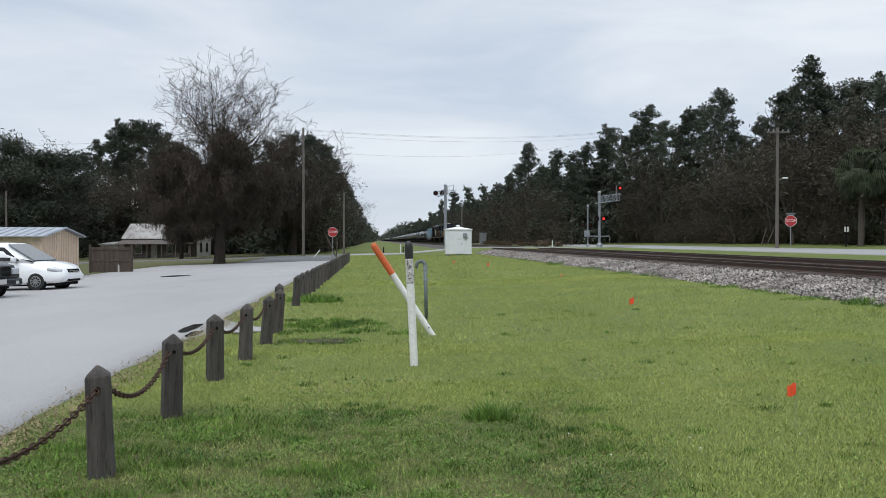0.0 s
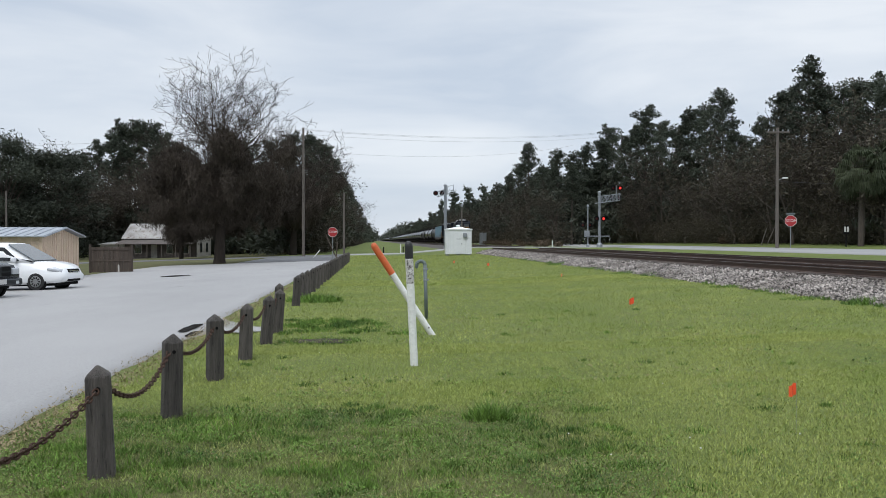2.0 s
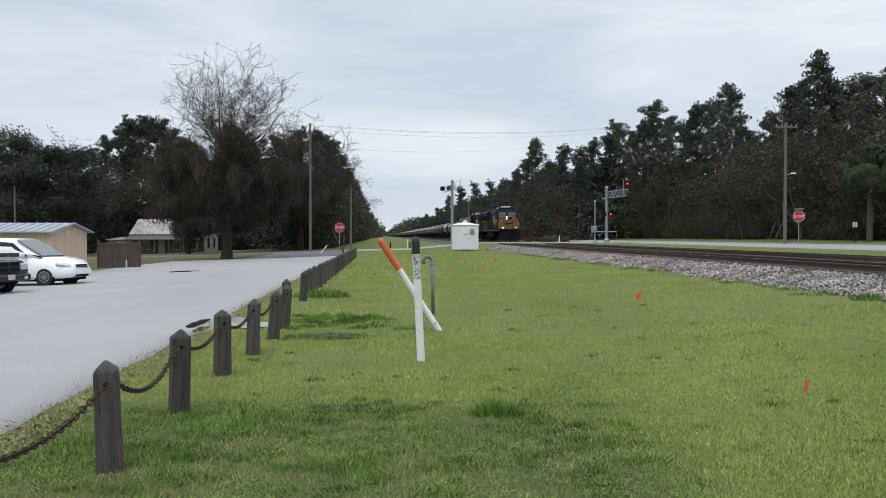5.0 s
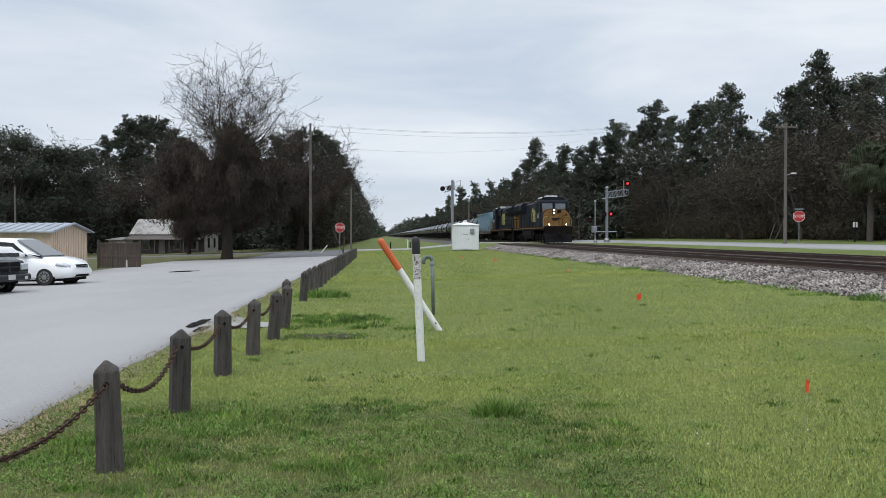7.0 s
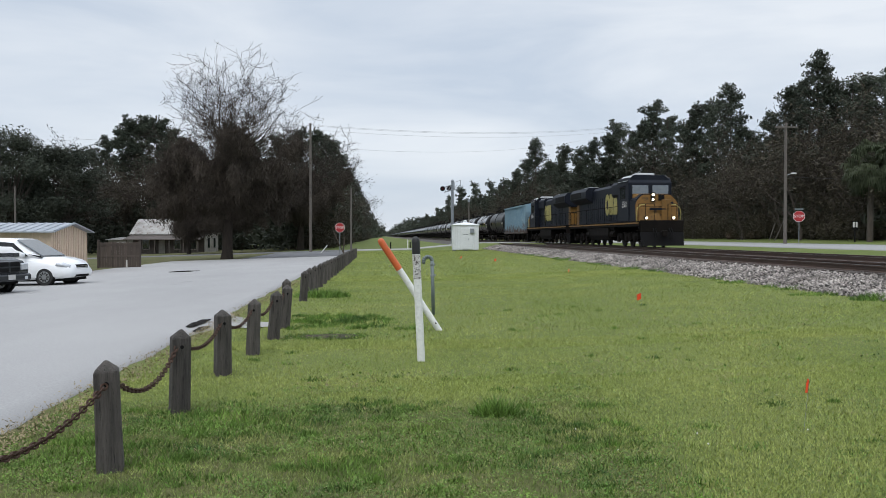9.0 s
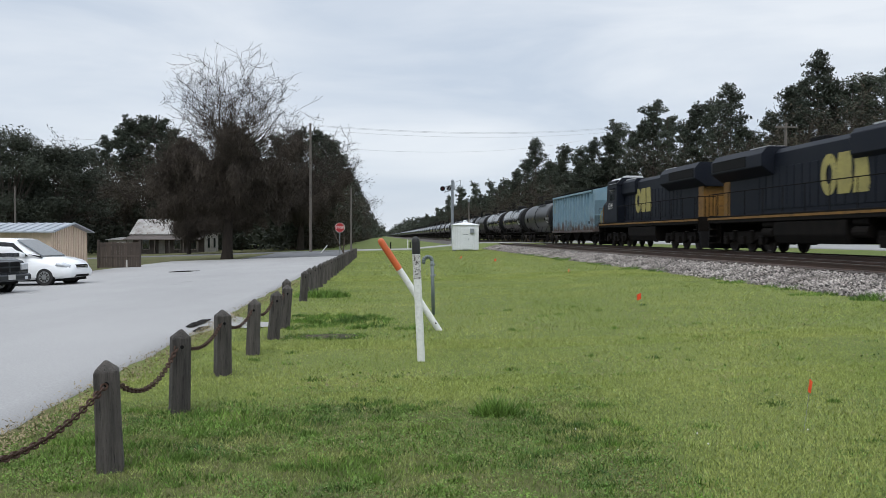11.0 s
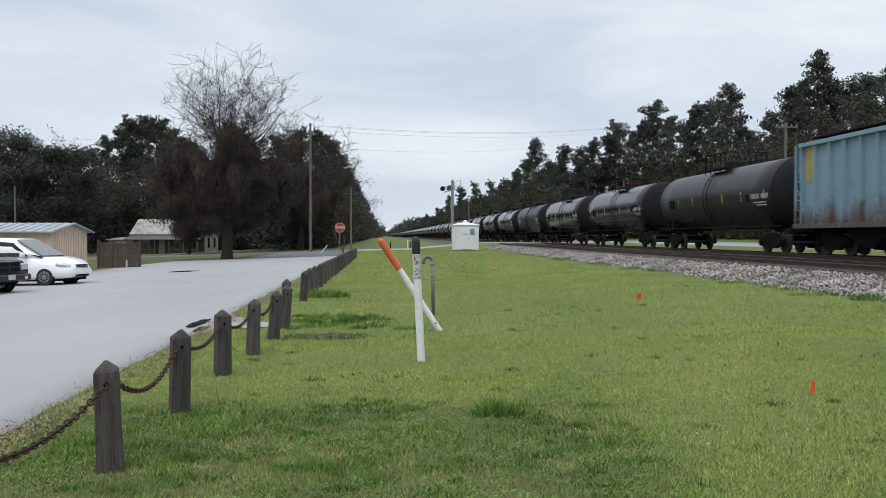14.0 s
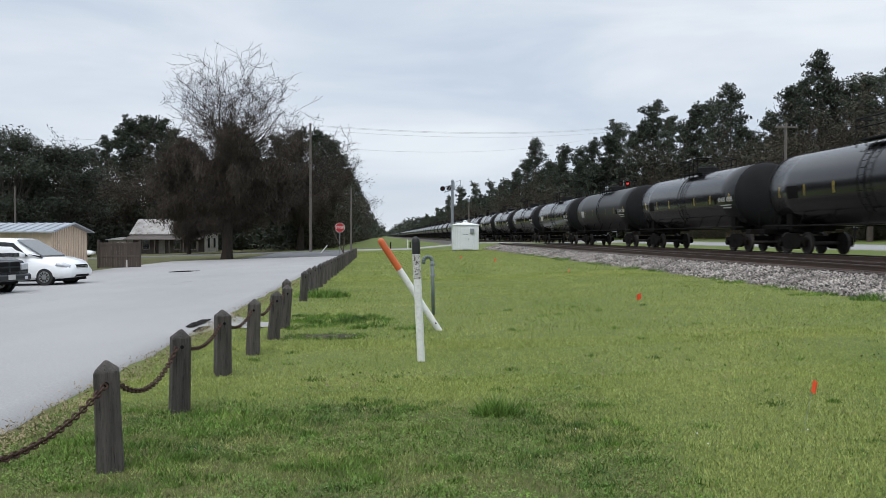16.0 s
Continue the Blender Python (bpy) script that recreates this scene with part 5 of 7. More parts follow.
def stop_sign(x, y, zc, size, turn, label, brace=False):
    g = land(x, y)
    s = root("stop_sign", label, "stop sign", pose(x, y, g, 0, 0, turn), "stop signs")
    bm = fresh()
    block(bm, 0, 0.03, -0.2, 0.06, 0.04, zc - g + 0.2, 0.008)
    part("post", bm, M_GALV, s)
    rr = size / 2 / math.cos(math.pi / 8)
    def octo(name, r, y0, mat, parent):
        bm = fresh()
        prism(bm, [(r * math.cos(math.pi / 8 + i * math.pi / 4), zc - g + r * math.sin(math.pi / 8 + i * math.pi / 4)) for i in range(8)], "y", y0 - 0.004, y0)
        return part(name, bm, mat, parent)
    plate = octo("plate", rr, 0.0, M_SIGNW, s)
    octo("red_face", rr * 0.94, -0.005, M_RED, plate)
    cu = bpy.data.curves.new("lettering", "FONT")
    cu.body, cu.size, cu.extrude = "STOP", size * 0.355, 0.002
    cu.align_x, cu.align_y = "CENTER", "CENTER"
    cu.materials.append(M_SIGNW)
    tx = new("lettering", cu)
    tx.parent = plate
    tx.matrix_basis = pose(0, -0.012, zc - g, 90, 0, 0)
    bm = fresh()
    block(bm, 0, 0, zc - g + size * 0.58, size * 0.75, 0.012, 0.15)
    if size > 0.8:
        part("name_plate", bm, M_GREYPIPE, s, "small plate with unreadable lettering")
    else:
        bm.free()
    return s


stop_sign(35.3, 69.6, 3.27, 0.92, -28, "red octagonal stop sign beside the highway")
stop_sign(-3.5, 71.0, 2.3, 0.78, 3, "faded red stop sign by the car park exit")


def roadside():
    def stick(name, label, cat, p, q, r, mat):
        g = root(name, label, cat, pose(p[0], p[1], land(p[0], p[1])))
        bm = fresh()
        rod(bm, (0, 0, -0.1), (q[0] - p[0], q[1] - p[1], q[2]), r, n=8)
        part("shaft", bm, mat, g)
    stick("guy_guard", "white plastic guard of a guy wire", "guy guard", (-6.2, 86), (-5.5, 86, 0.75), 0.05, M_SIGNW)
    stick("leaning_stake", "brown wooden stake leaning by the stop sign", "stake", (-3.0, 70), (-4.0, 70, 2.0), 0.05, M_FENCE)
    stick("leaning_stake", "brown wooden stake standing by the stop sign", "stake", (-3.2, 70.5), (-3.1, 70.5, 1.5), 0.05, M_FENCE)
    stick("guy_guard", "pale guard of a guy wire at the wood's edge", "guy guard", (40.0, 84), (41.0, 84, 2.1), 0.04, M_POLE)
    stick("guy_guard", "pale guard of a guy wire at the wood's edge", "guy guard", (39.4, 84), (40.1, 84, 1.9), 0.04, M_POLE)
    stick("short_stake", "short pink painted stake by the board fence", "stake", (-15.7, 53.5), (-15.7, 53.5, 0.5), 0.05, M_OLDWALL)
    s = root("roadside_sign", "small white striped sign on a dark post", "sign", pose(39.6, 68.5, land(39.6, 68.5)))
    bm = fresh()
    block(bm, 0, 0, -0.1, 0.09, 0.06, 1.2)
    part("post", bm, M_BLACK, s)
    for dx in (-0.12, 0.12):
        bm = fresh()
        block(bm, dx, -0.04, 1.25, 0.16, 0.02, 0.45)
        part("stripe_plate", bm, M_SIGNW, s)
    bm = fresh()
    block(bm, 0, 0.0, 1.05, 0.5, 0.03, 0.75)
    part("back_plate", bm, M_BLACK, s)


roadside()


def palm(x, y, h, seed):
    rng = np.random.default_rng(seed)
    t = root("cabbage_palm", "cabbage palm with a full round crown of drooping fans", "palm tree", pose(x, y, land(x, y)), "palms beside the highway")
    bm = fresh()
    rod(bm, (0, 0, -0.2), (0.1, 0, h), 0.26, 0.2, 12)
    part("trunk", bm, M_BARK, t)
    vs, fs = [], []
    for i in range(120):
        az = i * 2.4
        el = rng.uniform(-1.15, 1.35)
        d = Vector((math.cos(az) * math.cos(el), math.sin(az) * math.cos(el), math.sin(el)))
        base = Vector((0.1, 0, h)) + d * 0.2
        tip = base + d * rng.uniform(1.2, 1.75)
        side = d.cross(Vector((0, 0, 1))).normalized()
        up = side.cross(d)
        for k in range(14):
            a = (k / 13 - 0.5) * 3.6
            dd = (d * math.cos(a) + side * math.sin(a)).normalized()
            e = tip + dd * rng.uniform(0.6, 0.95) - Vector((0, 0, 0.45 + 0.35 * abs(a)))
            mid = tip + dd * 0.45 + up * 0.04
            w = (side * math.cos(a) - d * math.sin(a)) * 0.05
            q = len(vs)
            vs += [tuple(tip), tuple(mid + w), tuple(e), tuple(mid - w)]
            fs.append((q, q + 1, q + 2, q + 3))
        q = len(vs)
        vs += [tuple(base - side * 0.02), tuple(base + side * 0.02), tuple(tip)]
        fs.append((q, q + 1, q + 2))
    c = raw("crown", vs, fs, M_PALM)
    c.parent = t
    return t


palm(40.6, 68.0, 6.3, 1)
palm(43.3, 68.6, 6.6, 2)


# ---- sheds and house ----
def shed():
    x1, y0, y1, x0 = -16.75, 44.3, 49.6, -29.0
    z = land(x1, 47) - 0.15
    e, top = 2.36, 2.78
    s = root("metal_shed", "tan metal-sided shed with a pale low-pitched metal roof", "shed", pose(0, 0, z))
    bm = fresh()
    prism(bm, [(y0, 0), (y1, 0), (y1, e), ((y0 + y1) / 2, top), (y0, e)], "x", x0, x1)
    part("wall", bm, M_TANSIDE, s)
    for k in range(21):
        y = y0 + 0.12 + k * (y1 - y0 - 0.24) / 20
        zz = e + (top - e) * (1 - abs(y - (y0 + y1) / 2) / ((y1 - y0) / 2)) - 0.06
        bm = fresh()
        block(bm, x1 + 0.012, y, 0.02, 0.03, 0.05, zz)
        part("siding_rib", bm, M_TANSIDE, s)
    for k in range(30):
        bm = fresh()
        block(bm, x1 - 0.2 - k * 0.36, y0 - 0.012, 0.02, 0.05, 0.03, e - 0.06)
        part("siding_rib", bm, M_TANSIDE, s)
    ym = (y0 + y1) / 2
    for sy, ye in ((1, y1 + 0.35), (-1, y0 - 0.35)):
        bm = fresh()
        sl = (top - e) / ((y1 - y0) / 2)
        ze = top - sl * abs(ye - ym)
        prism(bm, [(ym, top + 0.03), (ye, ze + 0.03), (ye, ze + 0.09), (ym, top + 0.09)], "x", x0 - 0.3, x1 + 0.3)
        roof = part("roof", bm, M_ROOFMETAL, s)
        for k in range(24):
            bm = fresh()
            xx = x1 + 0.25 - k * 0.48
            prism(bm, [(ym, top + 0.09), (ye, ze + 0.09), (ye, ze + 0.125), (ym, top + 0.125)], "x", xx - 0.03, xx)
            part("roof_seam", bm, M_ROOFMETAL, roof)
    bm = fresh()
    block(bm, x1 - 6.6, y0 - 0.03, 0.0, 1.2, 0.05, 2.0)
    part("door", bm, M_OLDROOF, s, "brown door in the long side")


shed()


def board_fence():
    f = root("board_fence", "brown weathered board screen fence by the car park", "fence", pose(-16.45, 54.5, land(-16.45, 54.5)))
    n = 16
    for k in range(n):
        bm = fresh()
        block(bm, -1.15 + k * 2.3 / (n - 1), random.uniform(-0.01, 0.01), 0.02, 0.145, 0.025, 1.58 + random.uniform(-0.03, 0.03), 0.004)
        part("board", bm, M_FENCE, f)
    for z in (0.7, 1.4):
        bm = fresh()
        block(bm, 0, -0.03, z, 2.4, 0.04, 0.1)
        part("rail", bm, M_FENCE, f)
    for x in (-1.27, 1.27):
        bm = fresh()
        block(bm, x, 0, -0.2, 0.13, 0.13, 1.95, 0.01)
        part("post", bm, M_FENCE, f)


board_fence()


def house():
    h = root("old_house", "derelict wooden house with rusty tin roof and front porch", "house", pose(-29.3, 119, -1.12, 0, 0, -8))
    w, d = 11.0, 6.0
    e, top = 3.3, 5.6
    bm = fresh()
    block(bm, 0, d / 2, 0.35, w, d, e - 0.35)
    part("wall", bm, M_PORCHDARK, h, "dark grey-brown board wall behind the porch")
    for sx in (-1, 1):
        bm = fresh()
        prism(bm, [(0, 0.35), (d, 0.35), (d, e), (d / 2, top - 0.1), (0, e)], "x", sx * (w / 2) - 0.01 if sx < 0 else w / 2 - 0.06, sx * (w / 2) + 0.06)
        g = part("gable_wall", bm, M_OLDWALL, h, "peeling white gable wall")
        for k in range(14):
            bm = fresh()
            z = 0.4 + k * 0.21
            block(bm, sx * (w / 2 + 0.07), d / 2, z, 0.02, d - 0.05, 0.19)
            part("clapboard", bm, M_OLDWALL, g)
    bm = fresh()
    prism(bm, [(-0.3, e - 0.05), (d / 2, top), (d / 2, top + 0.06), (-0.3, e + 0.03)], "x", -w / 2 - 0.4, w / 2 + 0.4)
    r = part("roof_front", bm, M_OLDROOF, h, "pale weathered tin roof slope")
    for k in range(20):
        bm = fresh()
        x = -w / 2 - 0.35 + k * 0.6
        prism(bm, [(-0.3, e + 0.03), (d / 2, top + 0.06), (d / 2, top + 0.09), (-0.3, e + 0.06)], "x", x, x + 0.04)
        part("roof_seam", bm, M_OLDROOF, r)
    bm = fresh()
    prism(bm, [(d + 0.3, e - 0.05), (d / 2, top), (d / 2, top + 0.06), (d + 0.3, e + 0.03)], "x", -w / 2 - 0.4, w / 2 + 0.4)
    part("roof_back", bm, M_OLDROOF, h)
    bm = fresh()
    prism(bm, [(-2.6, 2.45), (-0.05, 3.12), (-0.05, 3.18), (-2.6, 2.52)], "x", -w / 2 - 0.3, w / 2 + 0.3)
    part("porch_roof", bm, M_PORCHDARK, h, "dark grey-brown porch roof")
    bm = fresh()
    block(bm, 0, -1.3, 0.1, w, 2.6, 0.22)
    part("porch_floor", bm, M_PORCHDARK, h)
    for k in range(6):
        bm = fresh()
        block(bm, -w / 2 + 0.15 + k * (w - 0.3) / 5, -2.4, 0.3, 0.13, 0.13, 2.2)
        part("porch_post", bm, M_PORCHDARK, h)
    for k in range(5):
        if k == 2:
            continue
        x0 = -w / 2 + 0.15 + k * (w - 0.3) / 5
        bm = fresh()
        block(bm, x0 + 1.07, -2.4, 1.05, 2.1, 0.06, 0.07)
        rl = part("porch_rail", bm, M_PORCHDARK, h)
        for j in range(9):
            bm = fresh()
            block(bm, x0 + 0.2 + j * 0.22, -2.4, 0.35, 0.04, 0.04, 0.72)
            part("baluster", bm, M_PORCHDARK, rl)
    for x in (-3.4, 1.4, 3.8):
        bm = fresh()
        block(bm, x, -0.04, 1.0, 0.95, 0.06, 1.5)
        wn = part("window", bm, M_DARKGLASS, h, "dark window on the porch")
        bm = fresh()
        for a, b, c, dd in ((x - 0.5, 1.0, 0.09, 1.5), (x + 0.5, 1.0, 0.09, 1.5), (x, 0.95, 1.05, 0.09), (x, 2.45, 1.05, 0.09)):
            block(bm, a, -0.07, b, c, 0.06, dd)
        part("window_frame", bm, M_OLDWALL, wn)
    bm = fresh()
    block(bm, -1.0, -0.04, 0.35, 0.95, 0.06, 2.05)
    part("door", bm, M_OLDWALL, h, "pale front door")
    for y in (1.6, 4.2):
        bm = fresh()
        block(bm, w / 2 + 0.1, y, 1.2, 0.05, 0.8, 1.5)
        part("window", bm, M_DARKGLASS, h, "dark window in the gable wall")
    # lean-to
    bm = fresh()
    block(bm, -w / 2 - 2.0, 2.8, 0.2, 4.0, 4.5, 2.2)
    part("lean_to", bm, M_OLDWALL, h, "low pale lean-to")
    bm = fresh()
    prism(bm, [(0.2, 2.4), (5.3, 2.75), (5.3, 2.83), (0.2, 2.48)], "x", -w / 2 - 4.3, -w / 2)
    part("lean_to_roof", bm, M_OLDROOF, h)
    bm = fresh()
    block(bm, w / 2 - 0.2, d / 2 + 0.3, top - 0.3, 0.5, 0.5, 1.0)
    part("chimney", bm, M_OLDROOF, h)

    h.scale = (0.92, 0.92, 0.90)


house()


# ---- vehicles in the car park ----
def wheel_at(parent, x, y, r, w, spokes=10):
    """A road wheel whose axle lies along y."""
    t = pose(x, y, r, 90, 0, 0)
    bm = fresh()
    lathe(bm, [(r * 0.66, -w / 2), (r * 0.94, -w / 2), (r, -w * 0.32), (r, w * 0.32), (r * 0.94, w / 2), (r * 0.66, w / 2)], 28, t)
    wh = part("wheel", bm, M_RUBBER, parent, "black tyre")
    for s in (-1, 1):
        bm = fresh()
        tt = t @ pose(0, 0, s * w * 0.5)
        lathe(bm, [(r * 0.66, -0.01), (r * 0.64, 0.012), (r * 0.2, 0.004)], 24, tt)
        part("rim", bm, M_RIM, wh)
        # Black bars on the closed disc paint the shade in its slots.
        bm = fresh()
        for k in range(spokes):
            a = 2 * math.pi * k / spokes
            block(bm, 0, 0, 0, 1, 1, 1)
            bm.verts.ensure_lookup_table()
            for v in bm.verts[len(bm.verts) - 8:]:
                c = v.co.copy()
                p = Vector((r * (0.43 + 0.24 * c.x), r * 0.12 * c.y, 0.022 * (c.z - 0.5) * s + 0.012 * s))
                v.co = tt @ (Matrix.Rotation(a, 4, "Z") @ p)
        part("hubcap_slot_shade", bm, M_BLACK, wh, "black bars for the shaded slots of the wheel cover")
    return wh


def hull(sections, bm=None):
    """Lofts equal-length outlines [(x, [(y, z), ...]), ...] along x and closes the ends."""
    bm = bm or fresh()
    rings = [[bm.verts.new((x, y, z)) for y, z in o] for x, o in sections]
    n = len(rings[0])
    for a, b in zip(rings[:-1], rings[1:]):
        for i in range(n):
            bm.faces.new((a[i], a[(i + 1) % n], b[(i + 1) % n], b[i]))
    bm.faces.new(rings[0][::-1])
    bm.faces.new(rings[-1])
    bmesh.ops.recalc_face_normals(bm, faces=list(bm.faces))
    return bm


def section(w, z0, z1, wt=None, r=0.12):
    """A rounded half-closed body section: width w, sill z0, top z1, width at the top wt."""
    wt = wt or w
    return [(-w / 2 + 0.06, z0), (-w / 2, z0 + 0.12), (-w / 2 - 0.01, (z0 + z1) / 2), (-wt / 2, z1 - r), (-wt / 2 + r, z1), (wt / 2 - r, z1), (wt / 2, z1 - r), (w / 2 + 0.01, (z0 + z1) / 2), (w / 2, z0 + 0.12), (w / 2 - 0.06, z0)]


def minivan():
    x, y = -11.62, 34.2
    v = root("minivan", "white minivan parked nose out on the asphalt", "minivan", pose(x - 2.5, y, land(x - 2.5, y) + 0.02, 0, -1.2, -9))
    W = 1.95
    body = hull([(-2.55, section(1.7, 0.45, 1.0, 1.6)), (-2.4, section(1.9, 0.3, 1.12, 1.8)), (-1.0, section(W, 0.22, 1.15, 1.86)), (0.9, section(W, 0.22, 1.13, 1.84)), (1.3, section(W, 0.23, 1.10, 1.78)), (1.7, section(W, 0.24, 1.06, 1.70)), (2.0, section(1.92, 0.25, 1.01, 1.62)), (2.25, section(1.84, 0.26, 0.94, 1.52)), (2.42, section(1.74, 0.28, 0.86, 1.40)), (2.52, section(1.62, 0.31, 0.76, 1.28)), (2.57, section(1.46, 0.36, 0.66, 1.16))])
    bmesh.ops.bevel(body, geom=[e for e in body.edges if e.calc_length() > 0.3], offset=0.02, segments=2, affect="EDGES")
    part("body", body, M_CARWHITE, v, smooth=True)
    cab = hull([(-2.45, section(1.74, 1.0, 1.35, 1.5)), (-2.2, section(1.78, 1.0, 1.78, 1.42)), (-0.4, section(1.80, 1.0, 1.84, 1.46)), (0.25, section(1.80, 1.0, 1.80, 1.44)), (0.9, section(1.80, 1.0, 1.42, 1.5)), (1.42, section(1.76, 1.0, 1.10, 1.56, 0.05))])
    part("upper_body", cab, M_CARWHITE, v, smooth=True)
    bm = fresh()
    hull([(0.36, [(-0.70, 1.70), (-0.66, 1.75), (0.66, 1.75), (0.70, 1.70)]), (1.43, [(-0.80, 1.09), (-0.78, 1.115), (0.78, 1.115), (0.80, 1.09)])], bm)
    part("windscreen", bm, M_SCREEN, v, "grey reflecting windscreen").location = (0.015, 0, 0.022)
    for s in (-1, 1):
        yy = s * 0.90
        for pts in ([(0.95, 1.12), (0.28, 1.64), (-0.25, 1.70), (-0.25, 1.12)], [(-0.33, 1.12), (-0.33, 1.70), (-1.35, 1.70), (-1.35, 1.12)], [(-1.42, 1.12), (-1.42, 1.69), (-2.2, 1.62), (-2.3, 1.12)]):
            bm = fresh()
            vs = [bm.verts.new((a, s * (0.948 - (z - 1.1) * 0.26), z)) for a, z in pts]
            bm.faces.new(vs)
            bmesh.ops.solidify(bm, geom=list(bm.faces), thickness=0.02)
            part("side_window", bm, M_DARKGLASS, v, "dark tinted side window")
        bm = fresh()
        block(bm, 0.78, s * 1.06, 1.10, 0.14, 0.24, 0.17, 0.05)
        part("wing_mirror", bm, M_CARWHITE, v)
        bm = fresh()
        hull([(2.0, [(s * 0.88, 0.75), (s * 0.935, 0.75), (s * 0.88, 0.83), (s * 0.84, 0.84)]), (2.22, [(s * 0.80, 0.70), (s * 0.90, 0.70), (s * 0.82, 0.85), (s * 0.70, 0.86)]), (2.46, [(s * 0.55, 0.66), (s * 0.74, 0.64), (s * 0.68, 0.76), (s * 0.52, 0.77)])], bm)
        part("headlight", bm, M_LENS, v, "clear wraparound headlight", smooth=True)
        for xx in (1.58, -1.5):
            # The flank is uncut; a black disc stands for the arch's shaded hollow.
            bm = fresh()
            lathe(bm, [(0.385, -0.06), (0.385, 0.06), (0.34, 0.065)], 28, pose(xx, s * 0.885, 0.34, 90, 0, 0))
            part("wheel_arch_shade", bm, M_BLACK, v, "black disc for the shaded hollow of the wheel arch")
        for xx in (1.58, -1.5):
            wheel_at(v, xx, s * 0.88, 0.33, 0.22)
        bm = fresh()
        block(bm, 2.36, s * 0.68, 0.33, 0.2, 0.25, 0.09, 0.03)
        part("fog_lamp_recess", bm, M_BLACK, v)
    bm = fresh()
    hull([(2.35, [(-0.52, 0.60), (0.52, 0.60), (0.46, 0.80), (-0.46, 0.80)]), (2.565, [(-0.46, 0.58), (0.46, 0.58), (0.40, 0.76), (-0.40, 0.76)])], bm)
    g = part("grille", bm, M_BLACK, v, "black grille with chrome bars")
    for z in (0.62, 0.69):
        bm = fresh()
        block(bm, 2.575, 0, z, 0.02, 0.8, 0.02, 0.004)
        part("grille_bar", bm, M_CHROME, g)
    bm = fresh()
    block(bm, 2.5, 0, 0.30, 0.14, 1.0, 0.12, 0.03)
    part("lower_intake", bm, M_BLACK, v)
    bm = fresh()
    block(bm, 0.0, 0, 0.16, 4.6, 1.6, 0.16)
    part("underbody", bm, M_BLACK, v)


minivan()


def pickup():
    x, y = -11.85, 29.0
    v = root("pickup_truck", "dark grey pickup truck parked with its nose out", "pickup truck", pose(x - 2.9, y, land(x - 2.9, y) + 0.02, 0, -1.2, -15))
    W = 2.0
    body = hull([(-2.9, section(1.9, 0.5, 1.12, 1.86, 0.05)), (-0.2, section(W, 0.42, 1.16, 1.92, 0.05)), (1.2, section(W, 0.42, 1.18, 1.90, 0.08)), (2.5, section(W, 0.42, 1.14, 1.80, 0.12)), (2.82, section(1.94, 0.5, 1.06, 1.66, 0.12))])
    part("body", body, M_CARGREY, v, smooth=True)
    cab = hull([(-1.6, section(1.8, 1.1, 1.3, 1.6)), (-1.4, section(1.8, 1.1, 1.86, 1.5)), (0.2, section(1.8, 1.1, 1.88, 1.5)), (1.1, section(1.8, 1.1, 1.2, 1.6, 0.05))])
    part("cab", cab, M_CARGREY, v, smooth=True)
    bm = fresh()
    hull([(0.32, [(-0.72, 1.76), (-0.7, 1.80), (0.7, 1.80), (0.72, 1.76)]), (1.1, [(-0.8, 1.2), (-0.78, 1.24), (0.78, 1.24), (0.8, 1.2)])], bm)
    part("windscreen", bm, M_CABGLASS, v).location = (0.03, 0, 0.02)
    for s in (-1, 1):
        bm = fresh()
        block(bm, -0.4, s * 0.86, 1.2, 2.0, 0.05, 0.5, 0.02)
        part("side_window", bm, M_DARKGLASS, v)
        bm = fresh()
        block(bm, 2.80, s * 0.76, 0.76, 0.14, 0.36, 0.22, 0.04)
        part("headlight", bm, M_LENS, v, "clear rectangular headlight")
        for xx in (1.9, -1.8):
            # Black disc on the closed flank, in place of a shaded arch hollow.
            bm = fresh()
            lathe(bm, [(0.47, -0.05), (0.47, 0.05), (0.43, 0.055)], 28, pose(xx, s * 0.93, 0.42, 90, 0, 0))
            part("wheel_arch_shade", bm, M_BLACK, v)
            wheel_at(v, xx, s * 0.90, 0.40, 0.26, 6)
        bm = fresh()
        block(bm, 0.9, s * 1.08, 1.2, 0.14, 0.24, 0.24, 0.04)
        part("wing_mirror", bm, M_BLACK, v)
    bm = fresh()
    block(bm, 2.84, 0, 0.68, 0.10, 1.06, 0.38, 0.05)
    g = part("grille", bm, M_CARGREY, v, "dark framed crosshair grille")
    for sy in (-0.26, 0.26):
        for z in (0.71, 0.89):
            bm = fresh()
            block(bm, 2.865, sy, z, 0.07, 0.44, 0.14, 0.02)
            part("grille_insert", bm, M_BLACK, g)
    bm = fresh()
    block(bm, 2.86, 0, 0.40, 0.2, 1.95, 0.24, 0.06)
    b = part("front_bumper", bm, M_CARGREY, v, "dark grey bumper")
    bm = fresh()
    block(bm, 2.968, 0.0, 0.46, 0.012, 0.32, 0.16)
    part("plate", bm, M_MARK, b, "pale number plate")
    for s in (-1, 1):
        bm = fresh()
        block(bm, 2.95, s * 0.7, 0.45, 0.03, 0.16, 0.1, 0.01)
        part("fog_lamp", bm, M_LENS, b)
    bm = fresh()
    block(bm, 0, 0, 0.3, 5.2, 1.5, 0.25)
    part("underbody", bm, M_BLACK, v)


pickup()


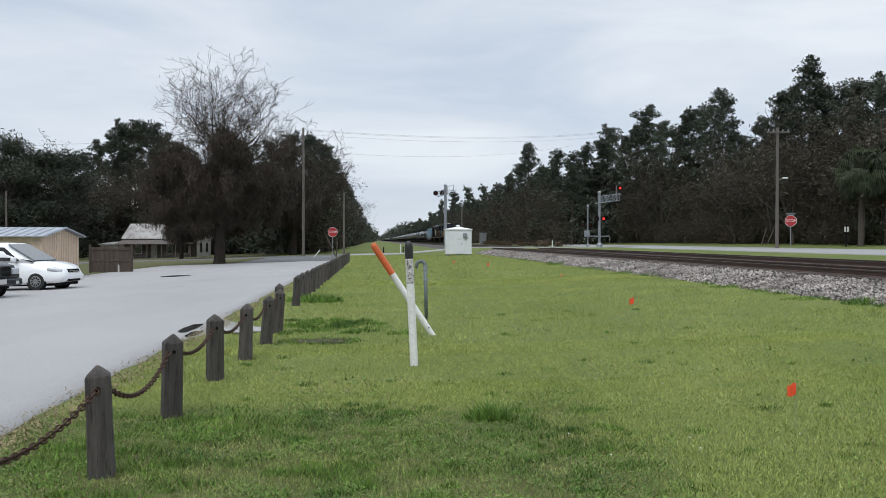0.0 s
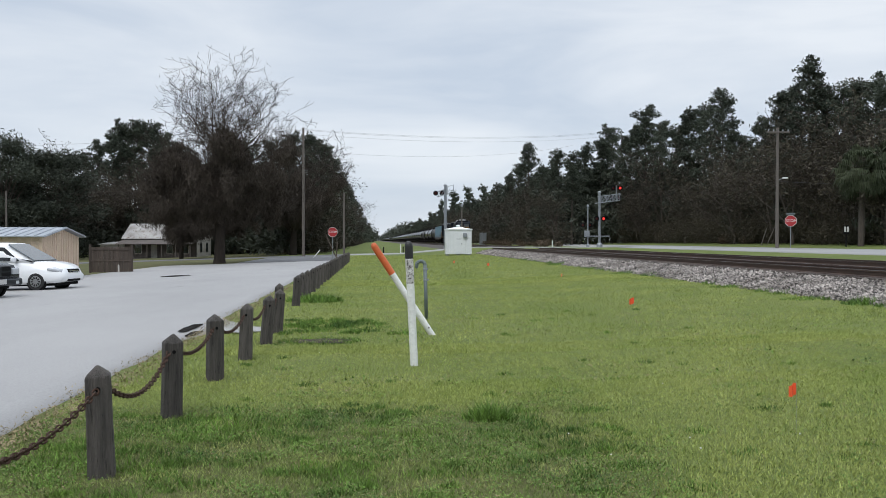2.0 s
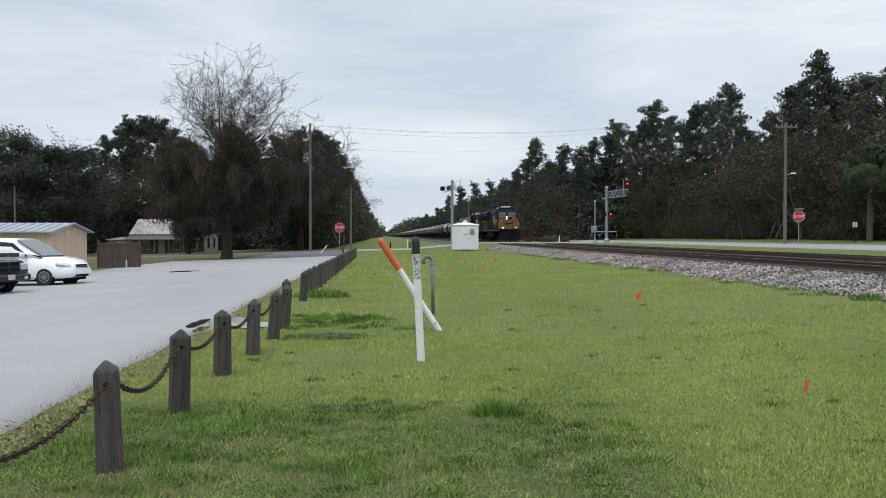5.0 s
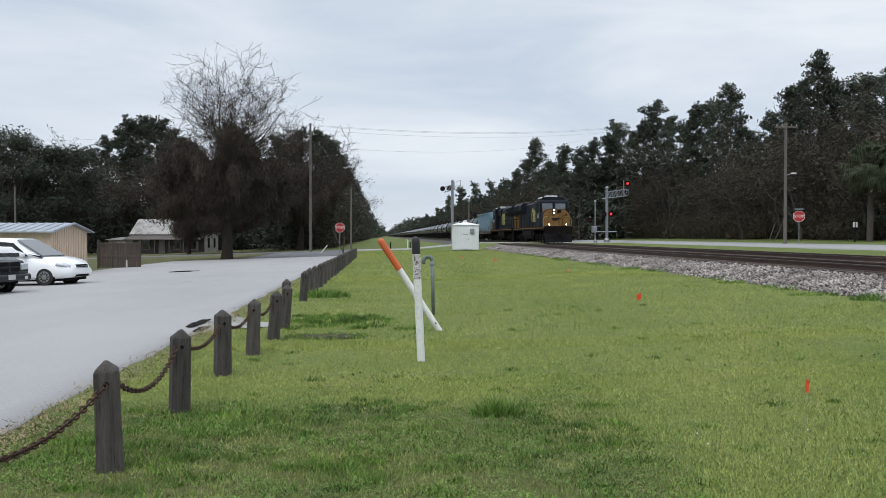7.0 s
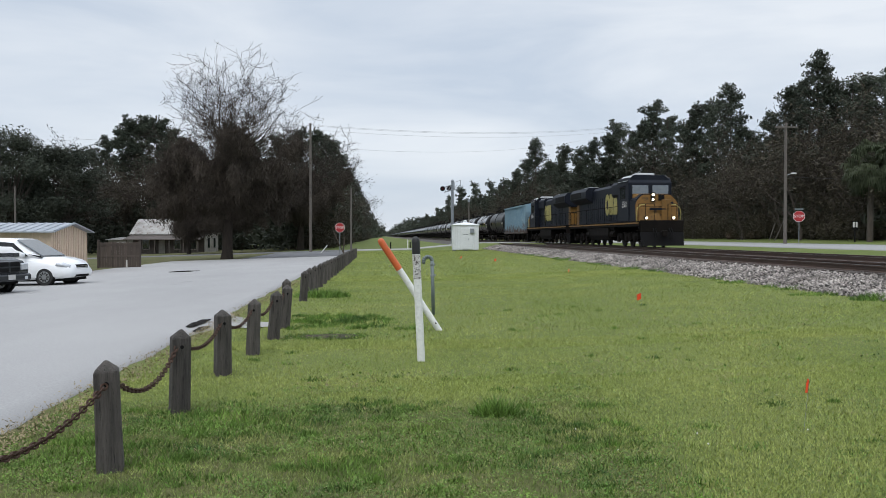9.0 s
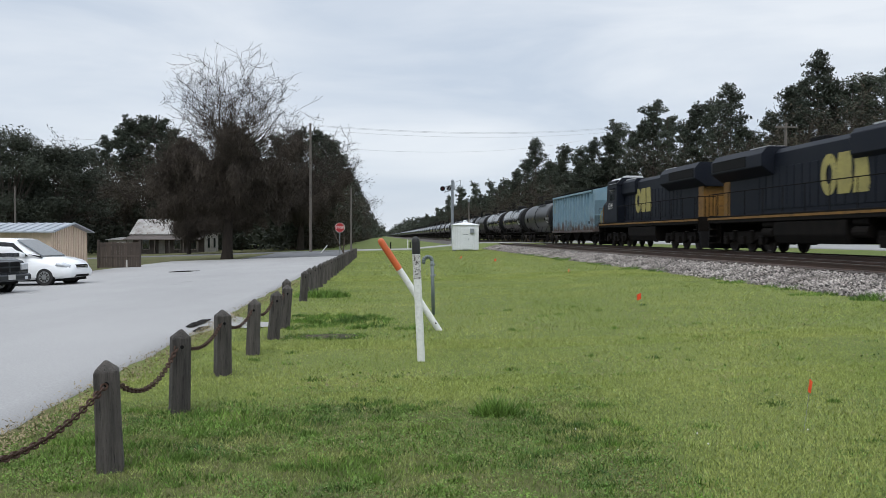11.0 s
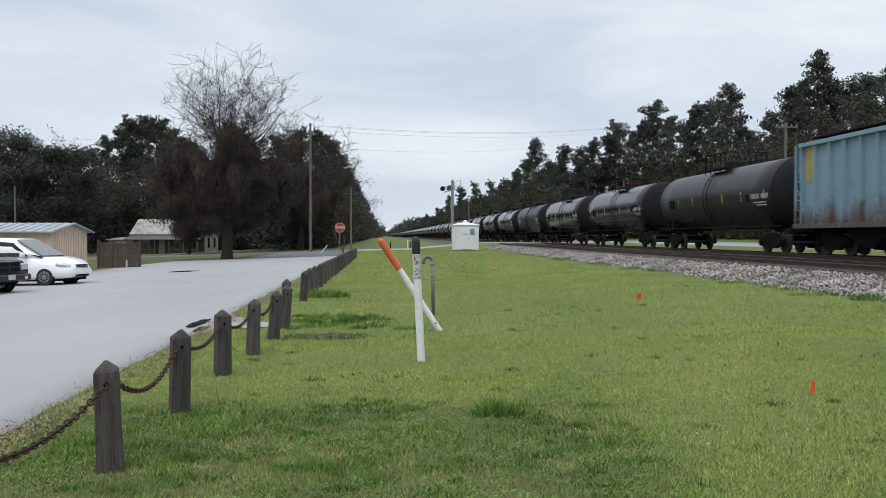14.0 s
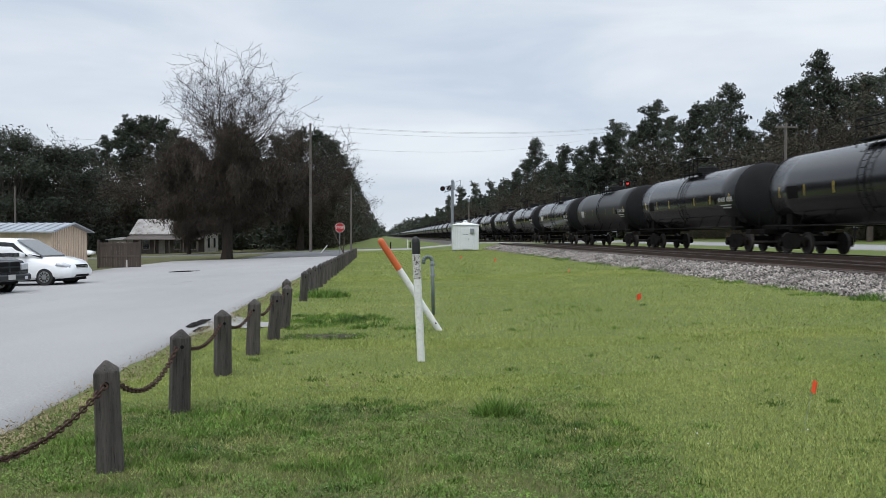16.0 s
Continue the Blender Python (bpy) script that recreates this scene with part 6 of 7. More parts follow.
def saloon(m, label):
    v = root("saloon_car", label, "car", m)
    body = hull([(-2.2, section(1.6, 0.35, 0.8, 1.5)), (-1.9, section(1.76, 0.22, 0.95, 1.6)), (0.9, section(1.78, 0.2, 0.92, 1.62)), (1.9, section(1.7, 0.22, 0.78, 1.45)), (2.25, section(1.5, 0.3, 0.66, 1.2))])
    part("body", body, M_CARWHITE, v, smooth=True)
    cab = hull([(-1.7, section(1.5, 0.85, 0.98, 1.4, 0.05)), (-1.0, section(1.5, 0.85, 1.42, 1.15)), (0.2, section(1.5, 0.85, 1.45, 1.15)), (1.1, section(1.5, 0.85, 0.98, 1.4, 0.05))])
    part("glasshouse", cab, M_DARKGLASS, v, "dark window band", smooth=True)
    bm = fresh()
    block(bm, -0.4, 0, 1.40, 1.3, 1.12, 0.07, 0.02)
    part("roof", bm, M_CARWHITE, v)
    for s in (-1, 1):
        for xx in (1.35, -1.35):
            wheel_at(v, xx, s * 0.8, 0.31, 0.2, 6)
    return v


parked = saloon(pose(-41.2, 114, -1.0, 0, 0, -10), "white car parked behind the metal shed")
PASSING = saloon(pose(-37.9, 108, -1.0), "white car driving past behind the fence")


# ---- the train ----
def wheelset(parent, y, r, n=18):
    """Two wheels and an axle along x, on its own centre so that it can turn."""
    bm = fresh()
    for s in (-1, 1):
        t = pose(s * 0.76, 0, 0, 0, 90, 0)
        lathe(bm, [(r * 0.3, -0.075), (r * 0.8, -0.05), (r * 0.84, -0.07), (r, -0.065), (r, 0.06), (r * 0.84, 0.07), (r * 0.8, 0.03), (r * 0.3, 0.06)], n, t)
    rod(bm, (-0.95, 0, 0), (0.95, 0, 0), 0.08, n=8)
    w = part("wheelset", bm, M_WHEEL, parent, "steel wheels on an axle")
    w.location = (0, y, r)
    return w


def freight_truck(parent, y, r=0.46, base=1.78):
    bm = fresh()
    for s in (-1, 1):
        x = s * 0.98
        prism(bm, [(-base / 2 - 0.28, r + 0.12), (-base / 2 - 0.2, r + 0.24), (-base / 2 + 0.2, r + 0.26), (-0.45, r + 0.42), (0.45, r + 0.42), (base / 2 - 0.2, r + 0.26), (base / 2 + 0.2, r + 0.24), (base / 2 + 0.28, r + 0.12), (base / 2 + 0.22, r - 0.14), (base / 2 - 0.2, r - 0.14), (0.5, r - 0.24), (-0.5, r - 0.24), (-base / 2 + 0.2, r - 0.14), (-base / 2 - 0.22, r - 0.14)], "x", x - 0.07, x + 0.07)
        for dy in (-base / 2, base / 2):
            rod(bm, (x + s * 0.05, dy, r), (x + s * 0.16, dy, r), 0.13, n=10)
        for dy in (-0.18, 0, 0.18):
            rod(bm, (x, dy, r - 0.18), (x, dy, r + 0.15), 0.085, n=8)
    block(bm, 0, 0, r - 0.1, 1.9, 0.4, 0.4)
    t = part("truck", bm, M_UNDER, parent, "two-axle freight truck with side frames")
    t.location = (0, y, 0)
    return t, [wheelset(t, -base / 2, r), wheelset(t, base / 2, r)]


def coupler(parent, y, d):
    bm = fresh()
    block(bm, 0, y + d * 0.35, 0.75, 0.18, 0.9, 0.2, 0.02)
    block(bm, 0, y + d * 0.72, 0.70, 0.3, 0.24, 0.3, 0.04)
    part("coupler", bm, M_UNDER, parent)


def tank_car(label, mat, full=True, marks=True, pos=0.0, group="tank cars of the train"):
    """A tank wagon centred on its origin at rail height; its front is towards -y."""
    c = root("tank_car", label, "tank car", None, group)
    R, zc, hl = 1.55, 2.72, 7.95
    bm = fresh()
    seg = [(R, -hl + 0.62 + k * (2 * hl - 1.24) / 8) for k in range(9)]
    lathe(bm, seg, 40 if full else 20, pose(0, 0, zc, -90, 0, 0))
    shell = part("tank_shell", bm, mat, c, smooth=True)
    for s in (-1, 1):
        bm = fresh()
        pr = [(R * math.sin(a), s * (hl - 0.62 + 0.62 * math.cos(a))) for a in np.linspace(math.pi / 2, 0.03, 7)]
        t = pose(0, 0, zc, -90, 0, 0)
        lathe(bm, pr, 40 if full else 20, t)
        bmesh.ops.recalc_face_normals(bm, faces=list(bm.faces))
        hd = part("tank_end", bm, M_HEAD, c, "matt black domed tank end", smooth=True)
        if full:
            bm = fresh()
            lathe(bm, [(R + 0.004, -0.05), (R + 0.014, -0.04), (R + 0.014, 0.04), (R + 0.004, 0.05)], 40, pose(0, s * (hl - 0.64), zc, -90, 0, 0))
            part("jacket_band", bm, M_HEAD, c)
    for s in (-1, 1):
        bm = fresh()
        block(bm, 0, s * 7.0, 0.95, 0.5, 3.9, 0.35)
        block(bm, 0, s * 8.35, 0.85, 2.7, 0.55, 0.22, 0.02)
        block(bm, 0, s * 6.2, 1.05, 2.3, 0.5, 0.75)
        part("underframe", bm, M_UNDER, c)
    bm = fresh()
    for s in (-1, 1):
        rod(bm, (s * 1.42, -8.0, 1.18), (s * 1.42, 8.0, 1.18), 0.035, n=6)
        for k in range(7):
            yy = -7.2 + k * 2.4
            rod(bm, (s * 1.42, yy, 1.18), (s * 1.2, yy, 1.75), 0.025, n=5)
    part("side_rail", bm, M_UNDER, c)
    wheels = []
    for s in (-1, 1):
        wheels += freight_truck(c, s * 6.25)[1]
    # dome platform
    bm = fresh()
    lathe(bm, [(0.55, 0), (0.55, 0.36), (0.5, 0.42), (0.1, 0.45)], 18, pose(0, 0, zc + R - 0.06))
    part("valve_housing", bm, M_HEAD, c)
    bm = fresh()
    for s in (-1, 1):
        block(bm, s * 0.85, 0, zc + R - 0.06, 0.5, 2.6, 0.05)
    part("platform", bm, M_HEAD, c)
    bars = []
    for sx in (-1.08, 1.08):
        for yy in (-1.3, -0.65, 0.0, 0.65, 1.3):
            bars.append(("handrail_post", (sx, yy, zc + R - 0.3), (sx, yy, zc + R + 0.72)))
        for z in (0.4, 0.72):
            bars.append(("handrail", (sx, -1.3, zc + R + z), (sx, 1.3, zc + R + z)))
    for yy in (-1.3, 1.3):
        for sx in (-1, 1):
            bars.append(("handrail", (sx * 1.08, yy, zc + R + 0.72), (sx * 0.45, yy, zc + R + 0.72)))
    if full:
        for name, p, q in bars:
            part(name, rod(fresh(), p, q, 0.027, n=5), M_BLACK, c)
    else:
        bm = fresh()
        for name, p, q in bars:
            rod(bm, p, q, 0.027, n=4)
        tagged(part("handrail", bm, M_BLACK, c), kind="stuff")
    if full:
        for s in (-1, 1):
            for yy in (-0.22, 0.22):
                pts = [Vector((s * (R + 0.12) * math.cos(a), yy, zc + (R + 0.12) * math.sin(a))) for a in np.linspace(-0.75, 0.95, 8)]
                stile = raw("ladder_stile", *tubes([(p, q, 0.02, 0.02, 0) for p, q in zip(pts[:-1], pts[1:])], 5), M_BLACK)
                stile.parent = c
            for a in np.linspace(-0.7, 0.9, 11):
                x, z = s * (R + 0.12) * math.cos(a), zc + (R + 0.12) * math.sin(a)
                part("ladder_rung", rod(fresh(), (x, -0.22, z), (x, 0.22, z), 0.014, n=5), M_BLACK, c)
        coupler(c, -8.4, -1)
        coupler(c, 8.4, 1)
        for s in (-1, 1):
            bm = fresh()
            rod(bm, (-0.9, s * 8.5, 1.15), (-0.9, s * 8.5, 1.9), 0.02, n=5)
            rod(bm, (-0.9, s * 8.5, 1.9), (0.9, s * 8.5, 1.9), 0.02, n=5)
            rod(bm, (0.9, s * 8.5, 1.9), (0.9, s * 8.5, 1.15), 0.02, n=5)
            part("end_rail", bm, M_BLACK, c)
        bm = fresh()
        rod(bm, (0, 7.2, 1.45), (-1.1, 7.2, 1.45), 0.18, n=10)
        part("brake_cylinder", bm, M_UNDER, c)
    if marks:
        def plate(name, y, z, w, h, m, label=""):
            """A thin plate on the camera-side flank of the tank, laid on its curve."""
            bm = fresh()
            n = 4
            row = []
            for k in range(n + 1):
                zz = z - h / 2 + h * k / n
                xx = -math.sqrt(max(0.01, (R + 0.006) ** 2 - (zz - zc) ** 2))
                row.append((bm.verts.new((xx, y - w / 2, zz)), bm.verts.new((xx, y + w / 2, zz))))
            for a, b in zip(row[:-1], row[1:]):
                bm.faces.new((a[0], a[1], b[1], b[0]))
            bmesh.ops.recalc_face_normals(bm, faces=list(bm.faces))
            part(name, bm, m, shell, label)
        for k, yy in enumerate((-6.6, -4.2, -2.0, 2.0, 4.2, 6.3)):
            plate("reflector", yy, 2.6, 0.06, 0.45, M_YEL, "yellow reflective strip")
        for k in range(10):
            if k == 4:
                continue
            plate("letter_bar", -6.9 + k * 0.17, 2.55, 0.09, 0.22, M_MARK)
        plate("letter_bar", -6.1, 2.27, 1.3, 0.05, M_MARK)
        plate("letter_bar", -6.2, 2.15, 1.0, 0.05, M_MARK)
        plate("data_panel", 5.2, 2.55, 0.9, 0.5, M_MARK if pos > 0.5 else M_UNDER, "stencilled data panel")
        plate("letter_bar", -4.9, 2.5, 0.3, 0.3, M_UNDER)
    return c, wheels


def hopper_car():
    c = root("hopper_car", "faded light blue ribbed covered hopper car with rust", "hopper car")
    hw, z0, z1 = 1.58, 1.12, 4.42
    bm = fresh()
    prism(bm, [(-7.4, z0), (7.4, z0), (7.4, z1), (-7.4, z1)], "x", -hw, hw, 0.03)
    side = part("body", bm, M_TEAL, c)
    for s in (-1, 1):
        for k in range(15):
            bm = fresh()
            prism(bm, [(-0.06, 0.0), (0.06, 0.0), (0.045, 0.15), (-0.045, 0.15)], "y", 0, 1)
            for v in bm.verts:
                a, t, b = v.co
                v.co = (s * (hw + b), -7.28 + k * 1.04 + a, z0 + 0.12 + t * (z1 - z0 - 0.3))
            bmesh.ops.recalc_face_normals(bm, faces=list(bm.faces))
            part("rib", bm, M_TEAL, side)
        bm = fresh()
        block(bm, s * (hw + 0.08), 0, z1 - 0.16, 0.18, 14.9, 0.16, 0.01)
        part("top_chord", bm, M_TEAL, c)
        bm = fresh()
        block(bm, s * (hw + 0.04), 0, z0 - 0.06, 0.12, 16.0, 0.18, 0.01)
        part("side_sill", bm, M_TEAL, c)
    bm = fresh()
    prism(bm, [(-hw - 0.05, z1), (hw + 0.05, z1), (0.7, z1 + 0.22), (-0.7, z1 + 0.22)], "y", -7.9, 7.9)
    part("roof", bm, M_TEAL, c)
    bm = fresh()
    block(bm, -0.75, 0, z1 + 0.25, 0.5, 15.5, 0.04)
    block(bm, 0.75, 0, z1 + 0.25, 0.5, 15.5, 0.04)
    part("running_board", bm, M_UNDER, c)
    for k in range(5):
        bm = fresh()
        block(bm, 0, -5.6 + 2.8 * k, z1 + 0.22, 0.7, 2.2, 0.14, 0.03)
        part("roof_hatch", bm, M_TEAL, c)
    for s in (-1, 1):
        bm = fresh()
        prism(bm, [(s * 7.4, z1), (s * 7.4, 1.7), (s * 7.45, 1.6), (s * 8.0, 3.6), (s * 8.0, z1)], "x", -hw + 0.1, hw - 0.1)
        part("end_slope", bm, M_TEAL, c)
        bm = fresh()
        for sx in (-hw + 0.02, hw - 0.02):
            block(bm, sx, s * 7.95, z0, 0.1, 0.1, z1 - z0)
            for z in np.arange(z0 + 0.3, z1, 0.38):
                rod(bm, (sx, s * 7.5, z), (sx, s * 7.95, z), 0.018, n=5)
        block(bm, 0, s * 7.9, 2.4, 2 * hw - 0.1, 0.1, 0.12)
        part("end_frame", bm, M_TEAL, c)
        bm = fresh()
        block(bm, 0, s * 7.6, 0.95, 2.8, 1.7, 0.16)
        part("end_platform", bm, M_UNDER, c)
        coupler(c, s * 7.75, s)
    for k in range(3):
        bm = fresh()
        y = -3.6 + 3.6 * k
        bm2 = [(-1.7 + y, z0), (1.7 + y, z0), (0.35 + y, 0.35), (-0.35 + y, 0.35)]
        prism(bm, bm2, "x", -1.1, 1.1)
        part("hopper_bay", bm, M_UNDER, c)
    bm = fresh()
    block(bm, 0, 0, 0.85, 0.5, 15.6, 0.3)
    part("centre_sill", bm, M_UNDER, c)
    bm = fresh()
    block(bm, -hw - 0.012, 6.77, 2.9, 0.012, 0.75, 1.35)
    part("notice", bm, M_LOGO, c, "worn yellow vertical notice")
    for k in range(9):
        bm = fresh()
        block(bm, -hw - 0.006, -7.0 + 0.09 * k, 1.75, 0.012, 0.06, 0.2)
        part("letter_bar", bm, M_UNDER, c)
    wheels = []
    for s in (-1, 1):
        wheels += freight_truck(c, s * 6.1)[1]
    return c, wheels


def locomotive(label, number):
    """A six-axle wide-cab diesel, 22.2 m long; its nose is towards -y."""
    c = root("locomotive", label, "locomotive", None, "locomotives of the train")
    zd = 1.62
    bm = fresh()
    block(bm, 0, 0.1, zd - 0.32, 3.0, 20.6, 0.32, 0.03)
    part("deck", bm, M_UNDER, c)
    for s in (-1, 1):
        bm = fresh()
        block(bm, s * 1.51, 0.1, zd - 0.16, 0.02, 20.6, 0.09)
        part("sill_stripe", bm, M_GOLD, c, "golden yellow sill stripe")
    bm = fresh()
    prism(bm, [(-1.30, 0.42), (1.30, 0.42), (1.46, 0.75), (1.46, 1.28), (-1.46, 1.28), (-1.46, 0.75)], "y", -2.6, 3.2, 0.04)
    part("fuel_tank", bm, M_UNDER, c)
    for y in (-3.4, 3.9):
        bm = fresh()
        rod(bm, (-1.25, y - 0.5, 0.85), (-1.25, y + 0.5, 0.85), 0.2, n=12)
        rod(bm, (-1.25, y - 0.5, 1.2), (-1.25, y + 0.5, 1.2), 0.15, n=12)
        part("air_reservoir", bm, M_UNDER, c)
    # hood, radiator and cab
    bm = fresh()
    prism(bm, [(-0.92, zd), (0.92, zd), (0.92, 4.1), (0.72, 4.3), (-0.72, 4.3), (-0.92, 4.1)], "y", -5.4, 9.7, 0.02)
    hood = part("long_hood", bm, M_NAVY, c)
    for s in (-1, 1):
        for k in range(17):
            bm = fresh()
            block(bm, s * 0.93, -4.6 + k * 0.66, zd + 0.2, 0.03, 0.55, 1.7, 0.01)
            part("hood_door", bm, M_NAVY, hood)
    bm = fresh()
    prism(bm, [(-1.52, 3.60), (-1.52, 4.12), (-1.25, 4.42), (1.25, 4.42), (1.52, 4.12), (1.52, 3.60), (0.9, 3.2), (-0.9, 3.2)], "y", 4.2, 10.0, 0.03)
    part("radiator_housing", bm, M_NAVY, c, "wide flared radiator housing")
    for s in (-1, 1):
        bm = fresh()
        block(bm, s * 1.525, 7.8, 3.68, 0.03, 3.9, 0.45)
        part("radiator_grille", bm, M_BLACK, c)
        bm = fresh()
        block(bm, s * 0.80, 5.2, 4.37, 0.8, 1.7, 0.08)
        part("radiator_screen", bm, M_CABROOF, c, "pale radiator screen on top")
    bm = fresh()
    prism(bm, [(-1.12, 3.5), (-1.12, 4.2), (-0.95, 4.38), (0.95, 4.38), (1.12, 4.2), (1.12, 3.5), (0.9, 3.3), (-0.9, 3.3)], "y", -5.35, -2.2, 0.03)
    part("dynamic_brake_box", bm, M_NAVY, c)
    bm = fresh()
    block(bm, 0, 1.5, 4.28, 0.8, 1.3, 0.24, 0.04)
    part("exhaust_stack", bm, M_BLACK, c)
    for s in (-1, 1):
        bm = fresh()
        block(bm, s * 0.6, -4.2, 4.4, 0.55, 1.8, 0.05)
        part("roof_panel", bm, M_CABROOF, c)
    # yellow rear end
    bm = fresh()
    prism(bm, [(-0.94, zd), (0.94, zd), (0.94, 3.3), (-0.94, 3.3)], "y", 9.0, 9.74)
    part("rear_hood_end", bm, M_GOLD, c, "golden yellow rear end of the hood")
    # cab
    bm = fresh()
    prism(bm, [(-7.95, zd), (-5.3, zd), (-5.3, 4.45), (-7.6, 4.45), (-7.95, 4.1)], "x", -1.5, 1.5, 0.05)
    cabm = part("cab", bm, M_NAVY, c)
    bm = fresh()
    prism(bm, [(-1.53, 4.20), (-1.10, 4.60), (1.10, 4.60), (1.53, 4.20), (1.5, 4.12), (-1.5, 4.12)], "y", -7.75, -5.2, 0.02)
    part("cab_roof", bm, M_NAVY, c)
    for s in (-1, 1):
        bm = fresh()
        v = [bm.verts.new(p) for p in ((s * 1.12, -7.7, 4.605), (s * 1.52, -7.7, 4.225), (s * 1.52, -5.25, 4.225), (s * 1.12, -5.25, 4.605))]
        bm.faces.new(v)
        bmesh.ops.solidify(bm, geom=list(bm.faces), thickness=0.02)
        part("roof_edge", bm, M_CABROOF, c, "pale sloping roof edge")
        bm = fresh()
        block(bm, s * 1.505, -6.5, 3.1, 0.03, 1.3, 0.75, 0.01)
        w = part("side_window", bm, M_DARKGLASS, cabm, "dark cab side window")
        bm = fresh()
        block(bm, s * 1.56, -6.5, 3.88, 0.2, 1.5, 0.05)
        part("awning", bm, M_NAVY, w)
        bm = fresh()
        block(bm, s * 0.70, -7.965, 3.38, 1.12, 0.05, 0.56, 0.02)
        part("windscreen", bm, M_CABGLASS, cabm, "cab windscreen pane")
    bm = fresh()
    block(bm, 0, -6.4, 4.58, 1.3, 0.9, 0.2, 0.06)
    part("roof_unit", bm, M_CABROOF, c, "pale rounded roof unit")
    # nose
    bm = fresh()
    prism(bm, [(-1.45, zd), (1.45, zd), (1.45, 2.95), (1.05, 3.32), (-1.05, 3.32), (-1.45, 2.95)], "y", -9.55, -7.8)
    for v in bm.verts:
        if v.co.y < -9 and v.co.z > 2.5:
            v.co.y += 0.28
        if v.co.y < -9:
            v.co.x *= 0.96
    bmesh.ops.bevel(bm, geom=list(bm.edges), offset=0.05, segments=2, affect="EDGES")
    nose = part("nose", bm, M_NAVY, c, "navy blue snub nose")
    bm = fresh()
    prism(bm, [(-1.38, zd - 0.1), (1.38, zd - 0.1), (1.42, 2.66), (1.34, 2.86), (0.92, 3.28), (-0.92, 3.28), (-1.34, 2.86), (-1.42, 2.66)], "y", -9.62, -9.25)
    for v in bm.verts:
        if v.co.y < -9.4 and v.co.z > 2.5:
            v.co.y += 0.28
        if v.co.y > -9.4:
            v.co.x *= 1.03
    bmesh.ops.bevel(bm, geom=list(bm.edges), offset=0.06, segments=2, affect="EDGES")
    part("nose_front", bm, M_GOLD, nose, "dirty golden yellow nose front")
    bm = fresh()
    prism(bm, [(-9.2, 2.68), (-9.2, 3.16), (-8.02, 3.40), (-7.9, 2.68)], "x", -1.30, 1.30)
    for v in bm.verts:
        if v.co.z > 3.0:
            v.co.x *= 0.80 if v.co.y < -8.5 else 0.97
    bmesh.ops.bevel(bm, geom=list(bm.edges), offset=0.05, segments=2, affect="EDGES")
    part("nose_top", bm, M_GOLD, nose, "dirty golden yellow nose top")
    bm = fresh()
    block(bm, 0.55, -9.63, zd + 0.05, 0.62, 0.04, 1.3, 0.02)
    part("nose_door", bm, M_GOLD, nose)
    bm = fresh()
    block(bm, 0.0, -9.635, 2.30, 1.15, 0.03, 0.16, 0.03)
    part("emblem", bm, M_NAVY, nose, "dark emblem on the nose")
    bm = fresh()
    block(bm, 0, -9.63, 2.53, 2.78, 0.03, 0.035)
    part("seam", bm, M_BLACK, nose, "dark seam across the nose")
    for sx in (-1, 1):
        bm = fresh()
        pipe(bm, [(sx * 1.46, -9.7, zd - 0.1), (sx * 1.5, -9.75, zd + 0.5), (sx * 1.44, -9.72, zd + 0.82), (sx * 1.2, -9.68, zd + 1.0), (sx * 0.9, -9.66, zd + 1.04)], 0.028, 6)
        part("grab_rail", bm, M_LOGO, c, "worn yellow curved grab rail")
    bm = fresh()
    block(bm, 0.30, -9.37, 2.92, 0.42, 0.06, 0.34, 0.02)
    part("number_board", bm, M_BLACK, nose, "dark number board")
    bm = fresh()
    block(bm, -0.28, -9.38, 2.84, 0.30, 0.10, 0.58, 0.04)
    hl = part("headlight_casing", bm, M_BLACK, nose)
    for z in (2.98, 3.26):
        bm = fresh()
        lathe(bm, [(0.07, 0), (0.07, 0.02), (0.04, 0.03)], 14, pose(-0.28, -9.435, z, 90, 0, 0))
        part("headlight", bm, M_LAMPON, hl, "bright lit headlight")
    for s in (-1, 1):
        bm = fresh()
        rod(bm, (s * 0.92, -9.9, zd + 0.2), (s * 0.92, -10.05, zd + 0.2), 0.13, n=14)
        d = part("ditch_light_casing", bm, M_BLACK, c)
        bm = fresh()
        lathe(bm, [(0.07, 0), (0.07, 0.015), (0.03, 0.025)], 14, pose(s * 0.92, -10.05, zd + 0.2, 90, 0, 0))
        part("ditch_light", bm, M_LAMPON, d, "lit ditch light")
    # pilot, steps, rails
    for e in (-1, 1):
        bm = fresh()
        block(bm, 0, e * 10.35, 0.95, 2.9, 0.12, 0.72, 0.03)
        part("pilot_plate", bm, M_UNDER, c)
        bm = fresh()
        prism(bm, [(-1.4, 0.12), (1.4, 0.12), (1.45, 0.95), (-1.45, 0.95)], "y", e * 10.35 - 0.06, e * 10.35 + 0.06)
        for v in bm.verts:
            if v.co.z < 0.5:
                v.co.y += e * 0.25
        part("plow", bm, M_BLACK, c, "black snow plow")
        for s in (-1, 1):
            bm = fresh()
            for k in range(4):
                block(bm, s * 1.3, e * 10.0, 0.35 + 0.33 * k, 0.45, 0.5, 0.05)
            block(bm, s * 1.08, e * 10.0, 0.35, 0.04, 0.6, 1.1)
            part("step", bm, M_UNDER, c)
            bm = fresh()
            rod(bm, (s * 1.5, e * 10.25, zd - 0.5), (s * 1.5, e * 10.25, zd + 1.05), 0.017, n=6)
            rod(bm, (s * 1.5, e * 10.25, zd + 1.05), (s * 1.05, e * 10.25, zd + 1.05), 0.017, n=6)
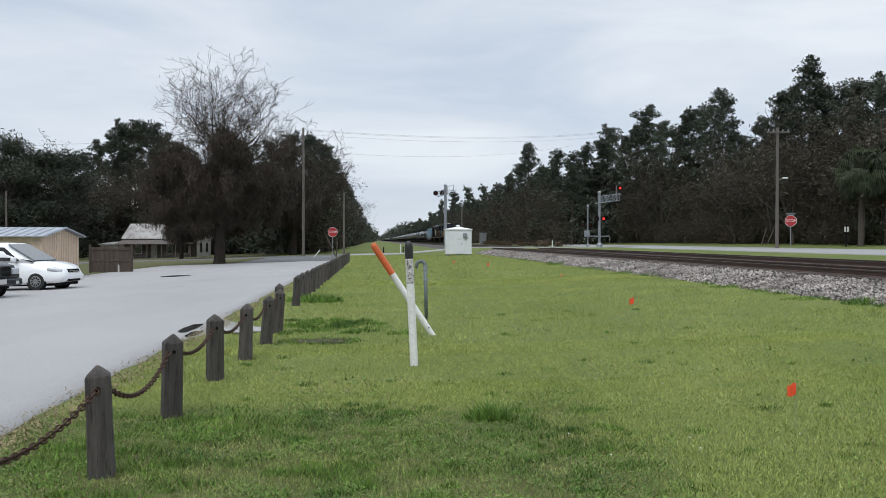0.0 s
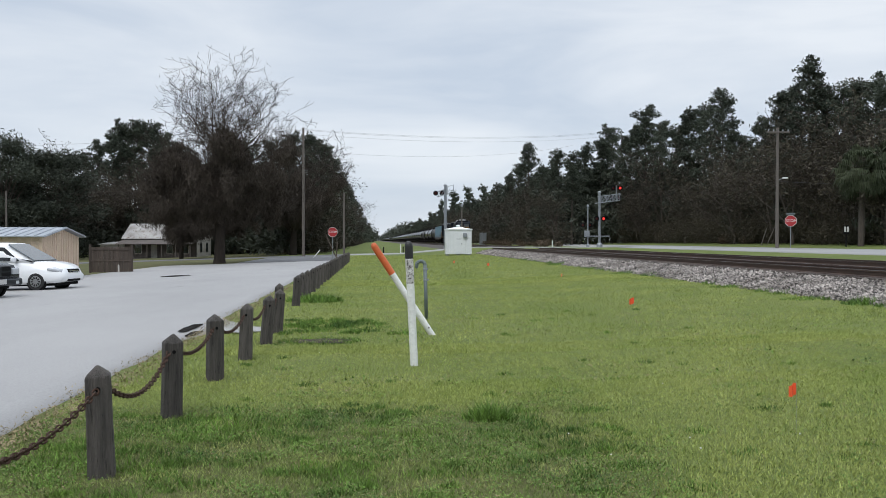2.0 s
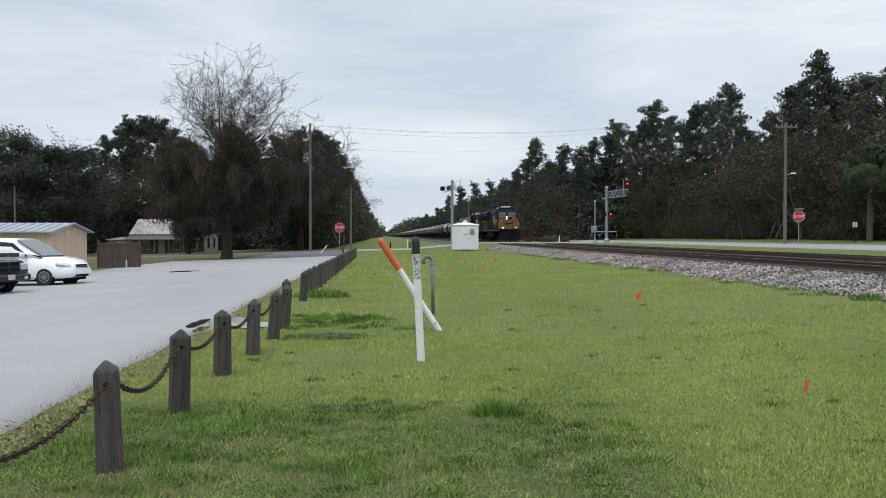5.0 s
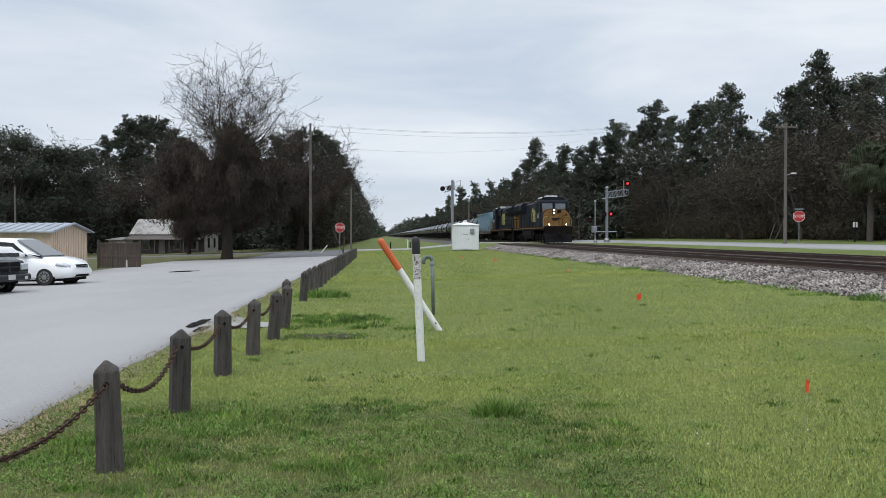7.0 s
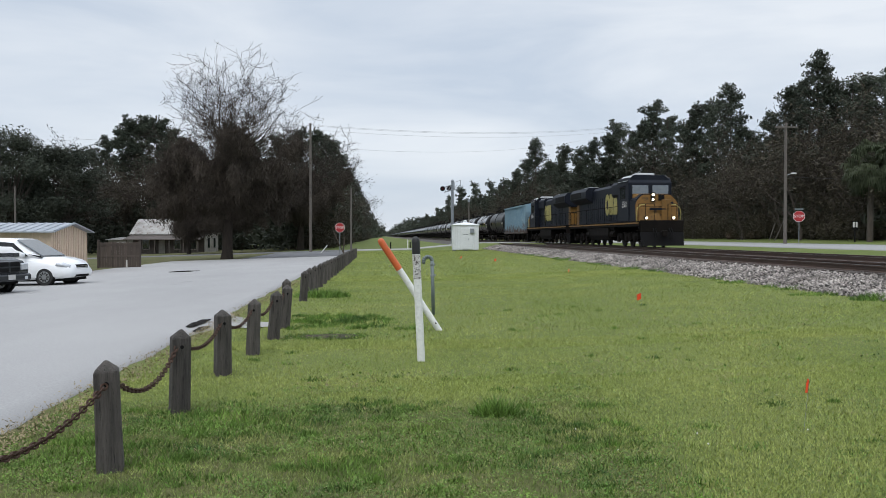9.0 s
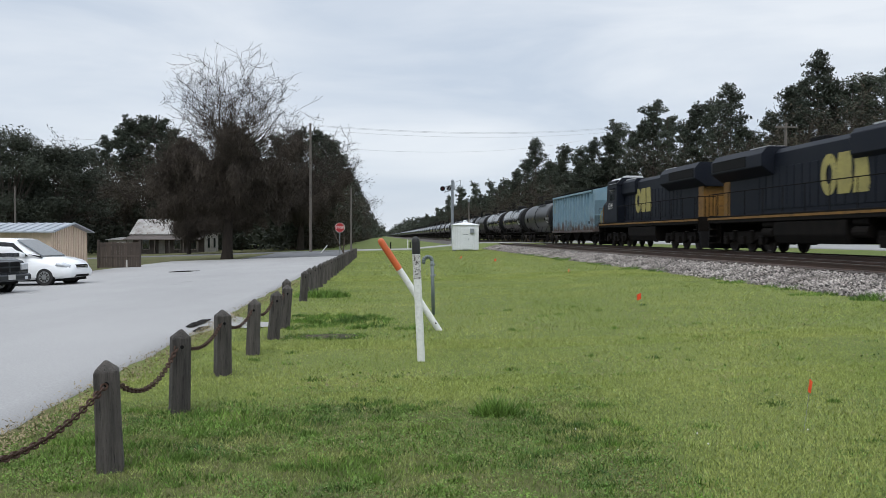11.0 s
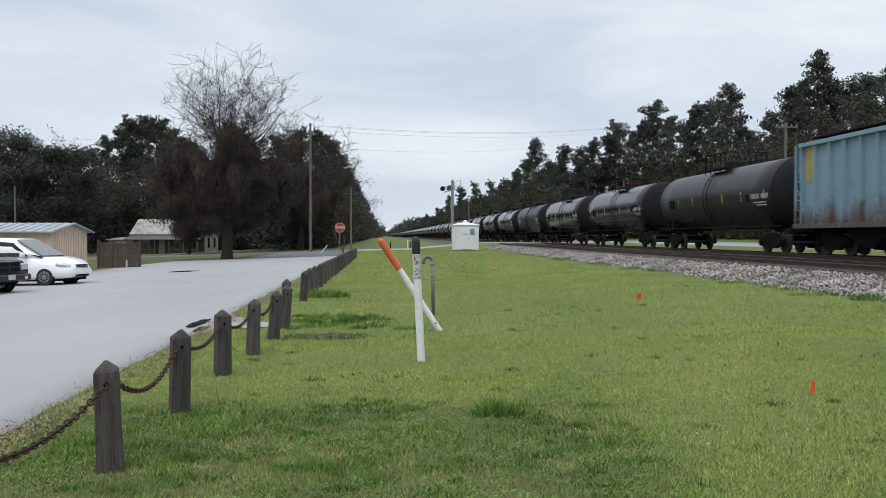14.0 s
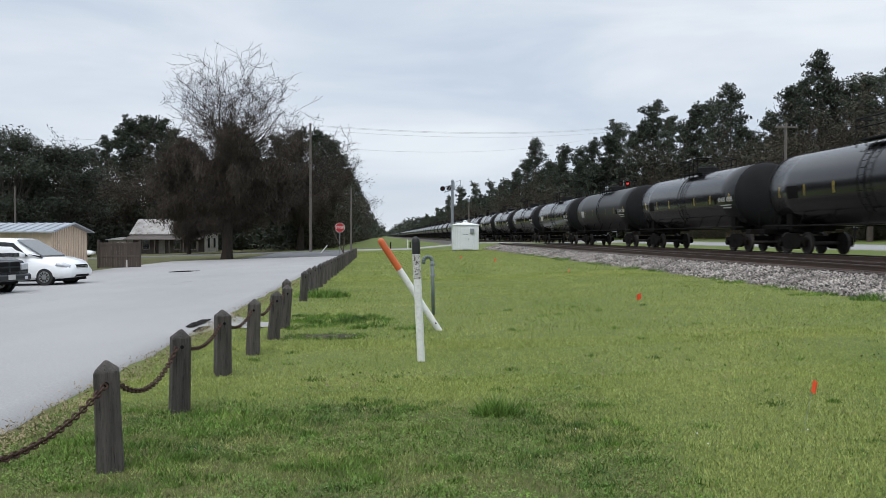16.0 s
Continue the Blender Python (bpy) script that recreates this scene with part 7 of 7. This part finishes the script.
            rod(bm, (s * 1.05, e * 10.25, zd + 1.05), (s * 1.05, e * 10.25, zd), 0.022, n=6)
            rod(bm, (s * 0.45, e * 10.25, zd + 1.05), (s * 0.45, e * 10.25, zd), 0.022, n=6)
            rod(bm, (s * 1.05, e * 10.25, zd + 1.05), (s * 0.45, e * 10.25, zd + 1.05), 0.02, n=6)
            part("end_rail", bm, M_BLACK, c, "black end handrail")
        bm = fresh()
        block(bm, 0, e * 10.6, 0.75, 0.22, 0.7, 0.24, 0.03)
        block(bm, 0, e * 10.95, 0.68, 0.36, 0.26, 0.38, 0.05)
        part("coupler", bm, M_UNDER, c)
        bm = fresh()
        for x in (-0.6, -0.45, 0.45, 0.6):
            pipe(bm, [(x, e * 10.45, 1.2), (x * 1.05, e * 10.75, 0.9), (x * 0.9, e * 10.8, 0.55)], 0.028, 6)
        part("air_hose", bm, M_BLACK, c)
    for s in (-1, 1):
        bm = fresh()
        rod(bm, (s * 1.46, -5.2, zd + 1.05), (s * 1.46, 9.9, zd + 1.05), 0.02, n=6)
        hr = part("handrail", bm, M_UNDER, c)
        for k in range(9):
            bm = fresh()
            yy = -5.2 + k * 1.88
            rod(bm, (s * 1.46, yy, zd - 0.1), (s * 1.46, yy, zd + 1.05), 0.017, n=6)
            part("stanchion", bm, M_UNDER, hr)
    # the emblem on the hood as plain shapes
    for s in (-1, 1):
        x = s * 0.955
        k = -s
        y0 = -1.2
        # an oval ring and two worn slanting blocks
        bm = fresh()
        rim = [[bm.verts.new((x + dx, y0 + k * 0.75 + ry * math.cos(i * math.pi / 12), 2.93 + rz * math.sin(i * math.pi / 12))) for i in range(24)] for dx in (-0.006, 0.006) for ry, rz in ((0.62, 0.76), (0.24, 0.36))]
        for lo, hi in ((0, 1), (2, 3), (0, 2), (1, 3)):
            for i in range(24):
                j = (i + 1) % 24
                bm.faces.new((rim[lo][i], rim[lo][j], rim[hi][j], rim[hi][i]))
        bmesh.ops.recalc_face_normals(bm, faces=list(bm.faces))
        part("emblem_shape", bm, M_LOGO, hood, "worn yellow painted oval")
        for outline in ([(0.10, 2.2), (-0.72, 2.2), (-0.90, 2.5), (-0.82, 3.66), (0.05, 3.66), (0.16, 3.3)], [(-0.95, 2.2), (-1.95, 2.2), (-2.05, 2.5), (-1.80, 3.66), (-0.95, 3.66), (-1.08, 3.1)]):
            bm = fresh()
            prism(bm, [(y0 + k * p, q) for p, q in outline], "x", x - 0.006, x + 0.006)
            part("emblem_shape", bm, M_LOGO, hood, "worn yellow painted block")
        cu = bpy.data.curves.new("cab_number", "FONT")
        cu.body, cu.size, cu.extrude = number, 0.62, 0.004
        cu.align_x, cu.align_y = "CENTER", "CENTER"
        cu.materials.append(M_MARK)
        tx = new("cab_number", cu)
        tx.parent = cabm
        tx.matrix_basis = pose(s * 1.508, -7.0, 2.72, 90, 0, 90 * s)
    # the body stands a little taller than drawn above
    for o in c.children_recursive:
        if o.type == "MESH":
            o.data.transform(Matrix.Diagonal((1, 1, 1.075, 1)))
        else:
            o.location.z *= 1.075
    wheels = []
    for y in (-6.55, 6.75):
        bm = fresh()
        for s in (-1, 1):
            prism(bm, [(-2.5, 0.55), (-2.4, 0.95), (2.4, 0.95), (2.5, 0.55), (2.2, 0.38), (1.4, 0.62), (0.6, 0.38), (-0.6, 0.38), (-1.4, 0.62), (-2.2, 0.38)], "x", s * 1.08 - 0.09, s * 1.08 + 0.09)
            for dy in (-1.95, 0, 1.95):
                block(bm, s * 1.2, dy, 0.35, 0.2, 0.42, 0.42, 0.04)
            for dy in (-1.0, 1.0):
                rod(bm, (s * 1.2, dy, 0.55), (s * 1.2, dy, 1.0), 0.13, n=10)
        block(bm, 0, 0, 0.55, 1.9, 3.6, 0.45)
        t = part("truck", bm, M_UNDER, c, "three-axle locomotive truck")
        t.location = (0, y, 0)
        for dy in (-1.95, 0, 1.95):
            wheels.append(wheelset(t, dy, 0.53, 22))
    return c, wheels


def front_at(t):
    """Where the train's front coupler is along the line at t seconds."""
    if t >= 8:
        return 69.95 - 16.25 * (t - 8)
    return 69.95 + 16.25 * (8 - t) + 0.14 * (8 - t) ** 2


TRAIN = []
lead, lead_w = locomotive("navy blue and yellow diesel locomotive leading, headlights lit", "5361")
TRAIN.append((lead, 11.1, 0, lead_w, 0.53))
second, second_w = locomotive("navy blue diesel locomotive running cab backwards", "5309")
TRAIN.append((second, 33.3, 180, second_w, 0.53))
hop, hop_w = hopper_car()
TRAIN.append((hop, 52.85, 0, hop_w, 0.46))
near_tanks = [("dull black tank car with yellow reflective strips", M_TANKMATT), ("glossy black tank car with yellow reflective strips", M_TANK), ("satin black tank car with white stencilled bars", M_TANK),
              ("black tank car with a pale data panel", M_TANKMATT), ("glossy black tank car with dusty flanks", M_TANK)]
CAR = 18.13
for i, (lab, mt) in enumerate(near_tanks):
    car, ws = tank_car(lab, mt, True, True, i / 4)
    TRAIN.append((car, 61.3 + CAR * (i + 0.5), 0, ws, 0.46))
proto, pw = tank_car("glossy black tank car of a long train", M_TANK, True, True, 1.0)
TRAIN.append((proto, 61.3 + CAR * 5.5, 0, [], 0.46))
far_proto, fw = tank_car("black tank car far back in the train", M_TANK, False, False)
TRAIN.append((far_proto, 61.3 + CAR * 12.5, 0, [], 0.46))
for i in range(6, 95):
    if i == 12:
        continue
    TRAIN.append((copy_thing(proto if i < 12 else far_proto, pose(0, 0, 0)), 61.3 + CAR * (i + 0.5), 0, [], 0.46))


def motions():
    times = [i * 0.5 for i in range(33)]
    for car, offset, turn, wheels, r in TRAIN:
        walk(car, [(t, pose(TRACKS[1], front_at(t) + offset, Z_RAIL, 0, 0, turn)) for t in times])
        for w in wheels:
            home = w.location.copy()
            sign = -1 if turn else 1
            rows = []
            for k in range(481):
                t = k / 30
                a = math.degrees((front_at(0) - front_at(t)) / r) * sign
                rows.append((t, pose(home.x, home.y, home.z, a, 0, 0)))
            walk(w, rows)
    walk(PASSING, [(t, pose(-37.9 - 6.5 * (16 - t), 108, -1.0)) for t in (0, 4, 8, 12, 14, 16)])
    # the nearest survey flag swings round in the wind
    f, c = FLAGS[0]
    turns = ((0, 12, 0), (1, 32, 0), (2, 22, 0), (3, 38, 1), (4, 52, 2), (6.5, 62, 3), (8, 60, 3), (9, 50, 4), (11.5, 66, 6), (13, 72, 7), (14.5, 74, 7), (16, 78, 8))
    walk(c, [(t, pose(0, 0, 0, 0, 0, a)) for t, a, b in turns])
    home = f.location.copy()
    walk(f, [(t, pose(home.x, home.y, home.z, 0, b * 1.4, 0)) for t, a, b in turns])


motions()
